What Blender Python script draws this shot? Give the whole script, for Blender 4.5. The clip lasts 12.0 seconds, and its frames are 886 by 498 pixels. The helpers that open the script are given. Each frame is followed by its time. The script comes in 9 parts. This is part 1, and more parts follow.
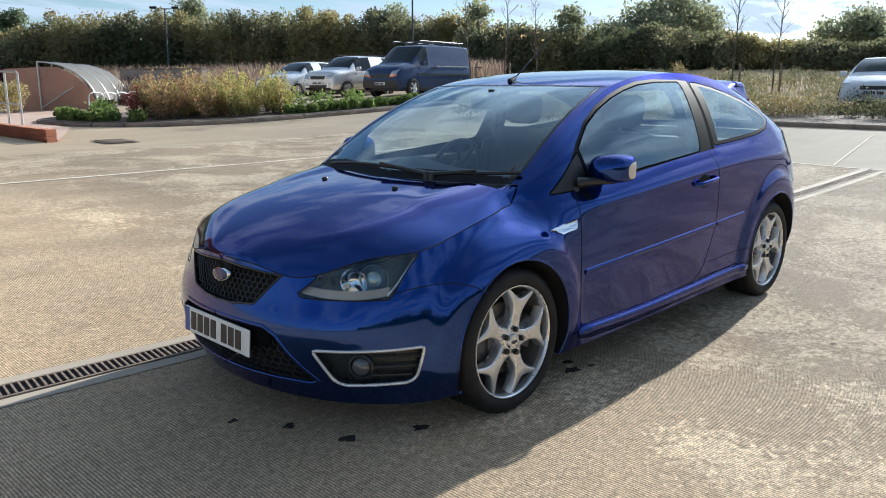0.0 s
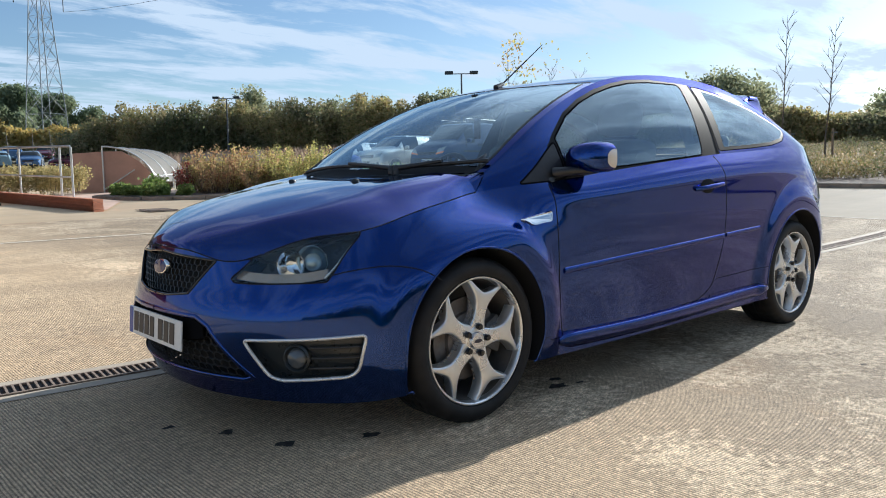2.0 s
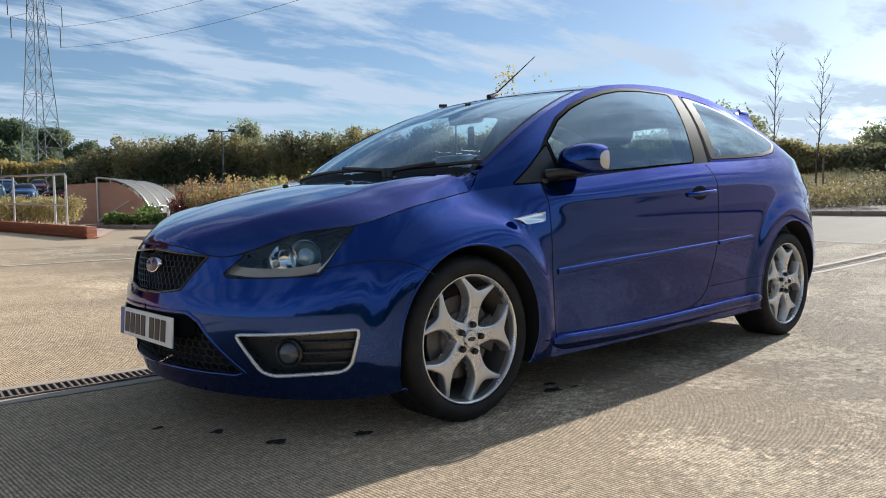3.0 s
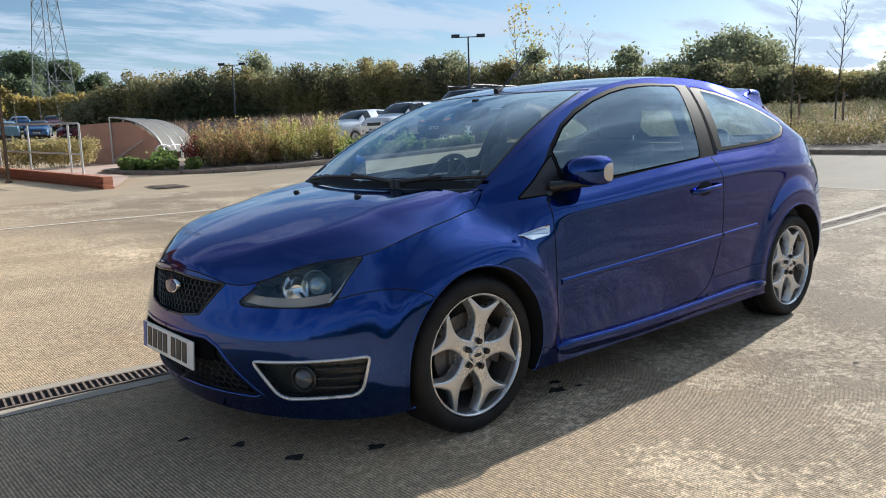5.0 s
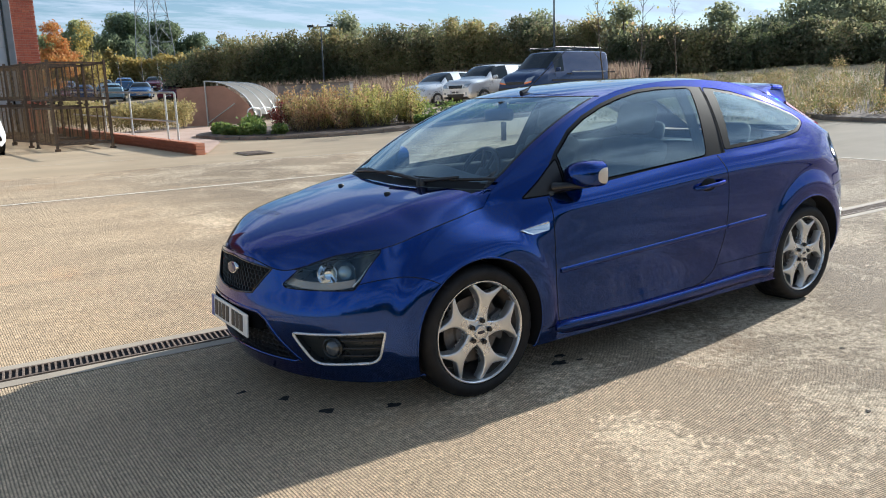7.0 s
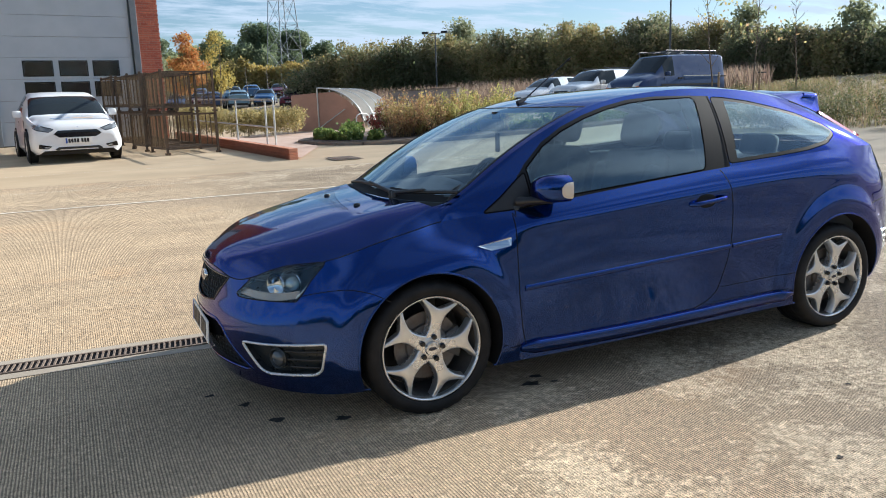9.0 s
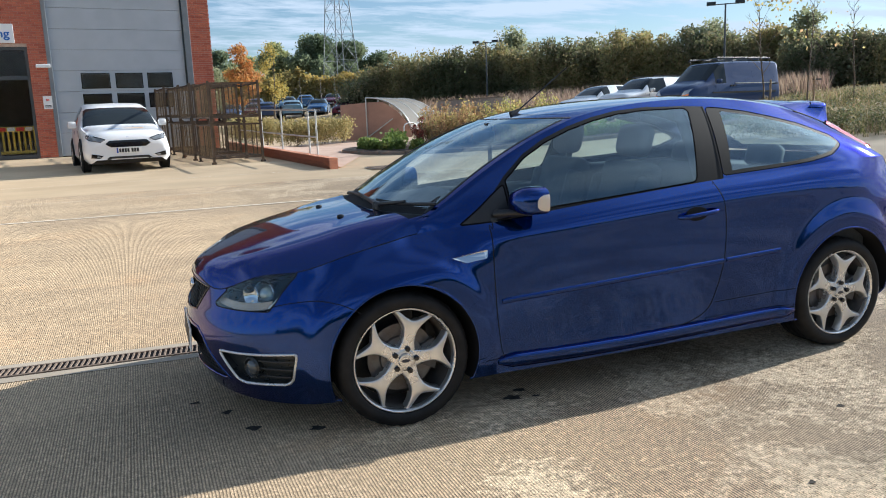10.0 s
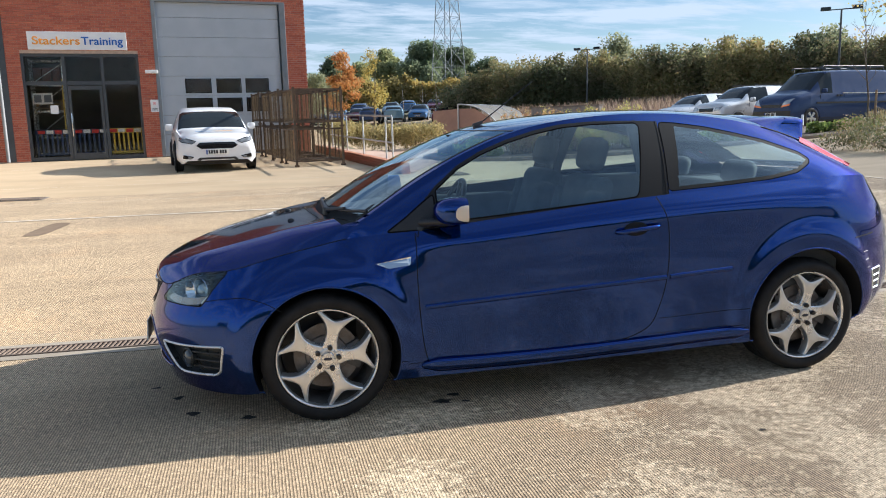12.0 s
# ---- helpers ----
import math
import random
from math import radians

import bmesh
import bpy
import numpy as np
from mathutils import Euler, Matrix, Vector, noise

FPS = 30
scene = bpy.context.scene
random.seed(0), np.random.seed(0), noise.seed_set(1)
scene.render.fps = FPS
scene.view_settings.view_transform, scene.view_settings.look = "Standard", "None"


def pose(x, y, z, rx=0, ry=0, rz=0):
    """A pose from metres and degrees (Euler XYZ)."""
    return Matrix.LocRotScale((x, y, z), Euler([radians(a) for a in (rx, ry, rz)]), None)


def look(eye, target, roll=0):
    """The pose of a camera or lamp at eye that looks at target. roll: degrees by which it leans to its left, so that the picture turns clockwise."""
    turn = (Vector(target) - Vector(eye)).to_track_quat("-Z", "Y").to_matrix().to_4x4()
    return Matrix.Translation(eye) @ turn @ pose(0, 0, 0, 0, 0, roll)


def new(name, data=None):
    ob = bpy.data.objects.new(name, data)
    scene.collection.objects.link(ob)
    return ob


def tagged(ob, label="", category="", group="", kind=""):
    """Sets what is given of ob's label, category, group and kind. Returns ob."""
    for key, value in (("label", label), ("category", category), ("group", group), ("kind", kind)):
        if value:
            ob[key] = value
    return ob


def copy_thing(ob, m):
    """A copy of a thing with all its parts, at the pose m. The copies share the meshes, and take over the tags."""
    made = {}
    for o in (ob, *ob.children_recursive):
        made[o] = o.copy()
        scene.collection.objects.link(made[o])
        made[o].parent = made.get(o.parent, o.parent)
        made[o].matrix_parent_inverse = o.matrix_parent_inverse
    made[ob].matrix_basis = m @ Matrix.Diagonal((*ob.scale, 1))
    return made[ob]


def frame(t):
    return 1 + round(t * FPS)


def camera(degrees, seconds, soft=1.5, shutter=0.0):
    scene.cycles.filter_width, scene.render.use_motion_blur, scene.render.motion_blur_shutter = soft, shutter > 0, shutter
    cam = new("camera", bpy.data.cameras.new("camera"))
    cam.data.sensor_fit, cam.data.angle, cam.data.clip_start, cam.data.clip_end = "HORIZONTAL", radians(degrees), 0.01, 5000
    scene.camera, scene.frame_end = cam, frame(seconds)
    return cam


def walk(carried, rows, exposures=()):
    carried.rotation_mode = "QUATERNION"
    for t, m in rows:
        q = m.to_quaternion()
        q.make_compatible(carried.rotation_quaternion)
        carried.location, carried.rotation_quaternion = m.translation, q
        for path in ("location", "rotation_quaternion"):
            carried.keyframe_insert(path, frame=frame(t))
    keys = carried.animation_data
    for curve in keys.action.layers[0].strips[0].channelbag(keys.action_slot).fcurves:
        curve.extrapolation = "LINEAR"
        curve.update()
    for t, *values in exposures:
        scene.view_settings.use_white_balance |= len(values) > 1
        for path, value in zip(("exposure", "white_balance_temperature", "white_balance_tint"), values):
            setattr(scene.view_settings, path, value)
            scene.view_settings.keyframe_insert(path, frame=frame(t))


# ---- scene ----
cam = camera(60.3, 12.0, soft=1.0)
PATH = [
    (0, (-2.4, -2.814, 1.374), (-1.008, -1.44, 0.956), 0.0),
    (0.5, (-2.215, -2.87, 1.362), (-0.853, -1.464, 0.951), 0.1),
    (1, (-2.081, -2.963, 1.326), (-0.752, -1.521, 0.932), 0.1),
    (1.5, (-1.999, -2.965, 1.184), (-0.693, -1.485, 0.865), -0.4),
    (2, (-1.967, -2.928, 0.952), (-0.658, -1.429, 0.753), -1.0),
    (2.5, (-1.97, -2.932, 0.813), (-0.644, -1.439, 0.703), -1.0),
    (4.5, (-1.973, -2.947, 0.925), (-0.665, -1.442, 0.772), -1.6),
    (5, (-1.979, -3.006, 1.178), (-0.699, -1.499, 0.881), -1.8),
    (5.5, (-2.042, -3.127, 1.349), (-0.794, -1.612, 0.965), -1.8),
    (6, (-2.143, -3.257, 1.373), (-0.91, -1.73, 0.992), -1.9),
    (6.5, (-2.134, -3.423, 1.397), (-0.952, -1.854, 1.02), -1.8),
    (7, (-2.028, -3.612, 1.405), (-0.94, -1.981, 1.009), -1.9),
    (7.5, (-1.884, -3.678, 1.406), (-0.867, -2.002, 1.007), -1.9),
    (9.5, (-1.165, -3.99, 1.411), (-0.404, -2.175, 1.052), -2.2),
    (10, (-1.004, -4.059, 1.412), (-0.307, -2.216, 1.066), -2.3),
    (10.5, (-0.822, -4.237, 1.421), (-0.2, -2.368, 1.076), -2.0),
    (11, (-0.646, -4.3, 1.421), (-0.088, -2.409, 1.083), -1.3),
    (11.5, (-0.439, -4.319, 1.429), (0.059, -2.409, 1.107), -1.2),
    (12, (-0.234, -4.445, 1.414), (0.205, -2.52, 1.092), -1.5),
]
# the film's own exposure and white balance drift as the view dips and turns
LIGHT = [(0, .53, 5480, 6), (1.0, .54, 5500, 6), (2.0, .54, 5560, 7), (2.5, .40, 5640, 8), (4.5, .29, 5640, 8), (5.5, .52, 5520, 6), (7.5, .54, 5540, 7), (9.5, .58, 5570, 7), (12, .62, 5640, 9)]
walk(cam, [(t, look(eye, target, roll)) for t, eye, target, roll in PATH], LIGHT)

# ---- light: low autumn sun behind the car, thin streaky cloud ----
SUN = Vector((2.25, 0.26, 1.0)).normalized()
sun_data = bpy.data.lights.new("sun", "SUN")
sun_data.energy, sun_data.angle, sun_data.color = 7.2, radians(0.6), (1.0, 0.885, 0.73)
sun = new("sun", sun_data)
sun.matrix_world = look((30, 5, 14), Vector((30, 5, 14)) - SUN)

world = bpy.data.worlds.new("sky")
scene.world = world
world.use_nodes = True
wt = world.node_tree
wt.nodes.clear()
w_out = wt.nodes.new("ShaderNodeOutputWorld")
w_sky = wt.nodes.new("ShaderNodeTexSky")
w_sky.sky_type, w_sky.sun_disc = "NISHITA", False
w_sky.sun_elevation, w_sky.sun_rotation = math.asin(SUN.z), math.atan2(SUN.x, SUN.y)
w_sky.air_density, w_sky.dust_density, w_sky.ozone_density = 1.0, 0.5, 2.0
w_bg = wt.nodes.new("ShaderNodeBackground")
w_bg.inputs["Strength"].default_value = 0.075
w_cloud = wt.nodes.new("ShaderNodeBackground")
w_cloud.inputs["Color"].default_value = (0.83, 0.915, 1.0, 1)
w_cloud.inputs["Strength"].default_value = 0.8
# cloud is bright towards the sun and duller away from it
w_dot = wt.nodes.new("ShaderNodeVectorMath")
w_dot.operation = "DOT_PRODUCT"
w_dot.inputs[1].default_value = SUN
w_glow = wt.nodes.new("ShaderNodeMapRange")
w_glow.inputs["From Min"].default_value, w_glow.inputs["From Max"].default_value = -0.6, 1.0
w_glow.inputs["To Min"].default_value, w_glow.inputs["To Max"].default_value = 0.52, 0.60
w_mix = wt.nodes.new("ShaderNodeMixShader")
# clouds lie on a flat layer: the direction divided by its height
w_co = wt.nodes.new("ShaderNodeTexCoord")
w_sep = wt.nodes.new("ShaderNodeSeparateXYZ")
w_up = wt.nodes.new("ShaderNodeMath")
w_up.operation = "ADD"
w_up.inputs[1].default_value = 0.10
w_div = wt.nodes.new("ShaderNodeVectorMath")
w_div.operation = "DIVIDE"
w_map = wt.nodes.new("ShaderNodeMapping")
w_map.inputs["Rotation"].default_value = (0, 0, radians(-25))
w_map.inputs["Scale"].default_value = (0.75, 1.7, 0.0)
w_map.inputs["Location"].default_value = (0.35, 0.2, 0)
w_noise = wt.nodes.new("ShaderNodeTexNoise")
w_noise.inputs["Scale"].default_value = 1.25
w_noise.inputs["Detail"].default_value = 7
w_noise.inputs["Roughness"].default_value = 0.63
w_noise.inputs["Distortion"].default_value = 0.25
w_ramp = wt.nodes.new("ShaderNodeValToRGB")
w_ramp.color_ramp.elements[0].position, w_ramp.color_ramp.elements[0].color = 0.455, (0.04, 0.04, 0.04, 1)
w_ramp.color_ramp.elements[1].position, w_ramp.color_ramp.elements[1].color = 0.57, (0.96, 0.96, 0.96, 1)
wt.links.new(w_co.outputs["Generated"], w_dot.inputs[0])
wt.links.new(w_dot.outputs["Value"], w_glow.inputs["Value"])
# a cloud layer is brighter high up on the side of the sun
w_over = wt.nodes.new("ShaderNodeMapRange")
w_over.inputs["From Min"].default_value, w_over.inputs["From Max"].default_value = 0.25, 0.55
w_over.inputs["To Min"].default_value, w_over.inputs["To Max"].default_value = 0.0, 1.0
w_side = wt.nodes.new("ShaderNodeMapRange")
w_side.inputs["From Min"].default_value, w_side.inputs["From Max"].default_value = 0.60, 0.97
w_side.inputs["To Min"].default_value, w_side.inputs["To Max"].default_value = -0.20, 2.25
w_add = wt.nodes.new("ShaderNodeMath")
w_add.operation = "MULTIPLY_ADD"
w_add.inputs[2].default_value = 1.0
w_mul = wt.nodes.new("ShaderNodeMath")
w_mul.operation = "MULTIPLY"
wt.links.new(w_sep.outputs["Z"], w_over.inputs["Value"])
wt.links.new(w_dot.outputs["Value"], w_side.inputs["Value"])
wt.links.new(w_over.outputs[0], w_add.inputs[0])
wt.links.new(w_side.outputs[0], w_add.inputs[1])
wt.links.new(w_glow.outputs[0], w_mul.inputs[0])
wt.links.new(w_add.outputs[0], w_mul.inputs[1])
wt.links.new(w_mul.outputs[0], w_cloud.inputs["Strength"])
wt.links.new(w_co.outputs["Generated"], w_sep.inputs[0])
wt.links.new(w_sep.outputs["Z"], w_up.inputs[0])
wt.links.new(w_co.outputs["Generated"], w_div.inputs[0])
wt.links.new(w_up.outputs[0], w_div.inputs[1])
wt.links.new(w_div.outputs[0], w_map.inputs["Vector"])
wt.links.new(w_map.outputs[0], w_noise.inputs["Vector"])
wt.links.new(w_noise.outputs["Fac"], w_ramp.inputs[0])
# the streaks melt into an even veil higher up
w_veil = wt.nodes.new("ShaderNodeMapRange")
w_veil.interpolation_type = "SMOOTHSTEP"
w_veil.inputs["From Min"].default_value, w_veil.inputs["From Max"].default_value = 0.38, 0.75
w_veil.inputs["To Min"].default_value, w_veil.inputs["To Max"].default_value = 0.0, 0.70
w_even = wt.nodes.new("ShaderNodeMix")
w_even.data_type = "FLOAT"
w_cover = wt.nodes.new("ShaderNodeMapRange")
w_cover.inputs["From Min"].default_value, w_cover.inputs["From Max"].default_value = 0.45, 0.90
w_cover.inputs["To Min"].default_value, w_cover.inputs["To Max"].default_value = 0.28, 0.68
wt.links.new(w_dot.outputs["Value"], w_cover.inputs["Value"])
wt.links.new(w_cover.outputs[0], w_even.inputs[3])
wt.links.new(w_sep.outputs["Z"], w_veil.inputs["Value"])
wt.links.new(w_veil.outputs[0], w_even.inputs[0])
wt.links.new(w_ramp.outputs["Color"], w_even.inputs[2])
wt.links.new(w_even.outputs[0], w_mix.inputs[0])
wt.links.new(w_sky.outputs[0], w_bg.inputs["Color"])
wt.links.new(w_bg.outputs[0], w_mix.inputs[1])
wt.links.new(w_cloud.outputs[0], w_mix.inputs[2])
wt.links.new(w_mix.outputs[0], w_out.inputs["Surface"])

# ---- tools ----
def part(name, bm, material, parent=None, label="", smooth=None):
    """Links a bmesh as one mesh object, under a thing or a part."""
    me = bpy.data.meshes.new(name)
    bm.normal_update()
    if smooth is not None:
        for f in bm.faces:
            f.smooth = True
        for e in bm.edges:
            if len(e.link_faces) == 2 and e.calc_face_angle(0) > radians(smooth):
                e.smooth = False
    bm.to_mesh(me)
    bm.free()
    return mesh_part(name, me, material, parent, label)


def mesh_part(name, me, material, parent=None, label=""):
    for m in (material if isinstance(material, (list, tuple)) else [material]):
        me.materials.append(m)
    ob = new(name, me)
    if parent:
        ob.parent = parent
    if label:
        tagged(ob, label)
    return ob


def thing(name, m, label, category, group="", kind=""):
    ob = new(name)
    ob.empty_display_size = 0.2
    ob.matrix_basis = m
    return tagged(ob, label, category, group, kind)


def box(bm, x0, x1, y0, y1, z0, z1, m=None, bevel=0.0):
    r = bmesh.ops.create_cube(bm, size=1)["verts"]
    for v in r:
        v.co = Vector((x0 + (v.co.x + 0.5) * (x1 - x0), y0 + (v.co.y + 0.5) * (y1 - y0), z0 + (v.co.z + 0.5) * (z1 - z0)))
    if bevel:
        es = list({e for v in r for e in v.link_edges})
        k = bmesh.ops.bevel(bm, geom=es, offset=bevel, segments=2, affect="EDGES", profile=0.5)
        r = list({v for f in k["faces"] for v in f.verts} | {v for v in r if v.is_valid})
    if m is not None:
        for v in r:
            v.co = m @ v.co
    return r


def boxes(*args, bevel=0.0, m=None):
    bm = bmesh.new()
    for a in args:
        box(bm, *a, bevel=bevel, m=m)
    return bm


def tube(bm, pts, r, n=8, cap=True, closed=False):
    """A round bar along points; r is one radius or one for each point."""
    pts = [Vector(p) for p in pts]
    rs = r if isinstance(r, (list, tuple)) else [r] * len(pts)
    rings = []
    ref = None
    for i, p in enumerate(pts):
        a = pts[i - 1] if i or closed else p
        b = pts[(i + 1) % len(pts)] if i < len(pts) - 1 or closed else p
        d = (b - a).normalized()
        if ref is None:
            ref = Vector((0, 0, 1)) if abs(d.z) < 0.9 else Vector((1, 0, 0))
        u = d.cross(ref).normalized()
        v = u.cross(d).normalized()
        ref = v
        rings.append([bm.verts.new(p + (u * math.cos(k * math.tau / n) + v * math.sin(k * math.tau / n)) * rs[i]) for k in range(n)])
    pairs = list(zip(rings, rings[1:])) + ([(rings[-1], rings[0])] if closed else [])
    for a, b in pairs:
        for k in range(n):
            bm.faces.new((a[k], a[(k + 1) % n], b[(k + 1) % n], b[k]))
    if cap and not closed:
        bm.faces.new(rings[0][::-1])
        bm.faces.new(rings[-1])


def lathe(bm, profile, n=32, axis="y", centre=(0, 0, 0), close=False):
    """Turns (radius, along) points about an axis."""
    c = Vector(centre)
    rings = []
    for r, h in profile:
        ring = []
        for k in range(n):
            a = k * math.tau / n
            p = (r * math.cos(a), h, r * math.sin(a)) if axis == "y" else (r * math.cos(a), r * math.sin(a), h)
            ring.append(bm.verts.new(c + Vector(p)))
        rings.append(ring)
    prs = list(zip(rings, rings[1:])) + ([(rings[-1], rings[0])] if close else [])
    for a, b in prs:
        for k in range(n):
            f = (a[k], a[(k + 1) % n], b[(k + 1) % n], b[k])
            bm.faces.new(f if axis != "y" else f)
    return rings


def prism(bm, outline, y0, y1, m=None):
    """A flat outline in x, z pushed through from y0 to y1."""
    lo = [bm.verts.new((x, y0, z)) for x, z in outline]
    hi = [bm.verts.new((x, y1, z)) for x, z in outline]
    n = len(outline)
    bm.faces.new(lo)
    bm.faces.new(hi[::-1])
    for k in range(n):
        bm.faces.new((lo[k], hi[k], hi[(k + 1) % n], lo[(k + 1) % n]))
    bmesh.ops.recalc_face_normals(bm, faces=bm.faces[:])
    if m is not None:
        for v in lo + hi:
            v.co = m @ v.co


def spline(points, n):
    """n points along a smooth curve through the points given, evenly spread."""
    P = np.array(points, float)
    k = np.concatenate([[0], np.cumsum(np.linalg.norm(np.diff(P, axis=0), axis=1) ** 0.7)])
    dense = hermite(k, P, np.linspace(0, k[-1], 20 * len(P)))
    d = np.concatenate([[0], np.cumsum(np.linalg.norm(np.diff(dense, axis=0), axis=1))])
    s = np.linspace(0, d[-1], n)
    return np.stack([np.interp(s, d, dense[:, i]) for i in range(P.shape[1])], 1)


def hermite(k, P, t):
    """Cubic through values P at knots k, at the places t (numpy arrays; P has the knots first)."""
    k, P = np.asarray(k, float), np.asarray(P, float)
    h = np.diff(k)
    sl = np.diff(P, axis=0) / h.reshape((-1,) + (1,) * (P.ndim - 1))
    m = np.empty_like(P)
    m[0], m[-1] = sl[0], sl[-1]
    if len(k) > 2:
        w = (h[1:] / (h[:-1] + h[1:])).reshape((-1,) + (1,) * (P.ndim - 1))
        m[1:-1] = sl[:-1] * w + sl[1:] * (1 - w)
        m[0] = 1.5 * sl[0] - 0.5 * m[1]
        m[-1] = 1.5 * sl[-1] - 0.5 * m[-2]
    i = np.clip(np.searchsorted(k, t, "right") - 1, 0, len(k) - 2)
    sh = (-1,) + (1,) * (P.ndim - 1)
    hh = h[i].reshape(sh)
    u = ((t - k[i]) / h[i]).reshape(sh)
    return ((1 + 2 * u) * (1 - u) ** 2 * P[i] + u * (1 - u) ** 2 * hh * m[i] + u * u * (3 - 2 * u) * P[i + 1] + u * u * (u - 1) * hh * m[i + 1])


def soft(v, w=2.0):
    return 0.5 * (v + math.sqrt(v * v + w * w))


def lift(x, y):
    """Height of the ground: level under the car, rising gently past the drain, to the far side and to the hedge."""
    k = min(1.0, max(0.0, (x - 2.0) / 3.0))
    k = k * k * (3 - 2 * k)
    past = soft(min(y, 25.0) - 18, 0.5) * 0.0235 * (1 - k) - soft(min(y, 34.0) - 18, 0.5) * 0.0155 * k
    near = 0.0235 * (soft(y - 0.93, 0.1) - soft(y - 18, 0.5))
    east = 0.046 * min(soft(x - 7), 40) * min(1.0, max(0.0, (x + 5) / 6))
    far = 0.055 * min(soft(math.hypot(x, y) - 42, 6), 60)
    return max(0.0, near + past + east + far - 0.022)

# ---- materials ----
class Mat:
    """A small builder of node materials: one principled surface and what feeds it."""

    def __init__(self, name, color=(0.5, 0.5, 0.5), rough=0.6, metal=0.0, **more):
        self.m = bpy.data.materials.new(name)
        self.m.use_nodes = True
        self.t = self.m.node_tree
        self.b = self.t.nodes["Principled BSDF"]
        self.b.inputs["Base Color"].default_value = (*color, 1)
        self.b.inputs["Roughness"].default_value = rough
        self.b.inputs["Metallic"].default_value = metal
        for k, v in more.items():
            self.b.inputs[k.replace("_", " ")].default_value = v
        self.co = None

    def node(self, kind, **inputs):
        n = self.t.nodes.new(kind)
        for k, v in inputs.items():
            n.inputs[k.replace("_", " ")].default_value = v
        return n

    def link(self, a, b):
        self.t.links.new(a, b)

    def place(self, scale=(1, 1, 1), turn=0.0, world=False):
        """Coordinates in metres, of the object or (world) of the place."""
        src = self.node("ShaderNodeNewGeometry").outputs["Position"] if world else self.node("ShaderNodeTexCoord").outputs["Object"]
        mp = self.node("ShaderNodeMapping")
        mp.inputs["Scale"].default_value = scale
        mp.inputs["Rotation"].default_value = (0, 0, turn)
        self.link(src, mp.inputs["Vector"])
        return mp.outputs[0]

    def noise(self, scale, detail=4, rough=0.55, at=None, distort=0.0):
        n = self.node("ShaderNodeTexNoise", Scale=scale, Detail=detail, Roughness=rough, Distortion=distort)
        self.link(at if at else self.place(), n.inputs["Vector"])
        return n.outputs["Fac"]

    def ramp(self, fac, *stops):
        n = self.t.nodes.new("ShaderNodeValToRGB")
        e = n.color_ramp.elements
        while len(e) < len(stops):
            e.new(0.5)
        for el, (p, c) in zip(e, stops):
            el.position = p
            el.color = (c, c, c, 1) if isinstance(c, (int, float)) else (*c, 1)
        self.link(fac, n.inputs[0])
        return n.outputs["Color"]

    def mix(self, fac, a, b, mode="MIX"):
        n = self.t.nodes.new("ShaderNodeMix")
        n.data_type, n.blend_type = "RGBA", mode
        for sock, v in ((n.inputs[0], fac), (n.inputs[6], a), (n.inputs[7], b)):
            if isinstance(v, (int, float)):
                sock.default_value = v
            elif isinstance(v, tuple):
                sock.default_value = (*v, 1)
            else:
                self.link(v, sock)
        return n.outputs[2]

    def math(self, op, a, b=0.0):
        n = self.t.nodes.new("ShaderNodeMath")
        n.operation = op
        for sock, v in ((n.inputs[0], a), (n.inputs[1], b)):
            if isinstance(v, (int, float)):
                sock.default_value = v
            else:
                self.link(v, sock)
        return n.outputs[0]

    def color(self, out):
        self.link(out, self.b.inputs["Base Color"])
        return self

    def rough(self, out):
        self.link(out, self.b.inputs["Roughness"])
        return self

    def bump(self, height, strength=0.5, distance=0.01):
        n = self.node("ShaderNodeBump", Strength=strength, Distance=distance)
        self.link(height, n.inputs["Height"])
        if self.b.inputs["Normal"].is_linked:
            self.link(self.b.inputs["Normal"].links[0].from_socket, n.inputs["Normal"])
        self.link(n.outputs[0], self.b.inputs["Normal"])
        return self

    def random(self):
        return self.node("ShaderNodeObjectInfo").outputs["Random"]


def mottled(name, a, b, rough, scale=6.0, metal=0.0, bump=0.0, fine=120.0, **more):
    """Two tones mixed by noise at two scales, with fine relief."""
    m = Mat(name, a, rough, metal, **more)
    big = m.ramp(m.noise(scale, 5), (0.35, 0.0), (0.65, 1.0))
    m.color(m.mix(big, a, b))
    m.rough(m.ramp(m.noise(scale * 7, 3), (0.3, max(0.02, rough - 0.08)), (0.7, min(1, rough + 0.1))))
    if bump:
        m.bump(m.noise(fine, 3), bump, 0.004)
    return m.m


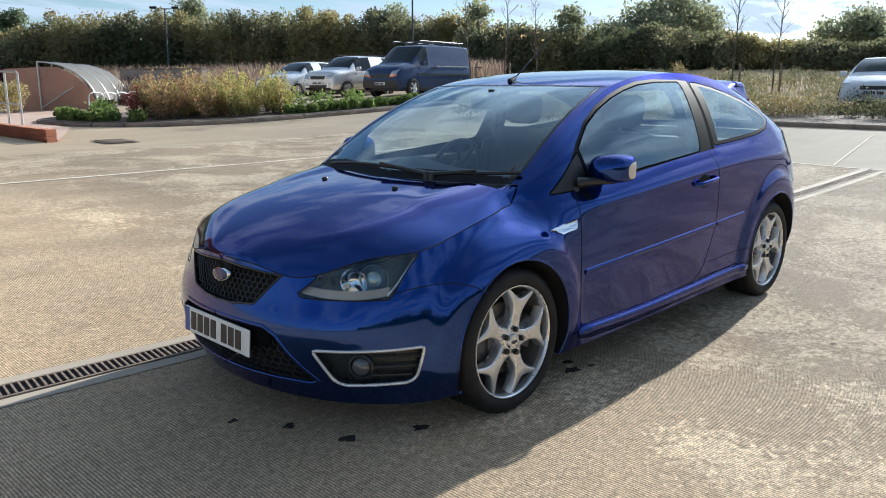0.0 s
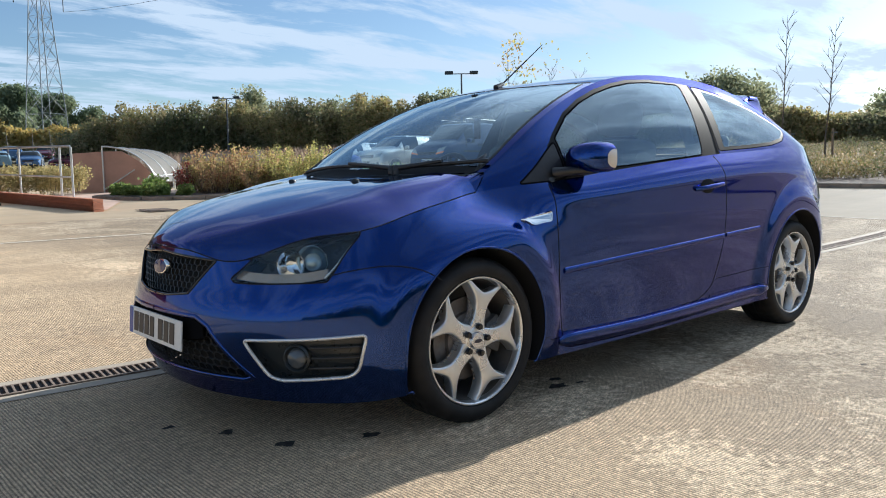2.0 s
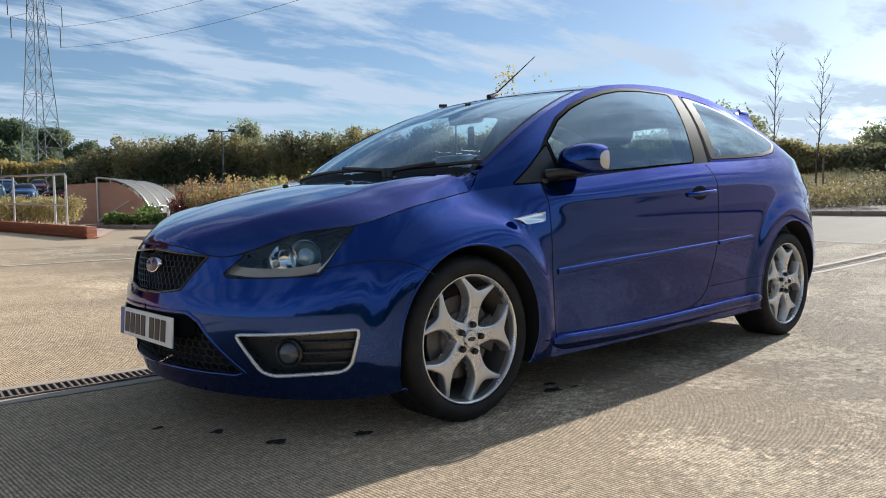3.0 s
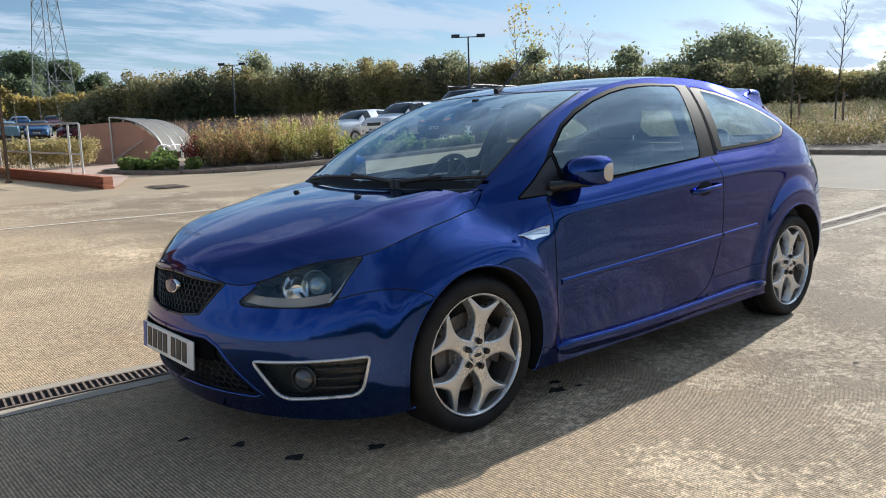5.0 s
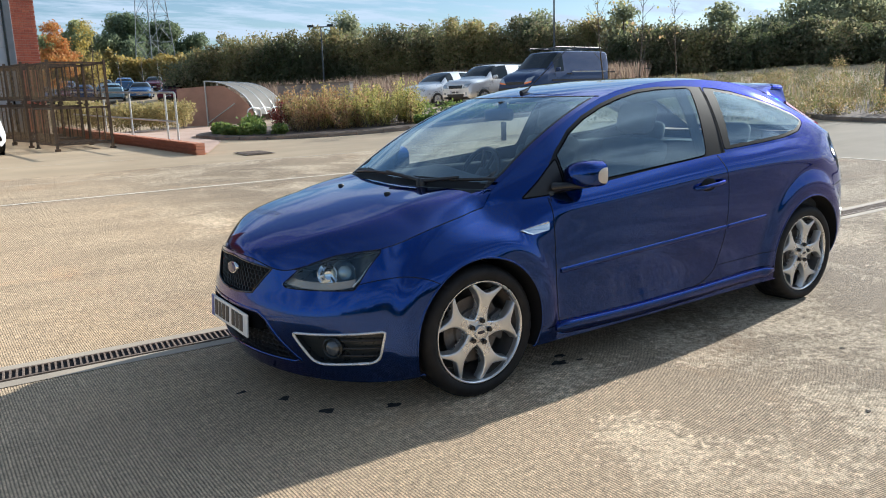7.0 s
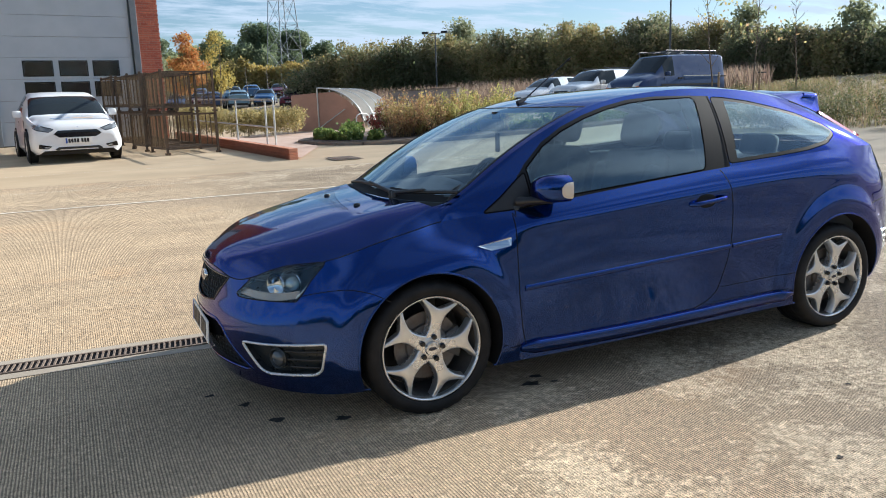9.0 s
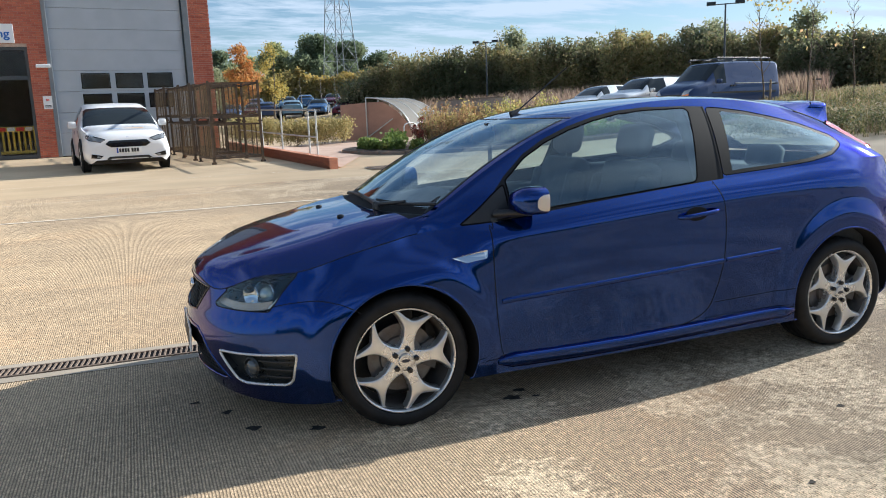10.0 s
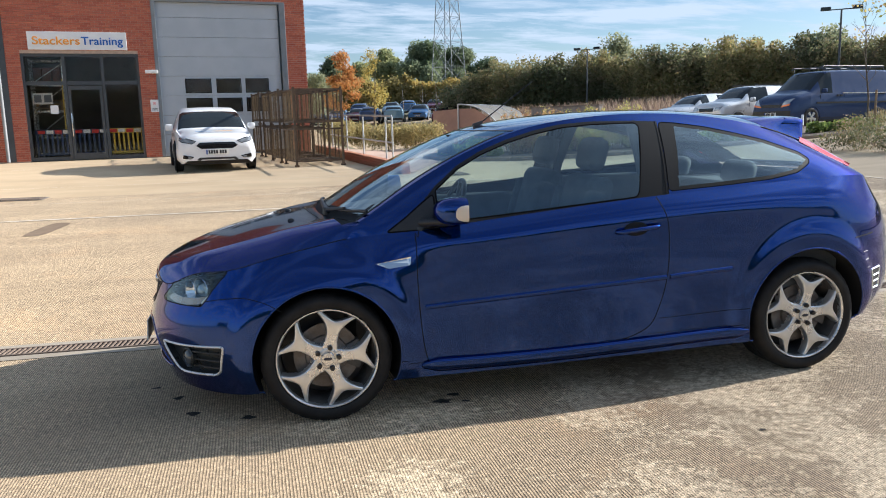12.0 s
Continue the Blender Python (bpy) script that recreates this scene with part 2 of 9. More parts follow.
def glass(name, tint, gloss=0.9, rough=0.012, base=0.06):
    """A thin pane: what is behind it tinted, with a Fresnel gloss on it."""
    m = Mat(name)
    m.t.nodes.remove(m.b)
    tr = m.t.nodes.new("ShaderNodeBsdfTransparent")
    tr.inputs[0].default_value = (*tint, 1)
    gl = m.t.nodes.new("ShaderNodeBsdfGlossy")
    gl.inputs["Roughness"].default_value = rough
    gl.inputs["Color"].default_value = (0.80, 0.93, 1.0, 1)
    lw = m.t.nodes.new("ShaderNodeLayerWeight")
    lw.inputs["Blend"].default_value = 0.5
    mx = m.t.nodes.new("ShaderNodeMixShader")
    k = m.math("MULTIPLY", m.math("ADD", m.math("MULTIPLY", m.math("POWER", lw.outputs["Facing"], 3.6), 0.85), base), gloss)
    m.link(k, mx.inputs[0])
    m.link(tr.outputs[0], mx.inputs[1])
    m.link(gl.outputs[0], mx.inputs[2])
    m.link(mx.outputs[0], m.t.nodes["Material Output"].inputs["Surface"])
    return m.m


def paint(name, color, flake, metal=0.35, rough=0.3, edge=(1, 1, 1), coat=1.0):
    """Metallic car paint under clear lacquer, with flakes and a little dust."""
    m = Mat(name, color, rough, metal)
    m.b.inputs["Coat Weight"].default_value = coat
    m.b.inputs["Coat Roughness"].default_value = 0.034
    m.b.inputs["Coat IOR"].default_value = 1.44
    m.b.inputs["Specular Tint"].default_value = (*edge, 1)
    m.b.inputs["Specular IOR Level"].default_value = 0.1
    v = m.node("ShaderNodeTexVoronoi", Scale=900.0)
    m.link(m.place(), v.inputs["Vector"])
    fl = m.ramp(v.outputs["Distance"], (0.0, 1.0), (0.55, 0.0))
    base = m.mix(m.math("MULTIPLY", fl, 0.35), color, flake)
    dust = m.ramp(m.noise(3.0, 6, 0.7), (0.5, 0.0), (0.85, 0.012))
    m.color(m.mix(dust, base, (0.35, 0.32, 0.28)))
    m.rough(m.ramp(m.noise(5.0, 5), (0.3, rough - 0.04), (0.7, rough + 0.06)))
    return m.m


BLUE = paint("blue_car_paint", (0.0004, 0.0285, 0.172), (0.0010, 0.070, 0.42), 0.97, 0.12, (0.012, 0.28, 0.60), coat=1.0)
WHITE_PAINT = paint("white_car_paint", (0.70, 0.71, 0.73), (0.78, 0.78, 0.78), 0.0, coat=0.5)
SILVER_PAINT = paint("silver_car_paint", (0.66, 0.67, 0.68), (0.85, 0.85, 0.85), 0.45, coat=0.4)
VAN_PAINT = paint("dark_blue_van_paint", (0.028, 0.048, 0.115), (0.05, 0.085, 0.20), 0.2, coat=0.4)
SEAL_RUBBER = Mat("matt_black_seal", (0.008, 0.008, 0.009), 0.9, Specular_IOR_Level=0.0).m
FRAME_BLACK = Mat("satin_black_film", (0.024, 0.025, 0.027), 0.6, Specular_IOR_Level=0.06).m
BLACK = mottled("black_plastic", (0.012, 0.012, 0.013), (0.02, 0.02, 0.021), 0.45, 9, bump=0.06, fine=600)
# near-black colour that stands in for the shade in gaps, pits and recesses
GAP = Mat("gap_shade", (0.004, 0.004, 0.005), 0.9).m
GLOSS_BLACK = Mat("gloss_black", (0.008, 0.008, 0.009), 0.12).m
RUBBER = mottled("tyre_rubber", (0.014, 0.014, 0.014), (0.030, 0.029, 0.027), 0.75, 14, bump=0.15, fine=400)
CHROME = Mat("chrome", (0.80, 0.81, 0.82), 0.07, 1.0).m
SILVER_TRIM = mottled("satin_silver", (0.76, 0.76, 0.75), (0.70, 0.70, 0.69), 0.28, 2, metal=0.6)
al = Mat("alloy_wheel_silver", (0.60, 0.60, 0.60), 0.27, 0.85)
al.color(al.mix(al.ramp(al.noise(7, 4), (0.4, 0.0), (0.7, 1.0)), (0.72, 0.725, 0.73), (0.60, 0.60, 0.60)))
al.rough(al.ramp(al.noise(5, 3), (0.3, 0.24), (0.7, 0.34)))
ALLOY = al.m
# dark grey that puts the shade inside the wheels into the barrel's colour
DARK_METAL = mottled("dark_rim_metal", (0.10, 0.095, 0.09), (0.17, 0.155, 0.14), 0.5, 8, metal=0.5)
DISC = mottled("brake_disc_iron", (0.11, 0.09, 0.075), (0.17, 0.16, 0.15), 0.5, 18, metal=0.6, bump=0.1)
WINDOW = glass("tinted_car_glass", (0.84, 0.97, 0.97), base=0.16)
SCREEN = glass("windscreen_glass", (0.94, 1.0, 1.0), base=0.135)
CLEAR = glass("clear_lens", (0.88, 0.93, 0.96), 1.0, base=0.05)
CABIN = mottled("dark_cabin_fabric", (0.040, 0.048, 0.056), (0.060, 0.068, 0.076), 0.85, 12, bump=0.1, fine=500)
WHITE_PLATE = mottled("white_plate", (0.80, 0.80, 0.77), (0.70, 0.70, 0.67), 0.35, 8)
INK = Mat("black_ink", (0.012, 0.012, 0.014), 0.5).m
PLATE_BLUE = Mat("plate_blue", (0.02, 0.07, 0.32), 0.4).m
RED_LENS = Mat("red_lamp_lens", (0.55, 0.012, 0.012), 0.08, Coat_Weight=1.0).m
AMBER = Mat("amber_lens", (0.75, 0.20, 0.04), 0.15, Coat_Weight=1.0).m

# ---- ground, yard, road, drain ----
def sheet(name, xs, ys, material, label, category, dz=0.0, keep=None, flat=None):
    V = [(x, y, lift(x, y) + dz) for y in ys for x in xs]
    n = len(xs)
    F = [(j * n + i, j * n + i + 1, (j + 1) * n + i + 1, (j + 1) * n + i) for j in range(len(ys) - 1) for i in range(n - 1)
         if keep is None or keep((xs[i] + xs[i + 1]) / 2, (ys[j] + ys[j + 1]) / 2)]
    me = bpy.data.meshes.new(name)
    me.from_pydata(V, [], F)
    for p in me.polygons:
        p.use_smooth = True
    return tagged(mesh_part(name, me, material), label, category, kind="structure")


def ribbon(name, pts, width, material, parent=None, dz=0.006, high=0.0, step=0.5):
    """A strip laid along the ground; high gives it upstanding sides."""
    P = []
    for a, b in zip(pts, pts[1:]):
        a, b = Vector(a), Vector(b)
        k = max(1, int((b - a).length / step))
        P += [a + (b - a) * (i / k) for i in range(k)]
    P.append(Vector(pts[-1]))
    bm = bmesh.new()
    rows = []
    for i, p in enumerate(P):
        d = (P[min(i + 1, len(P) - 1)] - P[max(i - 1, 0)]).normalized()
        n = Vector((-d.y, d.x))
        row = []
        for s, z in ((-1, 0), (-1, high), (1, high), (1, 0)) if high else ((-1, 0), (1, 0)):
            q = p + n * (s * width / 2)
            row.append(bm.verts.new((q.x, q.y, lift(p.x, p.y) + dz + z)))
        rows.append(row)
    for a, b in zip(rows, rows[1:]):
        for k in range(len(a) - 1):
            bm.faces.new((a[k], b[k], b[k + 1], a[k + 1]))
    if high:
        bm.faces.new(rows[0])
        bm.faces.new(rows[-1][::-1])
    bmesh.ops.recalc_face_normals(bm, faces=bm.faces[:])
    if not high:
        for f in bm.faces:
            if f.normal.z < 0:
                f.normal_flip()
    return part(name, bm, material, parent)


# ribbed concrete: ridges run away from the drain, dust lies in patches over them
c = Mat("ribbed_concrete", (0.36, 0.31, 0.25), 0.92, Diffuse_Roughness=0.35, Specular_IOR_Level=0.3)
wp = c.place(world=True)
wob = c.noise(0.9, 3, 0.5, wp)
sep = c.node("ShaderNodeSeparateXYZ")
c.link(wp, sep.inputs[0])
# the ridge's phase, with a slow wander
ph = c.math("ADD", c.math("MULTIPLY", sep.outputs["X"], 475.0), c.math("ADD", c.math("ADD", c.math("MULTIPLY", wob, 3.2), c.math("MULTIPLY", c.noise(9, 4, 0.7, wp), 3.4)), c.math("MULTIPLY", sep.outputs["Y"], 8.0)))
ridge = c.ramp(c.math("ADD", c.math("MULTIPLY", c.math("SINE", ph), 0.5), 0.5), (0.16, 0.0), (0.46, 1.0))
patch = c.math("MULTIPLY", c.ramp(c.math("ADD", c.math("MULTIPLY", c.noise(1.15, 4, 0.6, wp, 0.6), 0.60), c.math("MULTIPLY", c.noise(15, 7, 0.75, wp), 0.40)), (0.485, 0.0), (0.540, 1.0)), c.ramp(c.math("ADD", c.math("MULTIPLY", sep.outputs["X"], 0.12), c.noise(0.3, 3, 0.5, wp)), (0.52, 0.06), (0.80, 1.0), (1.5, 0.75)))
fine = c.noise(38, 5, 0.7, wp)
speck = c.noise(140, 2, 0.6, wp)
# how strongly the grooves darken: less past the drain
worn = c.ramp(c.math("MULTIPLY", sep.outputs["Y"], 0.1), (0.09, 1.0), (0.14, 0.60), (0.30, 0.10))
# less again below x = 1, as ridges look fainter in the car's shadow
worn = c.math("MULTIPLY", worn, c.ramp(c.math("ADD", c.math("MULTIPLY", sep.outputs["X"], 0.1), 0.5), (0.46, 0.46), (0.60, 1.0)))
# the shade that low sun leaves in the grooves is put into the colour
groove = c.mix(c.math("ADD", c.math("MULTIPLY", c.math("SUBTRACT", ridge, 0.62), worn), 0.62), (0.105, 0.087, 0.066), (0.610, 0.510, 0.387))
ochre = c.math("MULTIPLY", c.ramp(c.noise(0.85, 5, 0.62, c.place((1, 1, 1), 0.6, True), 0.5), (0.57, 0.0), (0.70, 1.0)), 0.45)
groove = c.mix(ochre, groove, (0.52, 0.375, 0.245))
tone = c.mix(c.ramp(c.math("ADD", c.math("MULTIPLY", c.noise(0.28, 4, 0.6, wp), 0.55), c.math("MULTIPLY", c.noise(1.0, 6, 0.68, c.place((0.35, 1.5, 1), 0.05, True), 0.6), 0.45)), (0.36, 0.0), (0.64, 1.0)), (0.80, 0.735, 0.645), (1.22, 1.11, 0.945))
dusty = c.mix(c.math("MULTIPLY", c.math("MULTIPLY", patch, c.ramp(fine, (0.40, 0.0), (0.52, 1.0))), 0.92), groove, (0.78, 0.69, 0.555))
crumb = c.math("MULTIPLY", c.ramp(c.noise(17, 9, 0.8, wp, 0.3), (0.515, 0.0), (0.555, 1.0)), patch)
dusty = c.mix(c.math("MULTIPLY", crumb, 0.9), dusty, (0.88, 0.785, 0.64))
grain = c.ramp(c.noise(30, 8, 0.92, wp), (0.40, 0.58), (0.60, 1.30))
dusty = c.mix(1.0, dusty, grain, "MULTIPLY")
# tone by place: paler below x = 0, darker past 1.6, paler beyond the drain
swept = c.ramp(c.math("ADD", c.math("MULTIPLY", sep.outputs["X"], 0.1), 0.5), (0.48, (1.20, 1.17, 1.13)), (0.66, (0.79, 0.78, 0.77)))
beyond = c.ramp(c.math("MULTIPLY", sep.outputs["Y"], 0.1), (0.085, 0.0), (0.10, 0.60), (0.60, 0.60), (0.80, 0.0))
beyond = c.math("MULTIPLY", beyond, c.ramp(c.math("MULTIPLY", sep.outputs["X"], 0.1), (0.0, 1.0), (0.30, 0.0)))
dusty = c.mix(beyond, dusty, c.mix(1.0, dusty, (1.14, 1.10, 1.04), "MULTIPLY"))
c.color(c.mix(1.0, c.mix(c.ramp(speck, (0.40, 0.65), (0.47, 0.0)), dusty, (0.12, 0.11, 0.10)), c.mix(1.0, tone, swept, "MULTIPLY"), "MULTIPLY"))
fill = c.math("SUBTRACT", 1.0, c.math("MULTIPLY", patch, 0.35))
c.bump(c.math("MULTIPLY", c.math("MULTIPLY", ridge, fill), c.ramp(c.math("MULTIPLY", sep.outputs["Y"], 0.1), (0.10, 1.0), (0.14, 0.5), (0.45, 0.15))), 1.0, 0.010)
c.bump(fine, 0.35, 0.004)
CONCRETE = c.m

t = Mat("tan_road_concrete", (0.45, 0.38, 0.29), 0.9, Diffuse_Roughness=0.9, Specular_IOR_Level=0.3)
wp = t.place(world=True)
a = t.ramp(t.noise(0.35, 6, 0.62, wp, 0.4), (0.33, 0.0), (0.7, 1.0))
streak = t.ramp(t.noise(1.0, 5, 0.6, t.place((0.25, 1.6, 1), 0.1, True)), (0.4, 0.0), (0.62, 1.0))
t.color(t.mix(t.math("MULTIPLY", streak, 0.35), t.mix(a, (0.49, 0.360, 0.22), (0.63, 0.480, 0.305)), (0.40, 0.300, 0.195)))
t.bump(t.noise(60, 4, 0.6, wp), 0.25, 0.003)
ROAD = t.m

e = Mat("rough_grassland", (0.20, 0.16, 0.09), 0.95)
wp = e.place(world=True)
e.color(e.mix(e.ramp(e.noise(0.4, 6, 0.65, wp), (0.35, 0.0), (0.65, 1.0)), (0.10, 0.105, 0.045), (0.26, 0.20, 0.12)))
e.bump(e.noise(6, 6, 0.7, wp), 0.8, 0.05)
EARTH = e.m
KERB = mottled("kerb_concrete", (0.24, 0.20, 0.165), (0.14, 0.12, 0.10), 0.88, 2.2, bump=0.3, fine=90)
SOIL = mottled("bark_mulch", (0.055, 0.040, 0.030), (0.14, 0.10, 0.075), 0.95, 11, bump=0.9, fine=45)
CAST = mottled("dusty_cast_iron", (0.13, 0.095, 0.072), (0.23, 0.175, 0.135), 0.75, 20, metal=0.2, bump=0.3)
SMOOTH = mottled("smooth_channel_concrete", (0.31, 0.26, 0.20), (0.38, 0.32, 0.245), 0.9, 1.4, bump=0.15)
SEAL = mottled("pale_joint_sealant", (0.74, 0.66, 0.54), (0.54, 0.47, 0.37), 0.9, 2.5)
PAVING = mottled("pink_paving", (0.36, 0.245, 0.185), (0.44, 0.315, 0.245), 0.85, 1.2, bump=0.2)

far_x = np.concatenate([np.linspace(-1500, -60, 9)[:-1], np.linspace(-60, 110, 69)[:-1], np.linspace(110, 1500, 9)])
far_y = np.concatenate([np.linspace(-1500, -60, 9)[:-1], np.linspace(-60, 130, 77)[:-1], np.linspace(130, 1800, 9)])
sheet("ground", far_x, far_y, EARTH, "rough autumn grassland round the yard", "ground", dz=-0.05)
rx = np.concatenate([np.linspace(-40, -6, 18)[:-1], np.linspace(-6, 30, 73)[:-1], np.linspace(30, 60, 16)])
ry = np.concatenate([np.linspace(-45, 0, 16)[:-1], np.linspace(0, 30, 61)[:-1], np.linspace(30, 70, 21)])
sheet("road", rx, ry, ROAD, "smooth tan concrete road round the yard", "road", dz=-0.012)
yx = np.concatenate([np.linspace(-40, -6, 18)[:-1], np.linspace(-6, 10.2, 55)])
ya = np.concatenate([np.linspace(-45, 0, 16)[:-1], np.linspace(0, 11.2, 57)])
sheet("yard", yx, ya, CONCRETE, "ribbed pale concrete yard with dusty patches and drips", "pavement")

# joints between the slabs
for a, b, w in (((-12, 7.95), (10.2, 7.85), 0.085), ((-12, 10.3), (2.0, 10.05), 0.02), ((10.2, -20), (10.2, 9.5), 0.05), ((10.2, 9.5), (8.6, 10.7), .05), ((3.2, 11.2), (8.6, 10.75), .04), ((-12, 13.6), (2.6, 13.2), .02), ((15.1, 2.0), (10.3, 1.2), .02), ((-9, 19.2), (1.2, 20.4), .03)):
    tagged(ribbon("slab_joint", [a, b], w, SEAL), "pale sealed joint between concrete slabs", "joint", kind="structure")

# drain channel
DRAIN = lambda x: 0.905 - 0.030 * (x + 1)
# a flat black strip replaces the shaded depth under the grate
channel = tagged(ribbon("drain_channel", [(-9, DRAIN(-9)), (10.2, DRAIN(10.2))], 0.150, GAP, dz=0.003), "slotted cast iron drain channel across the yard", "drain", kind="structure")
for off, w, m, z in ((-.135, .10, SMOOTH, .004), (.135, .10, SMOOTH, .004)):
    ribbon("drain_border", [(-9, DRAIN(-9) + off), (10.2, DRAIN(10.2) + off)], w, m, channel, dz=z)
for off in (-.078, .078):
    ribbon("grate_edge", [(-9, DRAIN(-9) + off), (10.2, DRAIN(10.2) + off)], 0.016, CAST, channel, dz=.003, high=.009)
bar_bm = bmesh.new()
box(bar_bm, -.0052, .0052, -.072, .072, 0, .009)
for v in bar_bm.verts:
    v.co.x += 0.10 * v.co.y
bar_me = bpy.data.meshes.new("grate_bar")
bar_bm.to_mesh(bar_me)
bar_bm.free()
bar_me.materials.append(CAST)
rest = bmesh.new()
for k in range(int(19.0 / 0.0317)):
    x = -8.95 + 0.0317 * k
    y = DRAIN(x)
    if -5.2 < x < 0.9 or 8.2 < x < 10.2:
        ob = new("grate_bar", bar_me)
        ob.parent = channel
        ob.matrix_basis = pose(x, y, lift(x, y) + .003)
    else:
        box(rest, x - .0052, x + .0052, y - .072, y + .072, lift(x, y) + .003, lift(x, y) + .012)
tagged(part("grate_bars", rest, CAST, channel), kind="stuff")

# oil drips on the concrete
DRIP = mottled("oil_drip", (0.035, 0.032, 0.029), (0.07, 0.062, 0.054), 0.95, 30, Specular_IOR_Level=0.1)
rnd = random.Random(4)
for x, y, r in ((-.396, -.702, .028), (-.668, -.575, .026), (-.766, -.309, .022), (.586, -.772, .038), (.66, -.69, .024), (.70, -.80, .014), (-.90, -.10, .018), (1.9, -1.55, .012), (-.2, -2.2, .010), (2.4, -1.9, .010), (1.2, -2.05, .011), (3.3, -1.35, .012)):
    bm = bmesh.new()
    vs = [bm.verts.new((x + r * (1 + .35 * math.sin(3 * a + x * 9) + rnd.uniform(-.2, .2)) * math.cos(a) * 1.25, y + r * (1 + .3 * math.cos(2 * a + y * 7) + rnd.uniform(-.2, .2)) * math.sin(a), lift(x, y) + .004)) for a in np.linspace(0, math.tau, 15)[:-1]]
    bm.faces.new(vs)
    tagged(part("oil_drip", bm, DRIP), "dark oil drip on the concrete", "stain", "oil drips", "structure")
# one long rust stain near the workshop
bm = bmesh.new()
mm = pose(-3.2, 6.9, 0, 0, 0, -6)
vs = []
for a in np.linspace(0, math.tau, 25)[:-1]:
    q = mm @ Vector((.15 * math.copysign(abs(math.cos(a)) ** .5, math.cos(a)), .6 * math.copysign(abs(math.sin(a)) ** .5, math.sin(a)), 0))
    vs.append(bm.verts.new((q.x, q.y, lift(q.x, q.y) + .005)))
bm.faces.new(vs)
tagged(part("ground_stain", bm, mottled("rust_stain", (.17, .115, .07), (.23, .16, .10), .9, 4)), "brown stain on the concrete", "stain", kind="structure")


def gully(x, y, w, d, rz, label):
    g = thing("drain_cover", pose(x, y, lift(x, y) + .004, 1.3, 0, rz), label, "drain cover")
    part("cover_frame", boxes((-w / 2 - .05, w / 2 + .05, -d / 2 - .05, d / 2 + .05, 0, .008)), KERB, g)
    # black plate in place of the shaded pit below the bars
    part("cover_pit", boxes((-w / 2, w / 2, -d / 2, d / 2, .008, .010)), GAP, g)
    n = int(w / .05)
    for k in range(n):
        a = -w / 2 + w * (k + .5) / n
        part("cover_bar", boxes((a - .014, a + .014, -d / 2, d / 2, .010, .020)), CAST, g)
    for b in (-d / 4, d / 4):
        part("cover_rib", boxes((-w / 2, w / 2, b - .012, b + .012, .011, .021)), CAST, g)


gully(3.95, 12.7, .55, .65, 3, "square cast iron drain grating in a pale concrete frame")
gully(-4.75, 11.15, .85, .38, -3, "long cast iron gully grating set in the concrete")

# ---- foliage ----
def leafy(name, tones, rough=0.75, clump=0.0):
    """Leaves whose tone varies from leaf to leaf; light passes through them a little."""
    m = Mat(name, tones[0], rough)
    geo = m.node("ShaderNodeNewGeometry")
    stops = [(k / max(1, len(tones) - 1), c) for k, c in enumerate(tones)]
    col = m.ramp(geo.outputs["Random Per Island"], *stops)
    if clump:
        # neighbouring bushes differ in tone
        wp = m.place(world=True)
        a = m.ramp(m.noise(clump, 2, 0.5, wp), (0.38, (0.50, 0.58, 0.52)), (0.5, (1.0, 1.0, 1.0)), (0.62, (1.45, 1.30, 1.05)))
        col = m.mix(1.0, col, a, "MULTIPLY")
    m.color(col)
    tr = m.node("ShaderNodeBsdfTranslucent")
    m.link(m.b.inputs["Base Color"].links[0].from_socket, tr.inputs["Color"])
    mx = m.node("ShaderNodeMixShader")
    mx.inputs[0].default_value = 0.5
    m.link(m.b.outputs[0], mx.inputs[1])
    m.link(tr.outputs[0], mx.inputs[2])
    m.link(mx.outputs[0], m.t.nodes["Material Output"].inputs["Surface"])
    return m.m


HEDGE_LEAF = leafy("hedge_leaves", [(0.13, 0.15, 0.075), (0.20, 0.21, 0.10), (0.235, 0.23, 0.13), (0.29, 0.24, 0.145), (0.19, 0.20, 0.12)], clump=0.16)
# tones lightened and greyed, so the haze towards the sun is in the leaf colour
TREE_LEAF = leafy("tree_leaves", [(0.19, 0.22, 0.13), (0.27, 0.29, 0.17), (0.35, 0.35, 0.21)])
FAR_LEAF = leafy("far_tree_leaves", [(0.16, 0.21, 0.13), (0.22, 0.27, 0.16), (0.29, 0.32, 0.19), (0.13, 0.17, 0.12)], clump=0.04)
ORANGE_LEAF = leafy("orange_leaves", [(0.42, 0.18, 0.06), (0.54, 0.25, 0.08), (0.38, 0.26, 0.09)])
YELLOW_LEAF = leafy("yellow_leaves", [(0.36, 0.29, 0.08), (0.48, 0.37, 0.10), (0.26, 0.25, 0.08)])
RED_LEAF = leafy("red_leaves", [(0.30, 0.045, 0.05), (0.20, 0.05, 0.04), (0.36, 0.11, 0.09), (0.24, 0.14, 0.07)])
GOLD_LEAF = leafy("gold_green_leaves", [(0.32, 0.30, 0.09), (0.48, 0.39, 0.14), (0.50, 0.32, 0.18), (0.30, 0.32, 0.10), (0.56, 0.46, 0.22)])
RUSSET_LEAF = leafy("russet_leaves", [(0.30, 0.17, 0.10), (0.42, 0.25, 0.14), (0.36, 0.30, 0.12), (0.48, 0.34, 0.20)])
GREEN_GOLD_LEAF = leafy("olive_gold_leaves", [(0.26, 0.28, 0.08), (0.38, 0.36, 0.11), (0.46, 0.40, 0.16)])
GREEN_LEAF = leafy("fresh_green_leaves", [(0.11, 0.17, 0.04), (0.17, 0.24, 0.06), (0.24, 0.28, 0.085)])
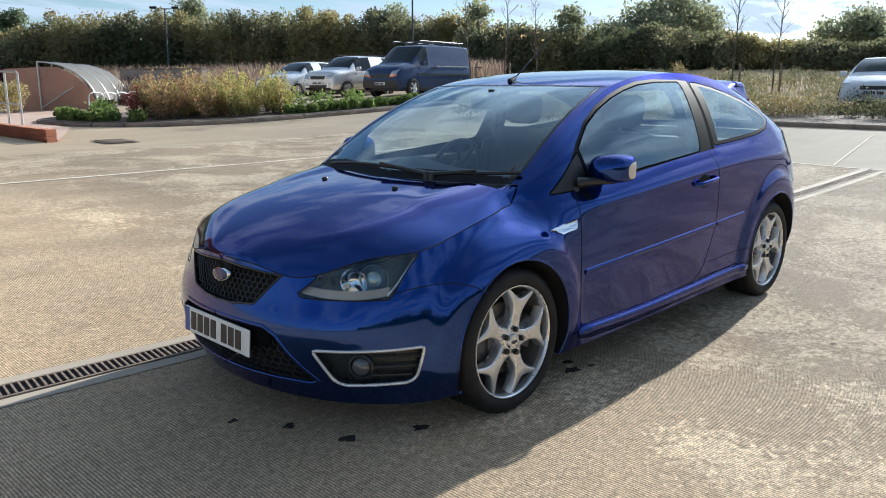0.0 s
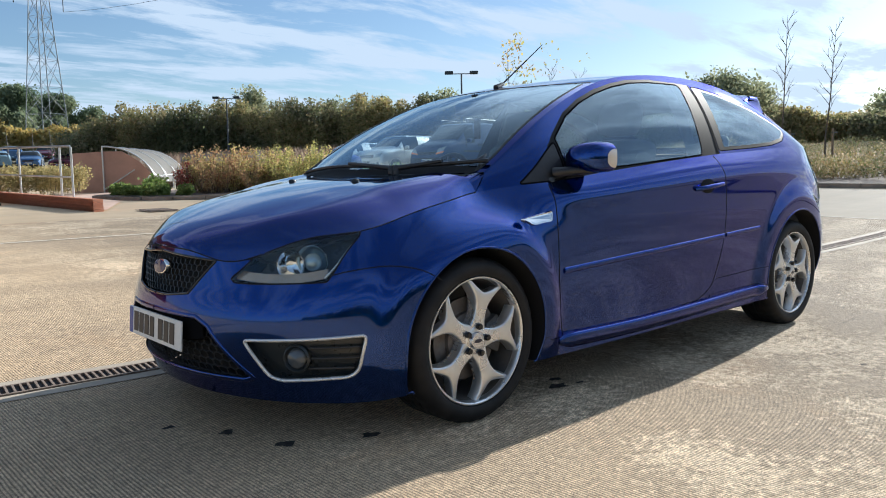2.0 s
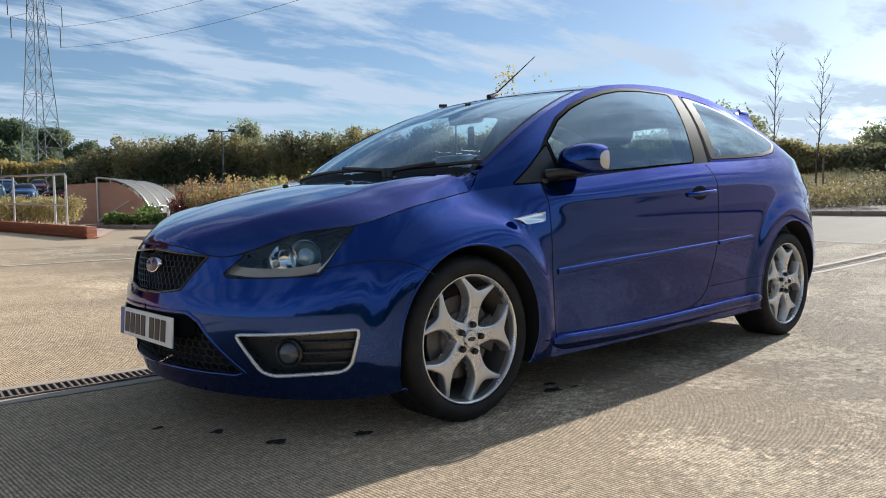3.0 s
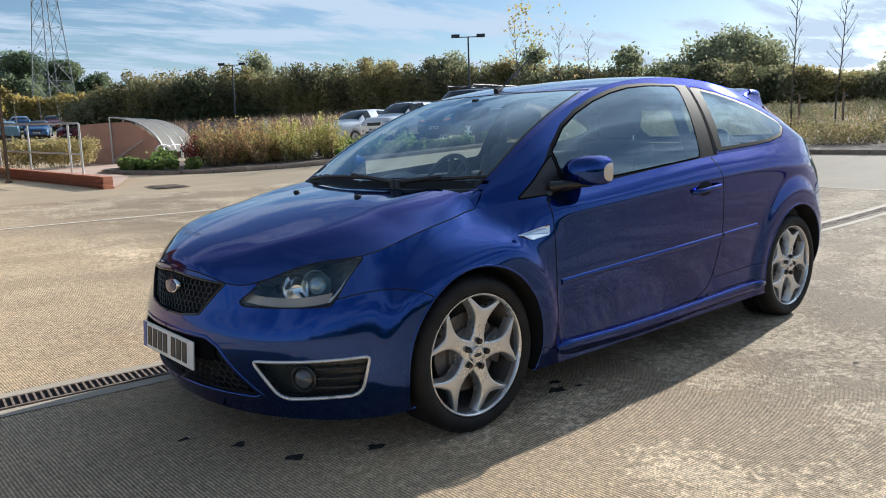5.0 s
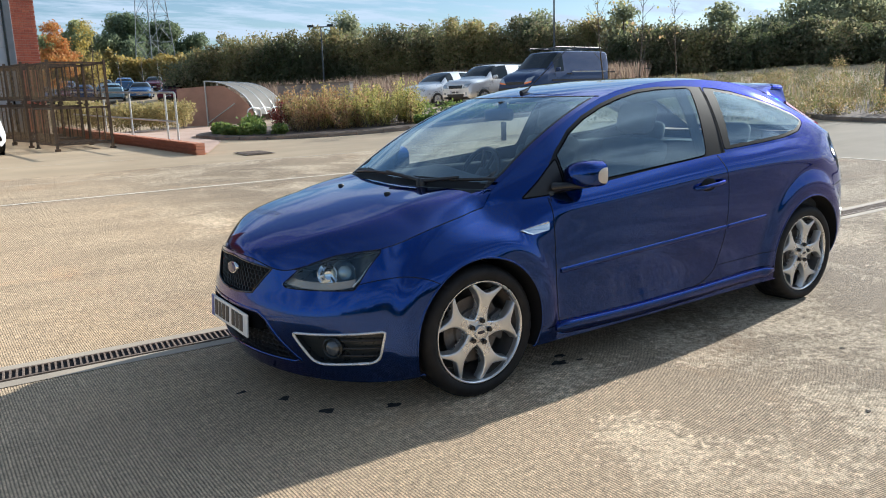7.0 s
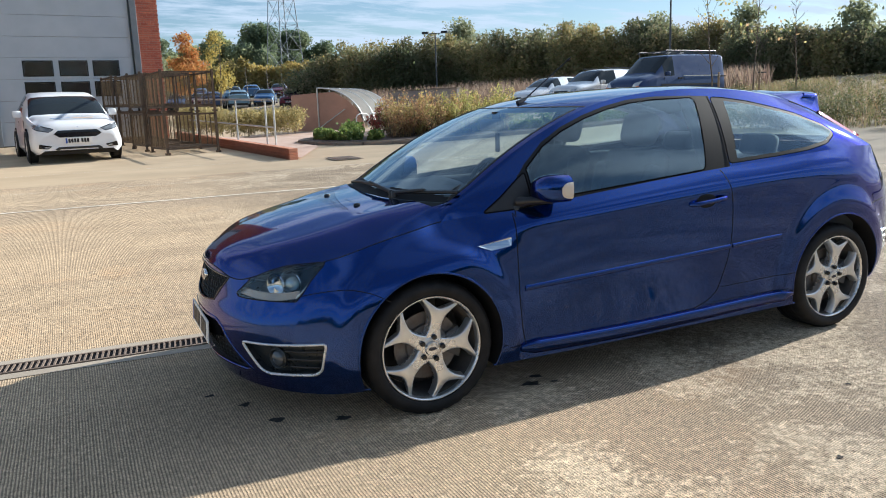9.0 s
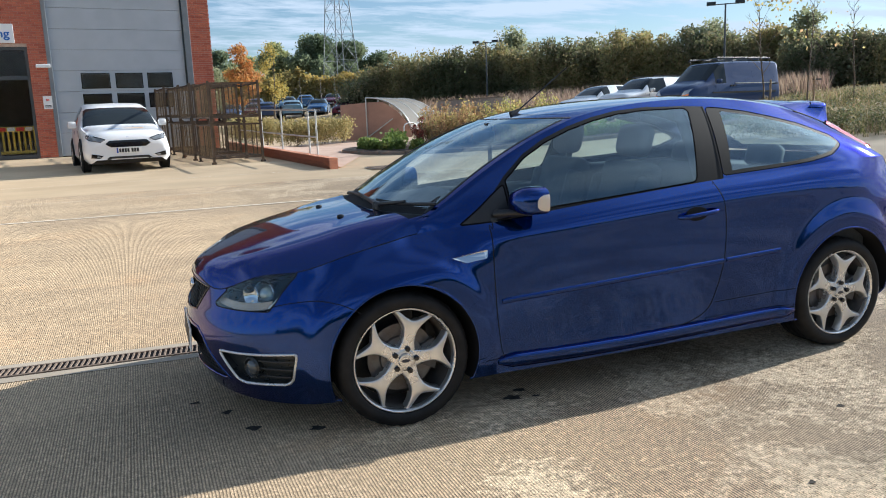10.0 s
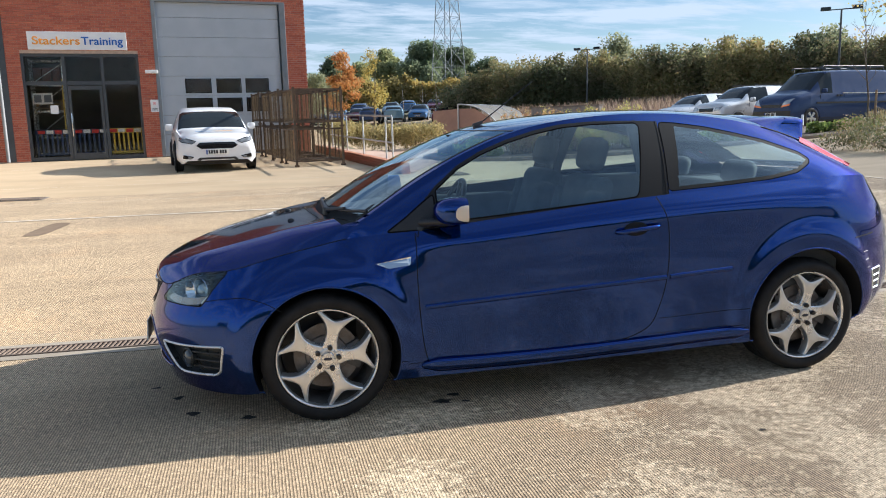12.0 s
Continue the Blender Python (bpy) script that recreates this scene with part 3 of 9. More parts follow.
REED = leafy("dry_grass", [(0.21, 0.15, 0.11), (0.29, 0.22, 0.155), (0.15, 0.105, 0.08), (0.24, 0.165, 0.14), (0.34, 0.28, 0.20)])
BARK = mottled("bark", (0.075, 0.060, 0.046), (0.14, 0.115, 0.09), 0.9, 8, bump=0.5, fine=40)
PALE_BARK = mottled("pale_bark", (0.26, 0.23, 0.20), (0.16, 0.14, 0.12), 0.85, 8, bump=0.3)


def leaf_cloud(blobs, n, size, seed, shell=0.55, long=1.7, up=0.0):
    """Leaves as small bent quads, thick near the skin of each lump (centre, radii)."""
    r = np.random.RandomState(seed)
    vol = np.array([b[3] * b[4] * b[5] for b in blobs]) ** 0.75
    pick = r.choice(len(blobs), n, p=vol / vol.sum())
    B_ = np.array(blobs)[pick]
    d = r.normal(size=(n, 3))
    d /= np.linalg.norm(d, axis=1)[:, None]
    rad = shell + (1 - shell) * r.rand(n) ** 0.6
    rad *= 1 + 0.22 * np.sin(d[:, 0] * 7 + pick) * np.sin(d[:, 1] * 6 + pick * 2.0) + 0.12 * r.randn(n)
    P = B_[:, :3] + d * rad[:, None] * B_[:, 3:]
    a = r.normal(size=(n, 3))
    a[:, 2] += up
    a /= np.linalg.norm(a, axis=1)[:, None]
    b = np.cross(a, r.normal(size=(n, 3)))
    b /= np.linalg.norm(b, axis=1)[:, None]
    s = size * (0.6 + 0.8 * r.rand(n))[:, None]
    V = np.stack([P - a * s * long / 2, P + b * s / 2, P + a * s * long / 2, P - b * s / 2], 1).reshape(-1, 3)
    return V, n


def leaf_mesh(name, V, n, material):
    me = bpy.data.meshes.new(name)
    me.vertices.add(4 * n)
    me.vertices.foreach_set("co", V.astype(np.float32).ravel())
    me.loops.add(4 * n)
    me.loops.foreach_set("vertex_index", np.arange(4 * n, dtype=np.int32))
    me.polygons.add(n)
    me.polygons.foreach_set("loop_start", np.arange(0, 4 * n, 4, dtype=np.int32))
    me.polygons.foreach_set("loop_total", np.full(n, 4, dtype=np.int32))
    me.update(calc_edges=True)
    me.validate()
    return me


def leaves(name, blobs, n, size, seed, material, parent=None, label="", **k):
    V, m = leaf_cloud(blobs, n, size, seed, **k)
    return mesh_part(name, leaf_mesh(name, V, m, material), material, parent, label)


def branches(bm, rnd, p, d, length, r, depth, spread=0.5):
    """A limb that forks and thins."""
    pts = [p]
    q, e = p.copy(), d.copy()
    for k in range(3):
        e = (e + Vector((rnd.uniform(-1, 1), rnd.uniform(-1, 1), rnd.uniform(-.5, .8))) * .16).normalized()
        q = q + e * (length / 3)
        pts.append(q.copy())
    tube(bm, pts, [r, r * .85, r * .7, r * .5], 5 if depth > 1 else 4, cap=False)
    if depth:
        for k in range(rnd.choice((2, 3, 3))):
            f = (e + Vector((rnd.uniform(-1, 1), rnd.uniform(-1, 1), rnd.uniform(-.2, .7))) * spread).normalized()
            branches(bm, rnd, pts[rnd.choice((2, 3, 3))], f, length * rnd.uniform(.55, .8), r * .5, depth - 1, spread)


def tree(x, y, height, crown, leaf, n, size, seed, label, trunk=0.12, name="tree", low=0.30, bark=BARK, depth=3, spread=.5, group=""):
    rnd = random.Random(seed)
    z = lift(x, y)
    t = thing(name, pose(x, y, z - .05), label, "tree", group)
    bm = bmesh.new()
    top = Vector((rnd.uniform(-.2, .2), rnd.uniform(-.2, .2), height * .82))
    pts = [Vector((0, 0, 0)), Vector((0, 0, height * .2)) + top * .02, top * .5, top * .75, top]
    tube(bm, pts, [trunk * 1.25, trunk, trunk * .72, trunk * .45, trunk * .15], 8)
    part("trunk", bm, bark, t, smooth=60)
    bm = bmesh.new()
    slim = trunk < .04
    count = 16 if slim else 9
    for k in range(count):
        f = low + (0.95 - low) * k / (count - 1)
        p = Vector((0, 0, 0)).lerp(top, f)
        a = k * 2.4 + rnd.uniform(-.4, .4)
        d = Vector((math.cos(a), math.sin(a), 1.25 if slim else .75)).normalized()
        branches(bm, rnd, p, d, crown * (1.0 - .62 * f) * rnd.uniform(.36, .58), max(trunk * .32 * (1.1 - f), .011 if slim else 0), depth - 1, spread)
    tagged(part("limbs", bm, bark, t, smooth=60), kind="stuff")
    if n:
        blobs = []
        for k in range(16):
            a, f = k * 2.4, rnd.uniform(low + .12, .98)
            w = crown * math.sin(math.pi * min(.92, max(.12, (f - low + .12) / (1.1 - low)))) * .75
            blobs.append((w * math.cos(a) * rnd.uniform(.3, 1), w * math.sin(a) * rnd.uniform(.3, 1), height * f, crown * rnd.uniform(.25, .45), crown * rnd.uniform(.25, .45), crown * rnd.uniform(.2, .36)))
        leaves("crown", blobs, n, size, seed, leaf, t, shell=.25)
    return t


def at(az, dist, ox=-1.2, oy=-3.7):
    """A place by its bearing from the yard and its distance."""
    return ox + dist * math.sin(radians(az)), oy + dist * math.cos(radians(az))


# hedgerow along the far field
def hedge(name, a0, a1, d0, d1, tops, n, size, seed, label, material=HEDGE_LEAF, thick=3.5):
    rnd = random.Random(seed)
    h = thing(name, pose(0, 0, 0), label, "hedge")
    blobs = []
    steps = int(abs(a1 - a0) / 0.55)
    for k in range(steps):
        f = (k + rnd.uniform(-.3, .3)) / max(1, steps - 1)
        az, d = a0 + (a1 - a0) * f, d0 + (d1 - d0) * f
        top = float(np.interp(az, [p[0] for p in tops], [p[1] for p in tops])) * (1 + .05 * math.sin(az * 1.3) + .05 * math.sin(az * 3.1 + 1) + rnd.uniform(-.07, .07))
        x, y = at(az, d + rnd.uniform(0, thick))
        z = lift(x, y)
        high = (1.41 + d * math.tan(radians(top)) - z) * .96
        w = d * .028
        blobs.append((x, y, z + high * .28, w, 1.5, high * .40))
        blobs.append((x, y, z + high * .66, w * rnd.uniform(.7, 1.1), 1.3, high * .32))
        if rnd.random() < .55:
            blobs.append((x + rnd.uniform(-.8, .8), y, z + high * rnd.uniform(.86, 1.0), .6, .6, high * .13))
    leaves("hedge_leaves", blobs, n, size, seed, material, h, shell=.35)
    bm = bmesh.new()
    for k, b in enumerate(blobs[::3]):
        p = Vector((b[0], b[1], lift(b[0], b[1])))
        branches(bm, rnd, p, Vector((rnd.uniform(-.3, .3), 0, 1)).normalized(), (b[2] - p.z) * .55, .06, 2, .6)
    tagged(part("hedge_stems", bm, BARK, h), kind="stuff")
    return h


hedge("field_hedge", 15, 47, 66, 60, [(15, 3.0), (16.5, 3.9), (18, 4.4), (24, 4.7), (30, 5.1), (36, 5.1), (42, 5.0), (48, 5.0)], 200000, .125, 3, "tall dense mixed hedgerow turning brown across the field")
hedge("field_hedge", 46, 80, 55, 44, [(46, 4.6), (52, 4.2), (55, 3.5), (58, 4.3), (64, 3.4), (70, 3.0), (76, 3.2), (80, 3.0)], 150000, .115, 5, "tall dense mixed hedgerow with dark evergreen shrubs")
hedge("far_hedge", 1, 17, 150, 140, [(1, 3.4), (6, 3.6), (10, 3.3), (17, 3.2)], 60000, .36, 8, "yellowing scrub on a rise beyond the car park", leafy("scrub_leaves", [(0.17, 0.18, 0.07), (0.30, 0.25, 0.09), (0.36, 0.29, 0.12), (0.22, 0.20, 0.10)], clump=0.05))
for k, (az, d, el, cr, n, lf) in enumerate(((12.2, 262, 5.8, 12.0, 30000, FAR_LEAF), (9.3, 268, 5.4, 8.5, 20000, FAR_LEAF), (14.6, 270, 5.5, 11.0, 26000, FAR_LEAF), (5.4, 275, 4.8, 7.5, 14000, FAR_LEAF), (16.8, 275, 4.6, 9.0, 16000, FAR_LEAF), (7.4, 280, 4.3, 8.0, 14000, FAR_LEAF), (26.5, 75, 5.6, 3.4, 3800, TREE_LEAF), (33, 70, 5.4, 2.6, 1100, TREE_LEAF),
                                             (57.5, 62, 5.2, 4.2, 6500, TREE_LEAF), (60.5, 64, 5.6, 4.6, 7000, TREE_LEAF), (62.2, 66, 4.9, 3.6, 5000, TREE_LEAF), (53.0, 56, 5.0, 2.6, 2000, TREE_LEAF), (72, 60, 4.5, 3.6, 5000, TREE_LEAF), (76, 58, 4.2, 3.4, 4500, TREE_LEAF), (40.5, 64, 5.6, 2.6, 1100, TREE_LEAF), (46.5, 58, 5.7, 2.4, 1100, TREE_LEAF))):
    x, y = at(az, d)
    tree(x, y, 1.41 + d * math.tan(radians(el)) - lift(x, y), cr, lf, int(n * 1.2) if d < 80 else n, .16 if d < 80 else .46, 20 + k, "broad field tree in thinning autumn leaf" if n > 1000 else "half-bare field tree with few remaining leaves", .22, "field_tree", group="field trees", low=.22)

# dry reeds and weeds between the beds and the hedge
def reeds(name, patches, n, seed, material, label, wide=0.05):
    r = np.random.RandomState(seed)
    V = np.zeros((n, 4, 3))
    for i in range(n):
        a0, a1, d0, d1, h0, h1 = patches[r.randint(len(patches))]
        x, y = at(r.uniform(a0, a1), r.uniform(d0, d1))
        z = lift(x, y) - .05
        h = r.uniform(h0, h1)
        dx, dy = r.normal(size=2) * .18 * h
        w = wide * r.uniform(.5, 1.4)
        ang = r.uniform(0, math.pi)
        cx, cy = math.cos(ang) * w, math.sin(ang) * w
        V[i] = [(x - cx, y - cy, z), (x + cx, y + cy, z), (x + dx + cx * .3, y + dy + cy * .3, z + h), (x + dx * .8 - cx * .7, y + dy * .8 - cy * .7, z + h * .85)]
    return tagged(mesh_part(name, leaf_mesh(name, V.reshape(-1, 3), n, material), material), label, "grass", kind="stuff")


reeds("dry_grass", [(17, 48, 44, 60, .6, 1.5), (20, 47, 40, 52, .5, 1.3), (15, 30, 47, 60, .5, 1.2)], 56000, 5, REED, "tall dry brown reeds and grass before the hedge", .022)
WEED = [(0.15, 0.145, 0.06), (0.25, 0.21, 0.12), (0.10, 0.125, 0.045), (0.22, 0.15, 0.085), (0.32, 0.28, 0.21)]
reeds("weeds", [(48, 80, 20, 30, .10, .35), (50, 80, 21, 42, .2, .62), (44, 52, 32, 46, .2, .6)], 20000, 6, leafy("weed_leaves", WEED), "mixed dry weeds and seedheads behind the kerb", .011)
wr = random.Random(31)
blobs = []
for k in range(300):
    x, y = at(wr.uniform(47, 82), 20.5 + 22 * wr.random() ** 1.6, -2.4, -2.8)
    r = wr.uniform(.18, .5)
    blobs.append((x, y, lift(x, y) + .1 + r * wr.uniform(.2, .8), r, r, r * wr.uniform(.5, 1.1)))
tagged(leaves("weed_clumps", blobs, 80000, .033, 32, leafy("weed_clump_leaves", WEED + [(0.08, 0.11, 0.035), (0.42, 0.37, 0.31)], clump=.35), None, "tangled green and straw weed clumps on the verge", shell=.15, up=.8), category="weeds", kind="stuff")


# ---- planted beds ----
def raised_bed(name, outline, label, z=0.10):
    bm = bmesh.new()
    vs = [bm.verts.new((x, y, lift(x, y) + z)) for x, y in outline]
    bm.faces.new(vs)
    bmesh.ops.triangulate(bm, faces=bm.faces[:])
    for f in bm.faces:
        if f.normal.z < 0:
            f.normal_flip()
    return tagged(part(name, bm, SOIL), label, "planting bed", kind="structure")


KERB_A = [tuple(p) for p in spline([(6.6, 22.5), (5.2, 20.6), (4.6, 18.8), (4.8, 17.3), (5.9, 16.2), (8.2, 15.4), (11.2, 15.2), (13.5, 15.2), (16.2, 15.4), (19, 15.7)], 60)]
KERB_B = [tuple(p) for p in spline([(30, 7.9), (20, 7.9), (17, 7.6), (15.9, 6.9), (15.65, 5.6), (15.9, 3.6), (16.3, 1.6), (16.8, -2), (17.2, -12)], 60)]


def kerb_run(pts, n, group):
    """Kerb stones end to end, each a block with a rounded top edge."""
    run = tagged(thing("kerb", pose(0, 0, 0), "worn grey concrete kerb along the planted bed", "kerb"), kind="structure")
    P = spline(pts, n + 1)
    for a, b in zip(P, P[1:]):
        a, b = Vector(a), Vector(b)
        d = b - a
        m = pose((a.x + b.x) / 2, (a.y + b.y) / 2, lift((a.x + b.x) / 2, (a.y + b.y) / 2) - .03, 0, 0, math.degrees(math.atan2(d.y, d.x)))
        bm = bmesh.new()
        box(bm, -d.length / 2 + .004, d.length / 2 - .004, -.065, .065, 0, .118, bevel=.018)
        slope = math.atan2(lift(b.x, b.y) - lift(a.x, a.y), d.length)
        bmesh.ops.transform(bm, matrix=m @ pose(0, 0, 0, 0, -math.degrees(slope), 0), verts=bm.verts)
        part("kerb_stone", bm, KERB, run)


kerb_run(KERB_A, 26, "a")
kerb_run(KERB_B, 34, "b")
raised_bed("planting_bed", KERB_A + [(19, 19.3), (14, 19.6), (11, 20.5), (9.5, 22.5)], "dark bark-mulched bed behind the kerb")
raised_bed("planting_bed", KERB_B + [(40, -12), (40, 7.9)], "weedy verge behind the kerb", z=.09)


def shrub(x, y, blobs, n, size, seed, leaf, label, group="", name="shrub", **k):
    z = lift(x, y) + .10
    s = thing(name, pose(x, y, z), label, "shrub", group)
    rnd = random.Random(seed)
    bm = bmesh.new()
    for b in blobs:
        for q in range(1 if len(blobs) > 6 else 3):
            tube(bm, [(b[0] * .5 + rnd.uniform(-.1, .1), b[1] * .5 + rnd.uniform(-.1, .1), -.03), (b[0] + rnd.uniform(-.5, .5) * b[3], b[1] + rnd.uniform(-.5, .5) * b[4], b[2] + b[5] * rnd.uniform(.3, 1.1))], [.006, .003], 3, cap=False)
    tagged(part("woody_base", bm, BARK, s), kind="stuff")
    leaves("foliage", blobs, n, size, seed, leaf, s, **k)
    return s


rnd = random.Random(9)
# low green cushions along the kerb
k = 0
for f in list(np.linspace(0.10, 0.36, 11)) + list(np.linspace(0.58, 0.99, 24)):
    i = int(f * (len(KERB_A) - 1))
    x, y = KERB_A[i]
    nx, ny = KERB_A[min(i + 1, 59)][0] - KERB_A[max(i - 1, 0)][0], KERB_A[min(i + 1, 59)][1] - KERB_A[max(i - 1, 0)][1]
    ln = math.hypot(nx, ny)
    off = rnd.uniform(.5, .75)
    x, y = x - ny / ln * off, y + nx / ln * off
    r = rnd.uniform(.17, .26)
    shrub(x, y, [(0, 0, r * .55, r, r, r * .75), (rnd.uniform(-.1, .1), rnd.uniform(-.1, .1), r * .7, r * .7, r * .7, r * .6)], 420, .055, 100 + k, GREEN_LEAF, "low rounded green cushion shrub by the kerb", "cushion shrubs", "cushion_shrub", shell=.6)
    k += 1
for f in np.linspace(0.12, 0.99, 20):
    i = int(f * (len(KERB_A) - 1))
    x, y = KERB_A[i]
    nx, ny = KERB_A[min(i + 1, 59)][0] - KERB_A[max(i - 1, 0)][0], KERB_A[min(i + 1, 59)][1] - KERB_A[max(i - 1, 0)][1]
    ln = math.hypot(nx, ny)
    off = rnd.uniform(1.2, 1.7)
    x, y = x - ny / ln * off, y + nx / ln * off
    r = rnd.uniform(.28, .42)
    if f < .22 or .60 < f < .74:
        shrub(x, y, [(0, 0, r * .6, r, r, r * .75)], 300, .06, 300 + k, GREEN_LEAF, "loose green shrub in the bed", "green shrubs", "green_shrub", shell=.5)
    k += 1
# tall gold and russet shrubs, one red
for j in range(54):
    f = j / 53
    x, y = 7.0 + 3.8 * f + rnd.uniform(-.35, .35), 17.5 + rnd.uniform(-.8, 1.2) - .7 * f
    h = rnd.uniform(.75, 1.30) * (1 - .10 * f)
    blobs = []
    for q in range(5):
        dx, dy, g = rnd.uniform(-.5, .5), rnd.uniform(-.5, .5), rnd.uniform(.5, 1.05)
        blobs += [(dx * e, dy * e, h * g * e, .13, .13, h * .20) for e in (.22, .45, .70, .95)]
    shrub(x, y, blobs, 760, .036, 500 + j, RUSSET_LEAF if rnd.random() > .15 + f * 1.1 else GREEN_GOLD_LEAF if rnd.random() < f - .25 else GOLD_LEAF, "tall loose shrub in gold, green and russet leaf", "gold shrubs", "gold_shrub", shell=.1, up=1.2)
for j, (x, y) in enumerate(((6.75, 18.0), (6.9, 18.6))):
    shrub(x, y, [(0, 0, .30, .16, .20, .24), (.14, .1, .55, .13, .13, .18), (-.15, 0, .48, .12, .12, .20), (.05, -.1, .78, .08, .08, .12), (.30, .1, .36, .12, .12, .18)], 460, .036, 600 + j, RED_LEAF, "dark red shrub at the end of the bed", "red shrubs", "red_shrub", shell=.2)
# pale shrubs by the path
for j in range(21):
    x, y = 2.6 + j * .25 + rnd.uniform(-.2, .2), 30.5 + rnd.uniform(-.8, 1.2)
    shrub(x, y, [(0, 0, .55, .55, .5, .5), (.2, 0, .85, .42, .4, .34)], 900, .052, 700 + j, leafy("straw_leaves", [(0.34, 0.28, 0.11), (0.44, 0.36, 0.17), (0.24, 0.22, 0.08)]) if j == 0 else bpy.data.materials["straw_leaves"], "straw-coloured shrub behind the path", "straw shrubs", "straw_shrub", shell=.2)


# young trees with stakes in the verge, and bare ones behind the van
def stake(x, y, h=1.25):
    s = thing("tree_stake", pose(x, y, lift(x, y)), "round timber stake beside a young tree", "stake", "tree stakes")
    bm = bmesh.new()
    tube(bm, [(0, 0, -.1), (0, 0, h)], .035, 8)
    part("post", bm, mottled("stake_timber", (.28, .20, .13), (.2, .15, .1), .85, 12, bump=.4), s, smooth=60)
    part("tie", boxes((-.06, .30, -.015, .015, h - .14, h - .10)), BLACK, s)


for az, d, h, n, sd in ((65.7, 24.5, 5.5, 0, 1), (68.3, 25.5, 5.2, 0, 2)):
    x, y = at(az, d, -2.4, -2.8)
    tree(x, y, h, 1.0, GOLD_LEAF, n, .08, 40 + sd, "young bare tree tied to a stake in the verge", .024, "young_tree", low=.42, bark=BARK, depth=3, spread=.34, group="young trees")
    stake(x + .22, y - .12)
for az, d, h, n, sd in ((44.8, 28.0, 4.9, 210, 5), (47.4, 29.5, 4.8, 50, 6), (50.0, 33, 4.6, 40, 7)):
    x, y = at(az, d, -1.6, -3.8)
    tree(x, y, h, 1.15, GOLD_LEAF, n, .07, 50 + sd, "slender young tree with a few remaining leaves", .027, "young_tree", low=.36, depth=3, spread=.36, bark=BARK, group="young trees")
    if sd < 7:
        stake(x + .18, y - .1)
for az, d, h, cr, lf, n, sd in ((5.7, 52, 5.7, 1.5, ORANGE_LEAF, 4600, 61), (8.0, 56, 5.9, 1.5, YELLOW_LEAF, 1500, 62), (3.9, 60, 4.6, 2.0, TREE_LEAF, 5000, 63)):
    x, y = at(az, d, -.2, -4.4)
    tree(x, y, h, cr, lf, n, .085, sd, "young street tree in bright autumn leaf" if sd < 63 else "leafy green tree behind the building", .07, "autumn_tree", low=.25, group="autumn trees")
for j, az in enumerate((10.2, 11.6, 12.7)):
    x, y = at(az, 74, -.2, -4.4)
    tree(x, y, 4.2, 1.3, GOLD_LEAF, 0, .1, 80 + j, "bare white-stemmed sapling near the far parked cars", .05, "birch_sapling", low=.2, bark=PALE_BARK, depth=3, group="birch saplings")

# trees behind the yard, which the car's flank mirrors
for k, (x0, x1, y) in enumerate(((-80, 10, -50), (0, 90, -54))):
    tr = random.Random(70 + k)
    blobs = []
    for j in range(26):
        x = x0 + (x1 - x0) * j / 25 + tr.uniform(-1, 1)
        h = tr.uniform(4.5, 8.0)
        blobs += [(x, y + tr.uniform(-2, 2), h * .35, 3.2, 2.5, h * .38), (x, y, h * .75, 2.4, 2.2, h * .28)]
    h_ob = thing("yard_trees", pose(0, 0, 0), "dense dark row of trees beyond the open side of the yard", "trees")
    leaves("tree_row_leaves", blobs, 56000, .38, 70 + k, HEDGE_LEAF, h_ob, shell=.3)

# ---- brick workshop ----
BLD = pose(1.45, 24.6, 0, 0, 0, 7.0)
BASE = lift(-4, 24.2)
br = Mat("red_brick", (0.36, 0.10, 0.06), 0.85)
tone = br.ramp(br.random(), (0.0, (0.36, 0.095, 0.056)), (0.35, (0.48, 0.145, 0.088)), (0.7, (0.55, 0.185, 0.108)), (1.0, (0.40, 0.12, 0.077)))
br.color(br.mix(br.ramp(br.noise(14, 5, 0.65), (0.4, 0.0), (0.75, 0.55)), tone, (0.24, 0.07, 0.05)))
br.bump(br.noise(90, 4), 0.5, 0.004)
BRICK = br.m
bj = Mat("red_brick_joined", (0.36, 0.10, 0.06), 0.85)
isl = bj.node("ShaderNodeNewGeometry").outputs["Random Per Island"]
tone = bj.ramp(isl, (0.0, (0.36, 0.095, 0.056)), (0.35, (0.48, 0.145, 0.088)), (0.7, (0.55, 0.185, 0.108)), (1.0, (0.40, 0.12, 0.077)))
bj.color(bj.mix(bj.ramp(bj.noise(14, 5, 0.65), (0.4, 0.0), (0.75, 0.55)), tone, (0.24, 0.07, 0.05)))
bj.bump(bj.noise(90, 4), 0.5, 0.004)
BRICK_JOINED = bj.m
MORTAR = mottled("mortar", (0.52, 0.42, 0.35), (0.42, 0.33, 0.28), 0.95, 10, bump=0.4)
SHUTTER = mottled("grey_steel_shutter", (0.43, 0.47, 0.515), (0.39, 0.43, 0.475), 0.42, 1.5, bump=0.08, fine=40)
CLADDING = mottled("grey_cladding", (0.20, 0.21, 0.22), (0.16, 0.17, 0.18), 0.6, 1.2)
DARK_FRAME = mottled("dark_grey_aluminium", (0.045, 0.052, 0.060), (0.06, 0.068, 0.076), 0.4, 6)
PANE = glass("dark_window_glass", (0.90, 0.90, 0.88), 0.75, base=0.022)
INSIDE = mottled("dim_workshop_wall", (0.22, 0.19, 0.175), (0.30, 0.26, 0.24), 0.9, 2)
SIGN_WHITE = mottled("white_sign_board", (0.80, 0.81, 0.82), (0.74, 0.75, 0.76), 0.4, 3)
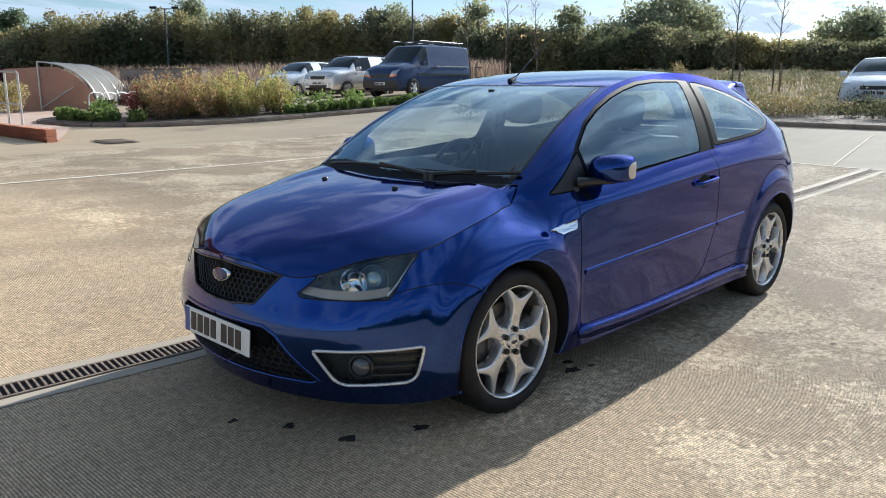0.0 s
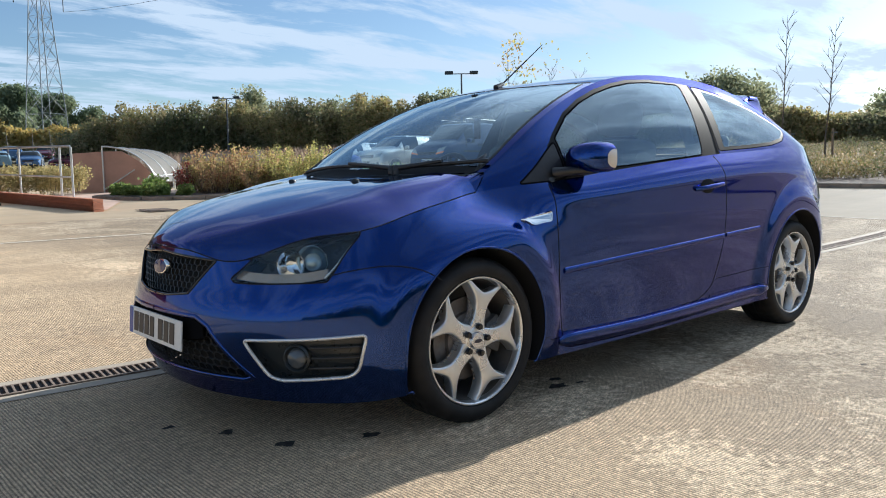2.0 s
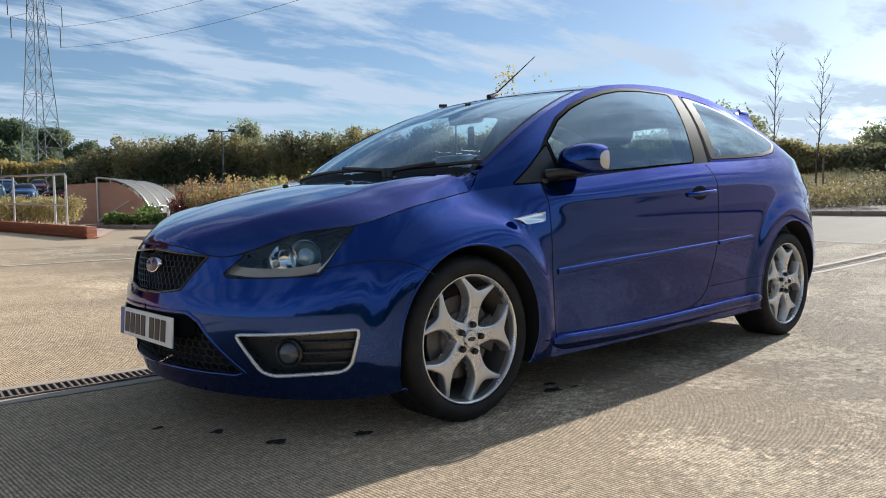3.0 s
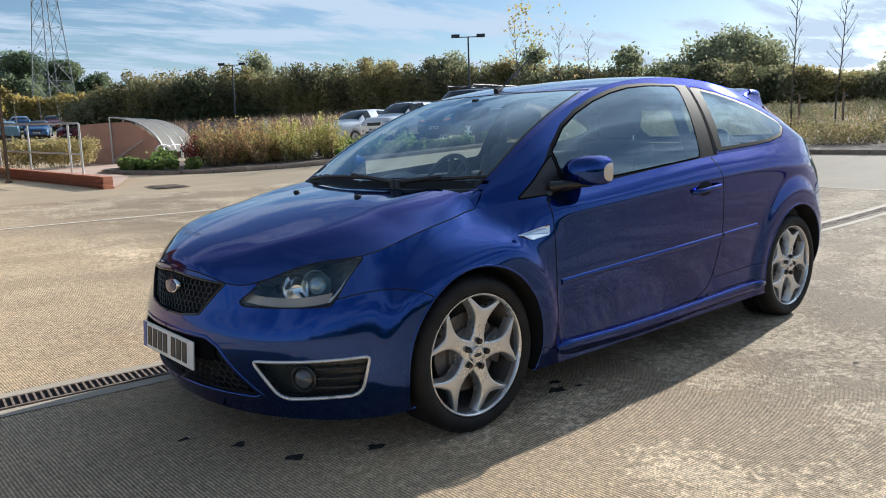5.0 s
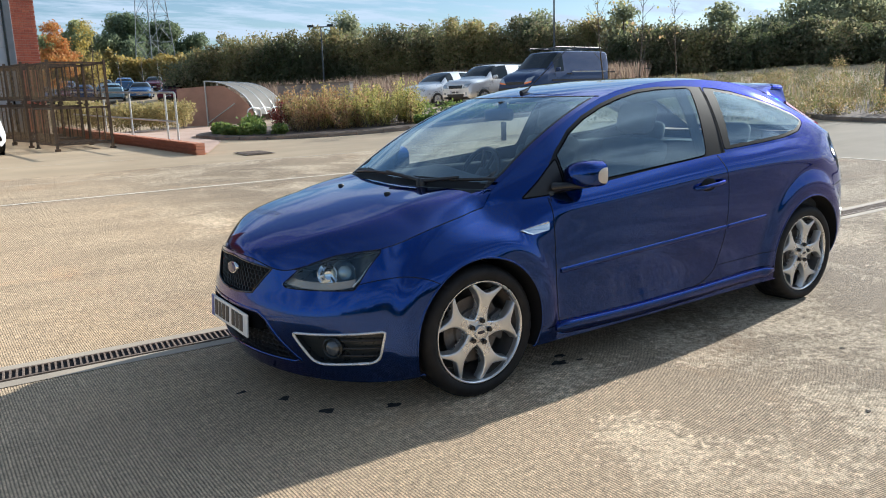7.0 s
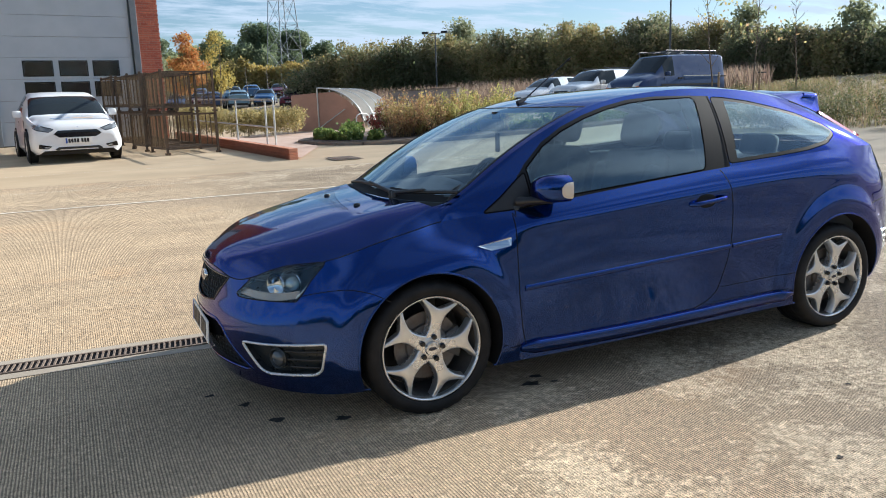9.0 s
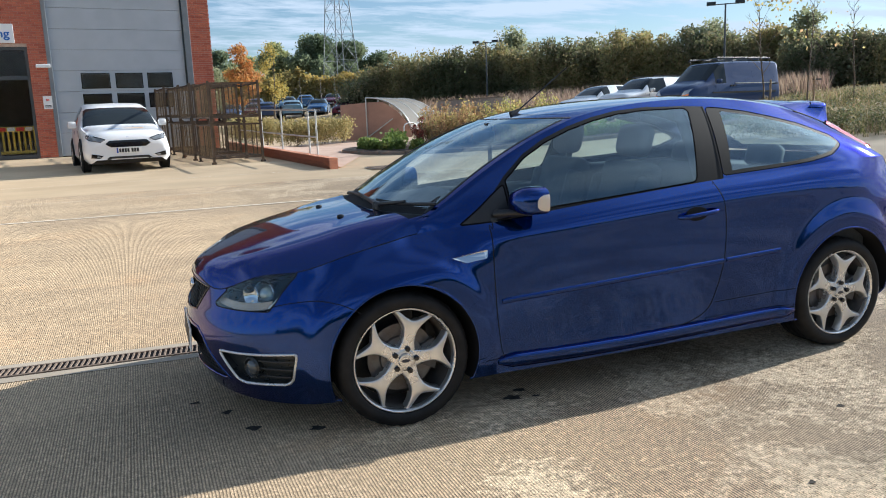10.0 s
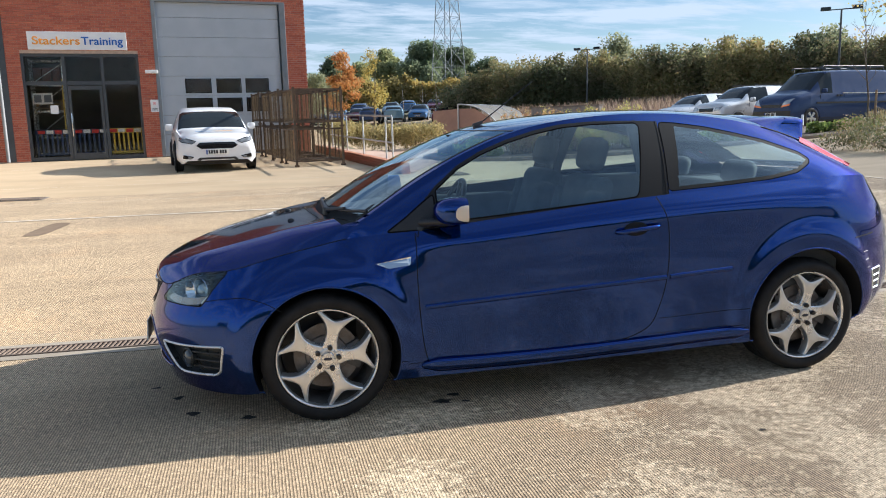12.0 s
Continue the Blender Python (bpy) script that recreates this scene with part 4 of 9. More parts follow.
ORANGE_INK = Mat("orange_ink", (0.80, 0.33, 0.02), 0.5).m
BLUE_INK = Mat("blue_ink", (0.002, 0.10, 0.42), 0.5).m
YELLOW_PLASTIC = mottled("yellow_plastic", (0.80, 0.56, 0.07), (0.66, 0.45, 0.06), 0.5, 6)
RED_PLASTIC = Mat("red_plastic", (0.62, 0.04, 0.035), 0.5).m

DOOR_X0, DOOR_X1, DOOR_TOP = -9.33, -5.74, 4.06
SHUT_X0, SHUT_X1, SHUT_TOP = -5.15, -0.80, 5.82
WALL_TOP, WALL_L = 8.6, -16.0
OPENINGS = ((DOOR_X0, DOOR_X1, DOOR_TOP), (SHUT_X0, SHUT_X1, SHUT_TOP))


def put(bm, name, material, parent, label="", smooth=None):
    bmesh.ops.transform(bm, matrix=BLD, verts=bm.verts)
    return part(name, bm, material, parent, label, smooth)


workshop = tagged(thing("workshop_building", pose(0, 0, 0), "red brick workshop with a grey shutter and glazed entrance", "building"), kind="structure")
# the wall behind the bricks, in pieces round its openings
wall = put(boxes((WALL_L, DOOR_X0, 0.02, .30, 0, WALL_TOP), (DOOR_X1, SHUT_X0, .02, .30, 0, WALL_TOP), (SHUT_X1, 0, .02, .30, 0, WALL_TOP), (DOOR_X0, DOOR_X1, .02, .30, DOOR_TOP, WALL_TOP), (SHUT_X0, SHUT_X1, .02, .30, SHUT_TOP, WALL_TOP)), "wall_front", MORTAR, workshop)
put(boxes((-.30, 0, .30, 16, 0, WALL_TOP)), "wall_side", CLADDING, workshop)
put(boxes((WALL_L, WALL_L + .3, .30, 16, 0, WALL_TOP)), "wall_side", CLADDING, workshop)
put(boxes((WALL_L, 0, 15.7, 16, 0, WALL_TOP)), "wall_rear", CLADDING, workshop)
put(boxes((WALL_L - .2, .2, -.2, 16.2, WALL_TOP, WALL_TOP + .25)), "roof", SHUTTER, workshop)
put(boxes((WALL_L + .3, -.3, .3, 15.7, BASE - .05, BASE + .03)), "inner_floor", KERB, workshop)
put(boxes((DOOR_X0 - .6, DOOR_X1 + .4, 5.0, 5.2, BASE, 5.0), (SHUT_X0 - .3, SHUT_X1 + .3, 1.2, 1.3, BASE, 6.2)), "inner_wall", INSIDE, workshop)
put(boxes((DOOR_X0 - .6, DOOR_X1 + .4, .3, 5.2, 4.5, 4.6)), "inner_ceiling", INSIDE, workshop)

# shutter with its frame, sections and panes
put(boxes((SHUT_X0 - .07, SHUT_X0 + .06, -.03, .12, BASE, SHUT_TOP + .06), (SHUT_X1 - .10, SHUT_X1 + .10, -.03, .12, BASE, SHUT_TOP + .06), (SHUT_X0 + .06, SHUT_X1 - .10, -.03, .12, SHUT_TOP - .02, SHUT_TOP + .06), bevel=.01), "shutter_frame", mottled("grey_frame", (.16, .18, .20), (.2, .22, .24), .5, 4), workshop)
put(boxes((SHUT_X1 - .155, SHUT_X1 - .105, .0, .06, BASE, SHUT_TOP)), "shutter_track", GLOSS_BLACK, workshop)
WX = ((-4.25, -3.43), (-3.20, -2.40), (-2.19, -1.43))
WZ = ((2.10, 2.53), (2.76, 3.20))
shutter = None
rows = [BASE + .02, 1.32, 1.98, 2.65, 3.32, 3.98, 4.64, 5.30, SHUT_TOP]
for k, (z0, z1) in enumerate(zip(rows, rows[1:])):
    win = [w for w in WZ if w[0] > z0 and w[1] < z1]
    bm = bmesh.new()
    if win:
        a, b = win[0]
        xs = [SHUT_X0] + [v for w in WX for v in w] + [SHUT_X1]
        box(bm, SHUT_X0, SHUT_X1, .08, .13, z0, a)
        box(bm, SHUT_X0, SHUT_X1, .08, .13, b, z1 - .008)
        for x0, x1 in zip(xs[::2], xs[1::2]):
            box(bm, x0, x1, .08, .13, a, b)
    else:
        box(bm, SHUT_X0, SHUT_X1, .08, .13, z0, z1 - .008, bevel=.006)
    put(bm, "shutter_section", SHUTTER, workshop)
    for (a, b) in win:
        for x0, x1 in WX:
            w = put(boxes((x0 - .03, x1 + .03, .065, .085, a - .03, a), (x0 - .03, x1 + .03, .065, .085, b, b + .03), (x0 - .03, x0, .065, .085, a, b), (x1, x1 + .03, .065, .085, a, b)), "shutter_window", GLOSS_BLACK, workshop)
            put(boxes((x0, x1, .095, .105, a, b)), "pane", PANE, w)

# glazed entrance: frame bars, panes and the door leaf
D0, D1 = -8.08, -6.90
bars = [(DOOR_X0, DOOR_X0 + .09, BASE, DOOR_TOP), (DOOR_X1 - .09, DOOR_X1, BASE, DOOR_TOP), (D0 - .05, D0 + .05, BASE, DOOR_TOP), (D1 - .05, D1 + .05, BASE, DOOR_TOP)]
for x0, x1, z0, z1 in bars:
    put(boxes((x0, x1, .06, .16, z0, z1), bevel=.006), "entrance_post", DARK_FRAME, workshop)
for z0, z1 in ((BASE, BASE + .12), (3.04, 3.16), (DOOR_TOP - .10, DOOR_TOP)):
    put(boxes((DOOR_X0 + .09, D0 - .05, .065, .155, z0, z1), (D0 + .05, D1 - .05, .065, .155, z0, z1), (D1 + .05, DOOR_X1 - .09, .065, .155, z0, z1)), "entrance_rail", DARK_FRAME, workshop)
for x0, x1 in ((DOOR_X0 + .09, D0 - .05), (D0 + .05, D1 - .05), (D1 + .05, DOOR_X1 - .09)):
    for z0, z1 in ((BASE + .12, 3.04), (3.16, DOOR_TOP - .10)):
        put(boxes((x0, x1, .105, .115, z0, z1)), "pane", PANE, workshop)
leaf = put(boxes((D0 + .06, D0 + .15, .04, .10, BASE + .03, 3.0), (D1 - .15, D1 - .06, .04, .10, BASE + .03, 3.0), (D0 + .15, D1 - .15, .04, .10, BASE + .03, BASE + .22), (D0 + .15, D1 - .15, .04, .10, 2.88, 3.0)), "entrance_door", DARK_FRAME, workshop)
bm = bmesh.new()
tube(bm, [(D0 + .11, .0, 1.35), (D0 + .11, -.02, 1.45), (D0 + .11, -.02, 2.0), (D0 + .11, .0, 2.1)], .016, 8)
put(bm, "pull_handle", CHROME, leaf, smooth=60)
put(boxes((-8.60, -8.36, .10, .103, 2.10, 2.38)), "paper_notice", SIGN_WHITE, workshop)
poster = put(boxes((-9.10, -8.50, .118, .121, 2.42, 2.78)), "window_poster", mottled("grey_poster", (.40, .40, .40), (.46, .46, .46), .6, 4), workshop)
for x0, x1 in ((-9.06, -8.84), (-8.76, -8.54)):
    put(boxes((x0, x1, .114, .1175, 2.48, 2.72)), "print_bar", DARK_FRAME, poster)

# sign, notice, lamp, rainwater pipe
sign = put(boxes((-9.06, -6.06, -.05, -.003, 4.17, 4.75), bevel=.008), "sign_board", SIGN_WHITE, workshop, "white sign board with orange and blue lettering")


def letters(text, x, z, size, material, parent, width):
    cu = bpy.data.curves.new("lettering", "FONT")
    cu.body, cu.size, cu.extrude, cu.offset = text, size, .006, .005
    ob = bpy.data.objects.new("lettering", cu)
    scene.collection.objects.link(ob)
    bpy.context.view_layer.update()
    me = bpy.data.meshes.new_from_object(ob.evaluated_get(bpy.context.evaluated_depsgraph_get()))
    w = max(v.co.x for v in me.vertices) - min(v.co.x for v in me.vertices)
    bpy.data.objects.remove(ob)
    me.transform(BLD @ pose(x, -.058, z, 90) @ Matrix.Diagonal((width / w, 1, 1, 1)))
    me.name = "lettering"
    mesh_part("lettering", me, material, parent)


letters("Stackers", -8.93, 4.34, .36, ORANGE_INK, sign, 1.42)
letters("Training", -7.46, 4.34, .36, BLUE_INK, sign, 1.28)
notice = put(boxes((-5.47, -5.20, -.03, -.003, 2.10, 2.52)), "wall_notice", SIGN_WHITE, workshop)
for z, w in ((2.40, .10), (2.36, .10), (2.2, .18), (2.16, .18)):
    put(boxes((-5.34 - w / 2, -5.34 + w / 2, -.034, -.029, z, z + .022)), "print_bar", RED_PLASTIC if z > 2.3 else INK, notice)
put(boxes((-5.56, -5.14, -.10, -.003, 3.40, 3.52), bevel=.02), "bulkhead_light", SIGN_WHITE, workshop)
bm = bmesh.new()
tube(bm, [(-9.98, -.07, BASE), (-9.98, -.07, WALL_TOP - .1)], .055, 10)
put(bm, "rainwater_pipe", mottled("grey_pipe", (.22, .23, .24), (.28, .29, .3), .5, 4), workshop, smooth=60)
put(boxes((-10.03, -9.75, -.02, -.003, BASE, WALL_TOP)), "corner_trim", DARK_FRAME, workshop)

# things inside the entrance: barriers and shelving
RED_BROWN = mottled("red_brown_card", (0.20, 0.075, 0.050), (0.13, 0.050, 0.035), 0.8, 5)
def barrier(x, y, rz, label, plastic=YELLOW_PLASTIC):
    b = thing("plastic_barrier", BLD @ pose(x, y, BASE + .03, 0, 0, rz), label, "barrier", "barriers")
    part("top_rail", boxes((-.6, .6, -.04, .04, .84, 1.0), bevel=.02), plastic, b)
    for k in range(4):
        part("reflective_panel", boxes((-.52 + .26 * k, -.30 + .26 * k, -.048, -.042, .86, .98)), RED_PLASTIC if k % 2 == 0 else SIGN_WHITE, b)
    part("bottom_rail", boxes((-.6, .6, -.03, .03, .12, .22), bevel=.02), plastic, b)
    for k in range(8):
        x0 = -.58 + k * .152
        part("slat", boxes((x0, x0 + .06, -.02, .02, .22, .84)), plastic, b)
    for x0 in (-.45, .35):
        part("foot", boxes((x0, x0 + .1, -.22, .22, 0, .12), bevel=.02), BLACK, b)


barrier(-6.35, .55, 3, "yellow plastic barrier with red and white panels behind the glass")
BLUE_PLASTIC = mottled("blue_plastic", (0.035, 0.065, 0.16), (0.05, 0.08, 0.18), 0.5, 6)
barrier(-8.6, .6, -4, "dark blue plastic barrier with red and white panels indoors", BLUE_PLASTIC)
barrier(-7.45, .6, 0, "dark blue plastic barrier with red and white panels indoors", BLUE_PLASTIC)
rack = thing("storage_rack", BLD @ pose(-8.75, 1.25, BASE + .03), "tall steel storage rack inside the entrance", "shelving")
for x in (-.5, .5):
    for y in (0, .6):
        part("upright", boxes((x - .03, x + .03, y - .03, y + .03, 0, 3.4)), SILVER_TRIM, rack)
for z in (.7, 1.6, 2.5, 3.3):
    part("shelf", boxes((-.53, .53, -.03, .63, z, z + .06)), SILVER_TRIM, rack)
for a, b in ((0.75, 1.55), (1.65, 2.45), (2.55, 3.25)):
    bm = bmesh.new()
    tube(bm, [(-.5, -.04, a), (.5, -.04, b)], .018, 6)
    part("brace", bm, SILVER_TRIM, rack)
TIMBER = mottled("pale_pallet_timber", (0.42, 0.30, 0.17), (0.30, 0.20, 0.11), 0.8, 6, bump=0.2)
ladder = thing("step_ladder", BLD @ pose(-8.22, .95, BASE + .03, -6, 0, 0), "narrow yellow ladder leaning inside the entrance", "ladder")
for x in (-.07, .07):
    part("stile", boxes((x - .02, x + .02, -.03, .03, 0, 2.75), bevel=.006), YELLOW_PLASTIC, ladder)
for k in range(8):
    part("rung", boxes((-.05, .05, -.015, .015, .30 + .3 * k, .33 + .3 * k)), SILVER_TRIM, ladder)
for k in range(4):
    pallet = thing("timber_pallet", BLD @ pose(-8.75, 1.55, BASE + 1.69 + .13 * k if k < 3 else BASE + .79), "pale timber pallet stored on the rack", "pallet", "pallets on the rack")
    for y in (-.22, 0, .22):
        part("board", boxes((-.44, .44, y - .045, y + .045, .085, .105)), TIMBER, pallet)
    for x in (-.38, 0, .38):
        part("bearer", boxes((x - .04, x + .04, -.26, .26, 0, .085)), TIMBER, pallet)
for x in (-9.05, -8.75, -8.45):
    crate = thing("stock_crate", BLD @ pose(x, 1.56, BASE + 2.59), "reddish brown stock crate on the upper shelf", "crate", "crates on the rack")
    part("crate_body", boxes((-.13, .13, -.22, .22, 0, .52), bevel=.012), RED_BROWN, crate)
    part("crate_lid", boxes((-.14, .14, -.23, .23, .52, .56), bevel=.008), RED_BROWN, crate)

# bricks: the ones lowest and nearest the entrance singly, the rest joined
BW, BH, BD = 0.215, 0.065, 0.102
brick_bm = bmesh.new()
box(brick_bm, 0, BW, 0, BD, 0, BH)
for f in [f for f in brick_bm.faces if f.normal.y > .5]:
    brick_bm.faces.remove(f)
brick_me = bpy.data.meshes.new("brick")
brick_bm.to_mesh(brick_me)
brick_bm.free()
brick_me.materials.append(BRICK)
rV, rF = [], []
singles = 0
brick_rnd = random.Random(12)
corners = [(0, 0, 0), (1, 0, 0), (1, 0, 1), (0, 0, 1), (0, 1, 0), (1, 1, 0), (1, 1, 1), (0, 1, 1)]
for row in range(int((WALL_TOP - BASE) / 0.075)):
    z = BASE + 0.010 + row * 0.075
    x = WALL_L + (0.1125 if row % 2 else 0.0)
    while x < -.02:
        w = min(BW, -x - .002)
        segs = [(x, x + w)]
        for x0, x1, top in OPENINGS:
            if z < top + .06:
                lo, hi = x0 - .07 if x0 < -5.3 and x0 > -5.6 else x0, x1
                if x0 == SHUT_X0:
                    lo, hi = x0 - .07, x1 + .10
                nxt = []
                for a, b in segs:
                    if b <= lo or a >= hi:
                        nxt.append((a, b))
                    else:
                        if a < lo:
                            nxt.append((a, lo))
                        if b > hi:
                            nxt.append((hi, b))
                segs = nxt
        for a, b in segs:
            if b - a < .03:
                continue
            out = brick_rnd.uniform(0.0, .004)
            if b - a > BW - .002 and singles < 300 and -5.75 < x < -4.9 and z < 5.9 or b - a > BW - .002 and singles < 300 and -11 < x < -9.2 and z < 4.3:
                ob = new("brick", brick_me)
                ob.parent = wall
                ob.matrix_basis = BLD @ pose(a, -.0 - out, z)
                singles += 1
            else:
                n = len(rV)
                for cx, cy, cz in corners:
                    v = BLD @ Vector((a + cx * (b - a), -out + cy * .03, z + cz * BH))
                    rV.append(tuple(v))
                rF += [tuple(n + i for i in q) for q in ((0, 1, 2, 3), (0, 4, 5, 1), (1, 5, 6, 2), (2, 6, 7, 3), (3, 7, 4, 0))]
        x += 0.225
me = bpy.data.meshes.new("bricks")
me.from_pydata(rV, [], rF)
tagged(mesh_part("bricks", me, BRICK_JOINED, wall), kind="stuff")


# ---- stacked steel cages ----
RUST = mottled("weathered_brown_steel", (0.050, 0.038, 0.028), (0.12, 0.080, 0.050), 0.7, 9, metal=0.35, bump=0.3)
MESH_STEEL = mottled("cage_mesh_steel", (0.22, 0.15, 0.08), (0.30, 0.22, 0.12), 0.65, 8, metal=0.4)


def cage(m, label):
    """One steel cage on four feet: posts, rails, base slats and welded wire sides."""
    g = thing("steel_cage", m, label, "cage", "stacked cages")
    W, D, H = 1.30, 1.55, 1.04
    for x in (0, W):
        for y in (0, D):
            part("post", boxes((x - .028, x + .028, y - .028, y + .028, .05, H + .04)), RUST, g)
            part("foot", boxes((x - .055, x + .055, y - .055, y + .055, 0, .05)), RUST, g)
    for z in (.13, H - .05):
        for y in (0, D):
            part("rail", boxes((.028, W - .028, y - .02, y + .02, z, z + .045)), RUST, g)
        for x in (0, W):
            part("rail", boxes((x - .02, x + .02, .028, D - .028, z, z + .045)), RUST, g)
    for k in range(5):
        y = .12 + k * (D - .24) / 4
        part("base_slat", boxes((.02, W - .02, y - .05, y + .05, .175, .195)), RUST, g)
    for x in (.40, .80):
        part("upright", boxes((x - .014, x + .014, D - .014, D + .014, .17, H - .05)), RUST, g)
        part("upright", boxes((-.012, .012, x + .05 - .012, x + .05 + .012, .17, H - .05)), RUST, g)
        part("upright", boxes((W - .012, W + .012, x + .05 - .012, x + .05 + .012, .17, H - .05)), RUST, g)
    for side in ("left_mesh", "right_mesh", "rear_mesh"):
        bm = bmesh.new()
        L_ = W if side == "rear_mesh" else D
        n = int(L_ / .042)
        for k in range(1, n):
            a = L_ * k / n
            if side == "rear_mesh":
                box(bm, a - .0013, a + .0013, D - .0013, D + .0013, .17, H - .05)
            else:
                x = 0 if side == "left_mesh" else W
                box(bm, x - .0013, x + .0013, a - .0013, a + .0013, .17, H - .05)
        for k in range(1, 18):
            z = .17 + k * .042
            if side == "rear_mesh":
                box(bm, 0, W, D - .0015, D + .0015, z, z + .0026)
            else:
                x = 0 if side == "left_mesh" else W
                box(bm, x - .0015, x + .0015, 0, D, z, z + .0026)
        part("mesh_panel", bm, MESH_STEEL, g)
    return g


first = None
for k in range(4):
    for lev in range(2):
        q = Matrix.Translation((0.56, 16.75, 0)) @ pose(0, 0, 0, 0, 0, 9)
        p = q @ Vector((random.Random(k).uniform(-.05, .05), k * 1.85, 0))
        m = pose(p.x, p.y, lift(p.x, p.y) + lev * 1.06, 0, 0, 9)
        if first is None:
            first = cage(m, "brown weathered steel cage with wire sides, stacked two high")
        else:
            copy_thing(first, m)

# ---- ramp upstand with handrail, and the pink path ----
RAMP_A, RAMP_B = Vector((3.04, 13.30)), Vector((1.75, 24.0))
path = [(3.15, 13.4), (4.55, 16.7), (4.4, 18.8), (5.0, 20.8), (6.4, 23.0), (10.5, 27.5), (9.0, 33.5), (4.4, 33.5), (1.95, 29), (1.90, 24.0)]
bm = bmesh.new()
vs = [bm.verts.new((x, y, lift(x, y) + .012)) for x, y in path]
bm.faces.new(vs)
bmesh.ops.triangulate(bm, faces=bm.faces[:])
bmesh.ops.subdivide_edges(bm, edges=bm.edges[:], cuts=5, use_grid_fill=True)
for v in bm.verts:
    v.co.z = lift(v.co.x, v.co.y) + .014
for f in bm.faces:
    if f.normal.z < 0:
        f.normal_flip()
tagged(part("path", bm, PAVING), "pinkish block-paved path to the cycle shelter", "path", kind="structure")
d = (RAMP_B - RAMP_A).normalized()
nrm = Vector((-d.y, d.x))
clay_me = brick_me.copy()
clay = Mat("orange_clay_brick", (0.58, 0.25, 0.15), 0.85)
clay.color(clay.mix(clay.ramp(clay.noise(5, 5), (0.35, 0.0), (0.7, 1.0)), clay.ramp(clay.random(), (0.0, (0.56, 0.23, 0.135)), (1.0, (0.66, 0.30, 0.18))), (0.50, 0.24, 0.16)))
clay.bump(clay.noise(90, 4), 0.4, 0.004)
clay_me.materials.clear()
clay_me.materials.append(clay.m)
upstand = tagged(thing("ramp_upstand", pose(0, 0, 0), "low brick upstand beside the path with a steel handrail", "wall"), kind="structure")
total = (RAMP_B - RAMP_A).length
ang = math.degrees(math.atan2(d.y, d.x))
for row in range(4):
    s = 0.0 if row % 2 == 0 else -.11
    while s < total:
        w = min(BW, total - s)
        s0 = max(0.0, s)
        if w > .05:
            p = RAMP_A + d * s0
            ob = new("brick", clay_me)
            ob.parent = upstand
            ob.matrix_basis = pose(p.x - nrm.x * .02, p.y - nrm.y * .02, lift(p.x, p.y) - .03 + row * .070, 0, 0, ang) @ pose(0, 0, 0) @ Matrix.Diagonal(((w - max(0, s0 - s)) / BW, 2.0, 1.0, 1))
        s += .225
rail = thing("handrail", pose(0, 0, 0), "galvanised steel handrail on the brick upstand", "handrail")
GALV = mottled("galvanised_steel", (0.52, 0.53, 0.53), (0.42, 0.43, 0.43), 0.4, 6, metal=0.7)
posts = (1.5, 2.1, 4.5, 6.6, 8.8)


def rail_at(s, h):
    p = RAMP_A + d * s - nrm * .06
    return Vector((p.x, p.y, lift(p.x, p.y) + h))


for k, s in enumerate(posts):
    bm = bmesh.new()
    tube(bm, [rail_at(s, -.02), rail_at(s, 1.30)], .024, 10)
    part("rail_post", bm, GALV, rail, smooth=60)
    bm = bmesh.new()
    p = rail_at(s, 0)
    lathe(bm, [(.07, 0), (.07, .012), (.03, .02)], 14, axis="z", centre=p)
    part("post_plate", bm, GALV, rail)
bm = bmesh.new()
tube(bm, [rail_at(1.5, 1.28), rail_at(1.56, 1.33), rail_at(posts[-1], 1.33), rail_at(posts[-1] + .8, 1.33)], .024, 10)
part("top_rail", bm, GALV, rail, smooth=60)
bm = bmesh.new()
tube(bm, [rail_at(1.5, .66), rail_at(posts[-1] + .8, .66)], .020, 10)
part("middle_rail", bm, GALV, rail, smooth=60)

# ---- cycle shelter ----
POLY = Mat("frosted_polycarbonate", (0.62, 0.60, 0.56), 0.8)
POLY.color(POLY.mix(POLY.ramp(POLY.noise(2.0, 5), (0.4, 0.0), (0.7, 1.0)), (0.24, 0.235, 0.22), (0.17, 0.165, 0.15)))
tl = POLY.node("ShaderNodeBsdfTranslucent")
tl.inputs["Color"].default_value = (0.30, 0.29, 0.27, 1)
mx = POLY.node("ShaderNodeMixShader")
mx.inputs[0].default_value = 0.45
POLY.link(POLY.b.outputs[0], mx.inputs[1])
POLY.link(tl.outputs[0], mx.inputs[2])
POLY.link(mx.outputs[0], POLY.t.nodes["Material Output"].inputs["Surface"])
SALMON = mottled("salmon_timber_panel", (0.40, 0.235, 0.175), (0.31, 0.185, 0.14), 0.8, 1.6, bump=0.2)
sx, sy = at(17.35, 38.3, -2.13, -3.42)
SH = pose(sx, sy, lift(sx, sy), 0, 0, 4) @ Matrix.Diagonal((1.12, 1.12, .96, 1))
shelter = thing("cycle_shelter", SH, "arched cycle shelter with frosted roof and salmon end panel", "shelter")


# the roof bends down from a tall wall on one side to the ground on the other
def arc_pts(x0):
    return [(x0 + 2.1 * math.sin(a), 0, .15 + 2.0 * math.cos(a)) for a in np.linspace(0.0, 1.42, 18)]


def span(u, v, z):
    return (.75 * u + .70 * v, -.66 * u + .72 * v, z)


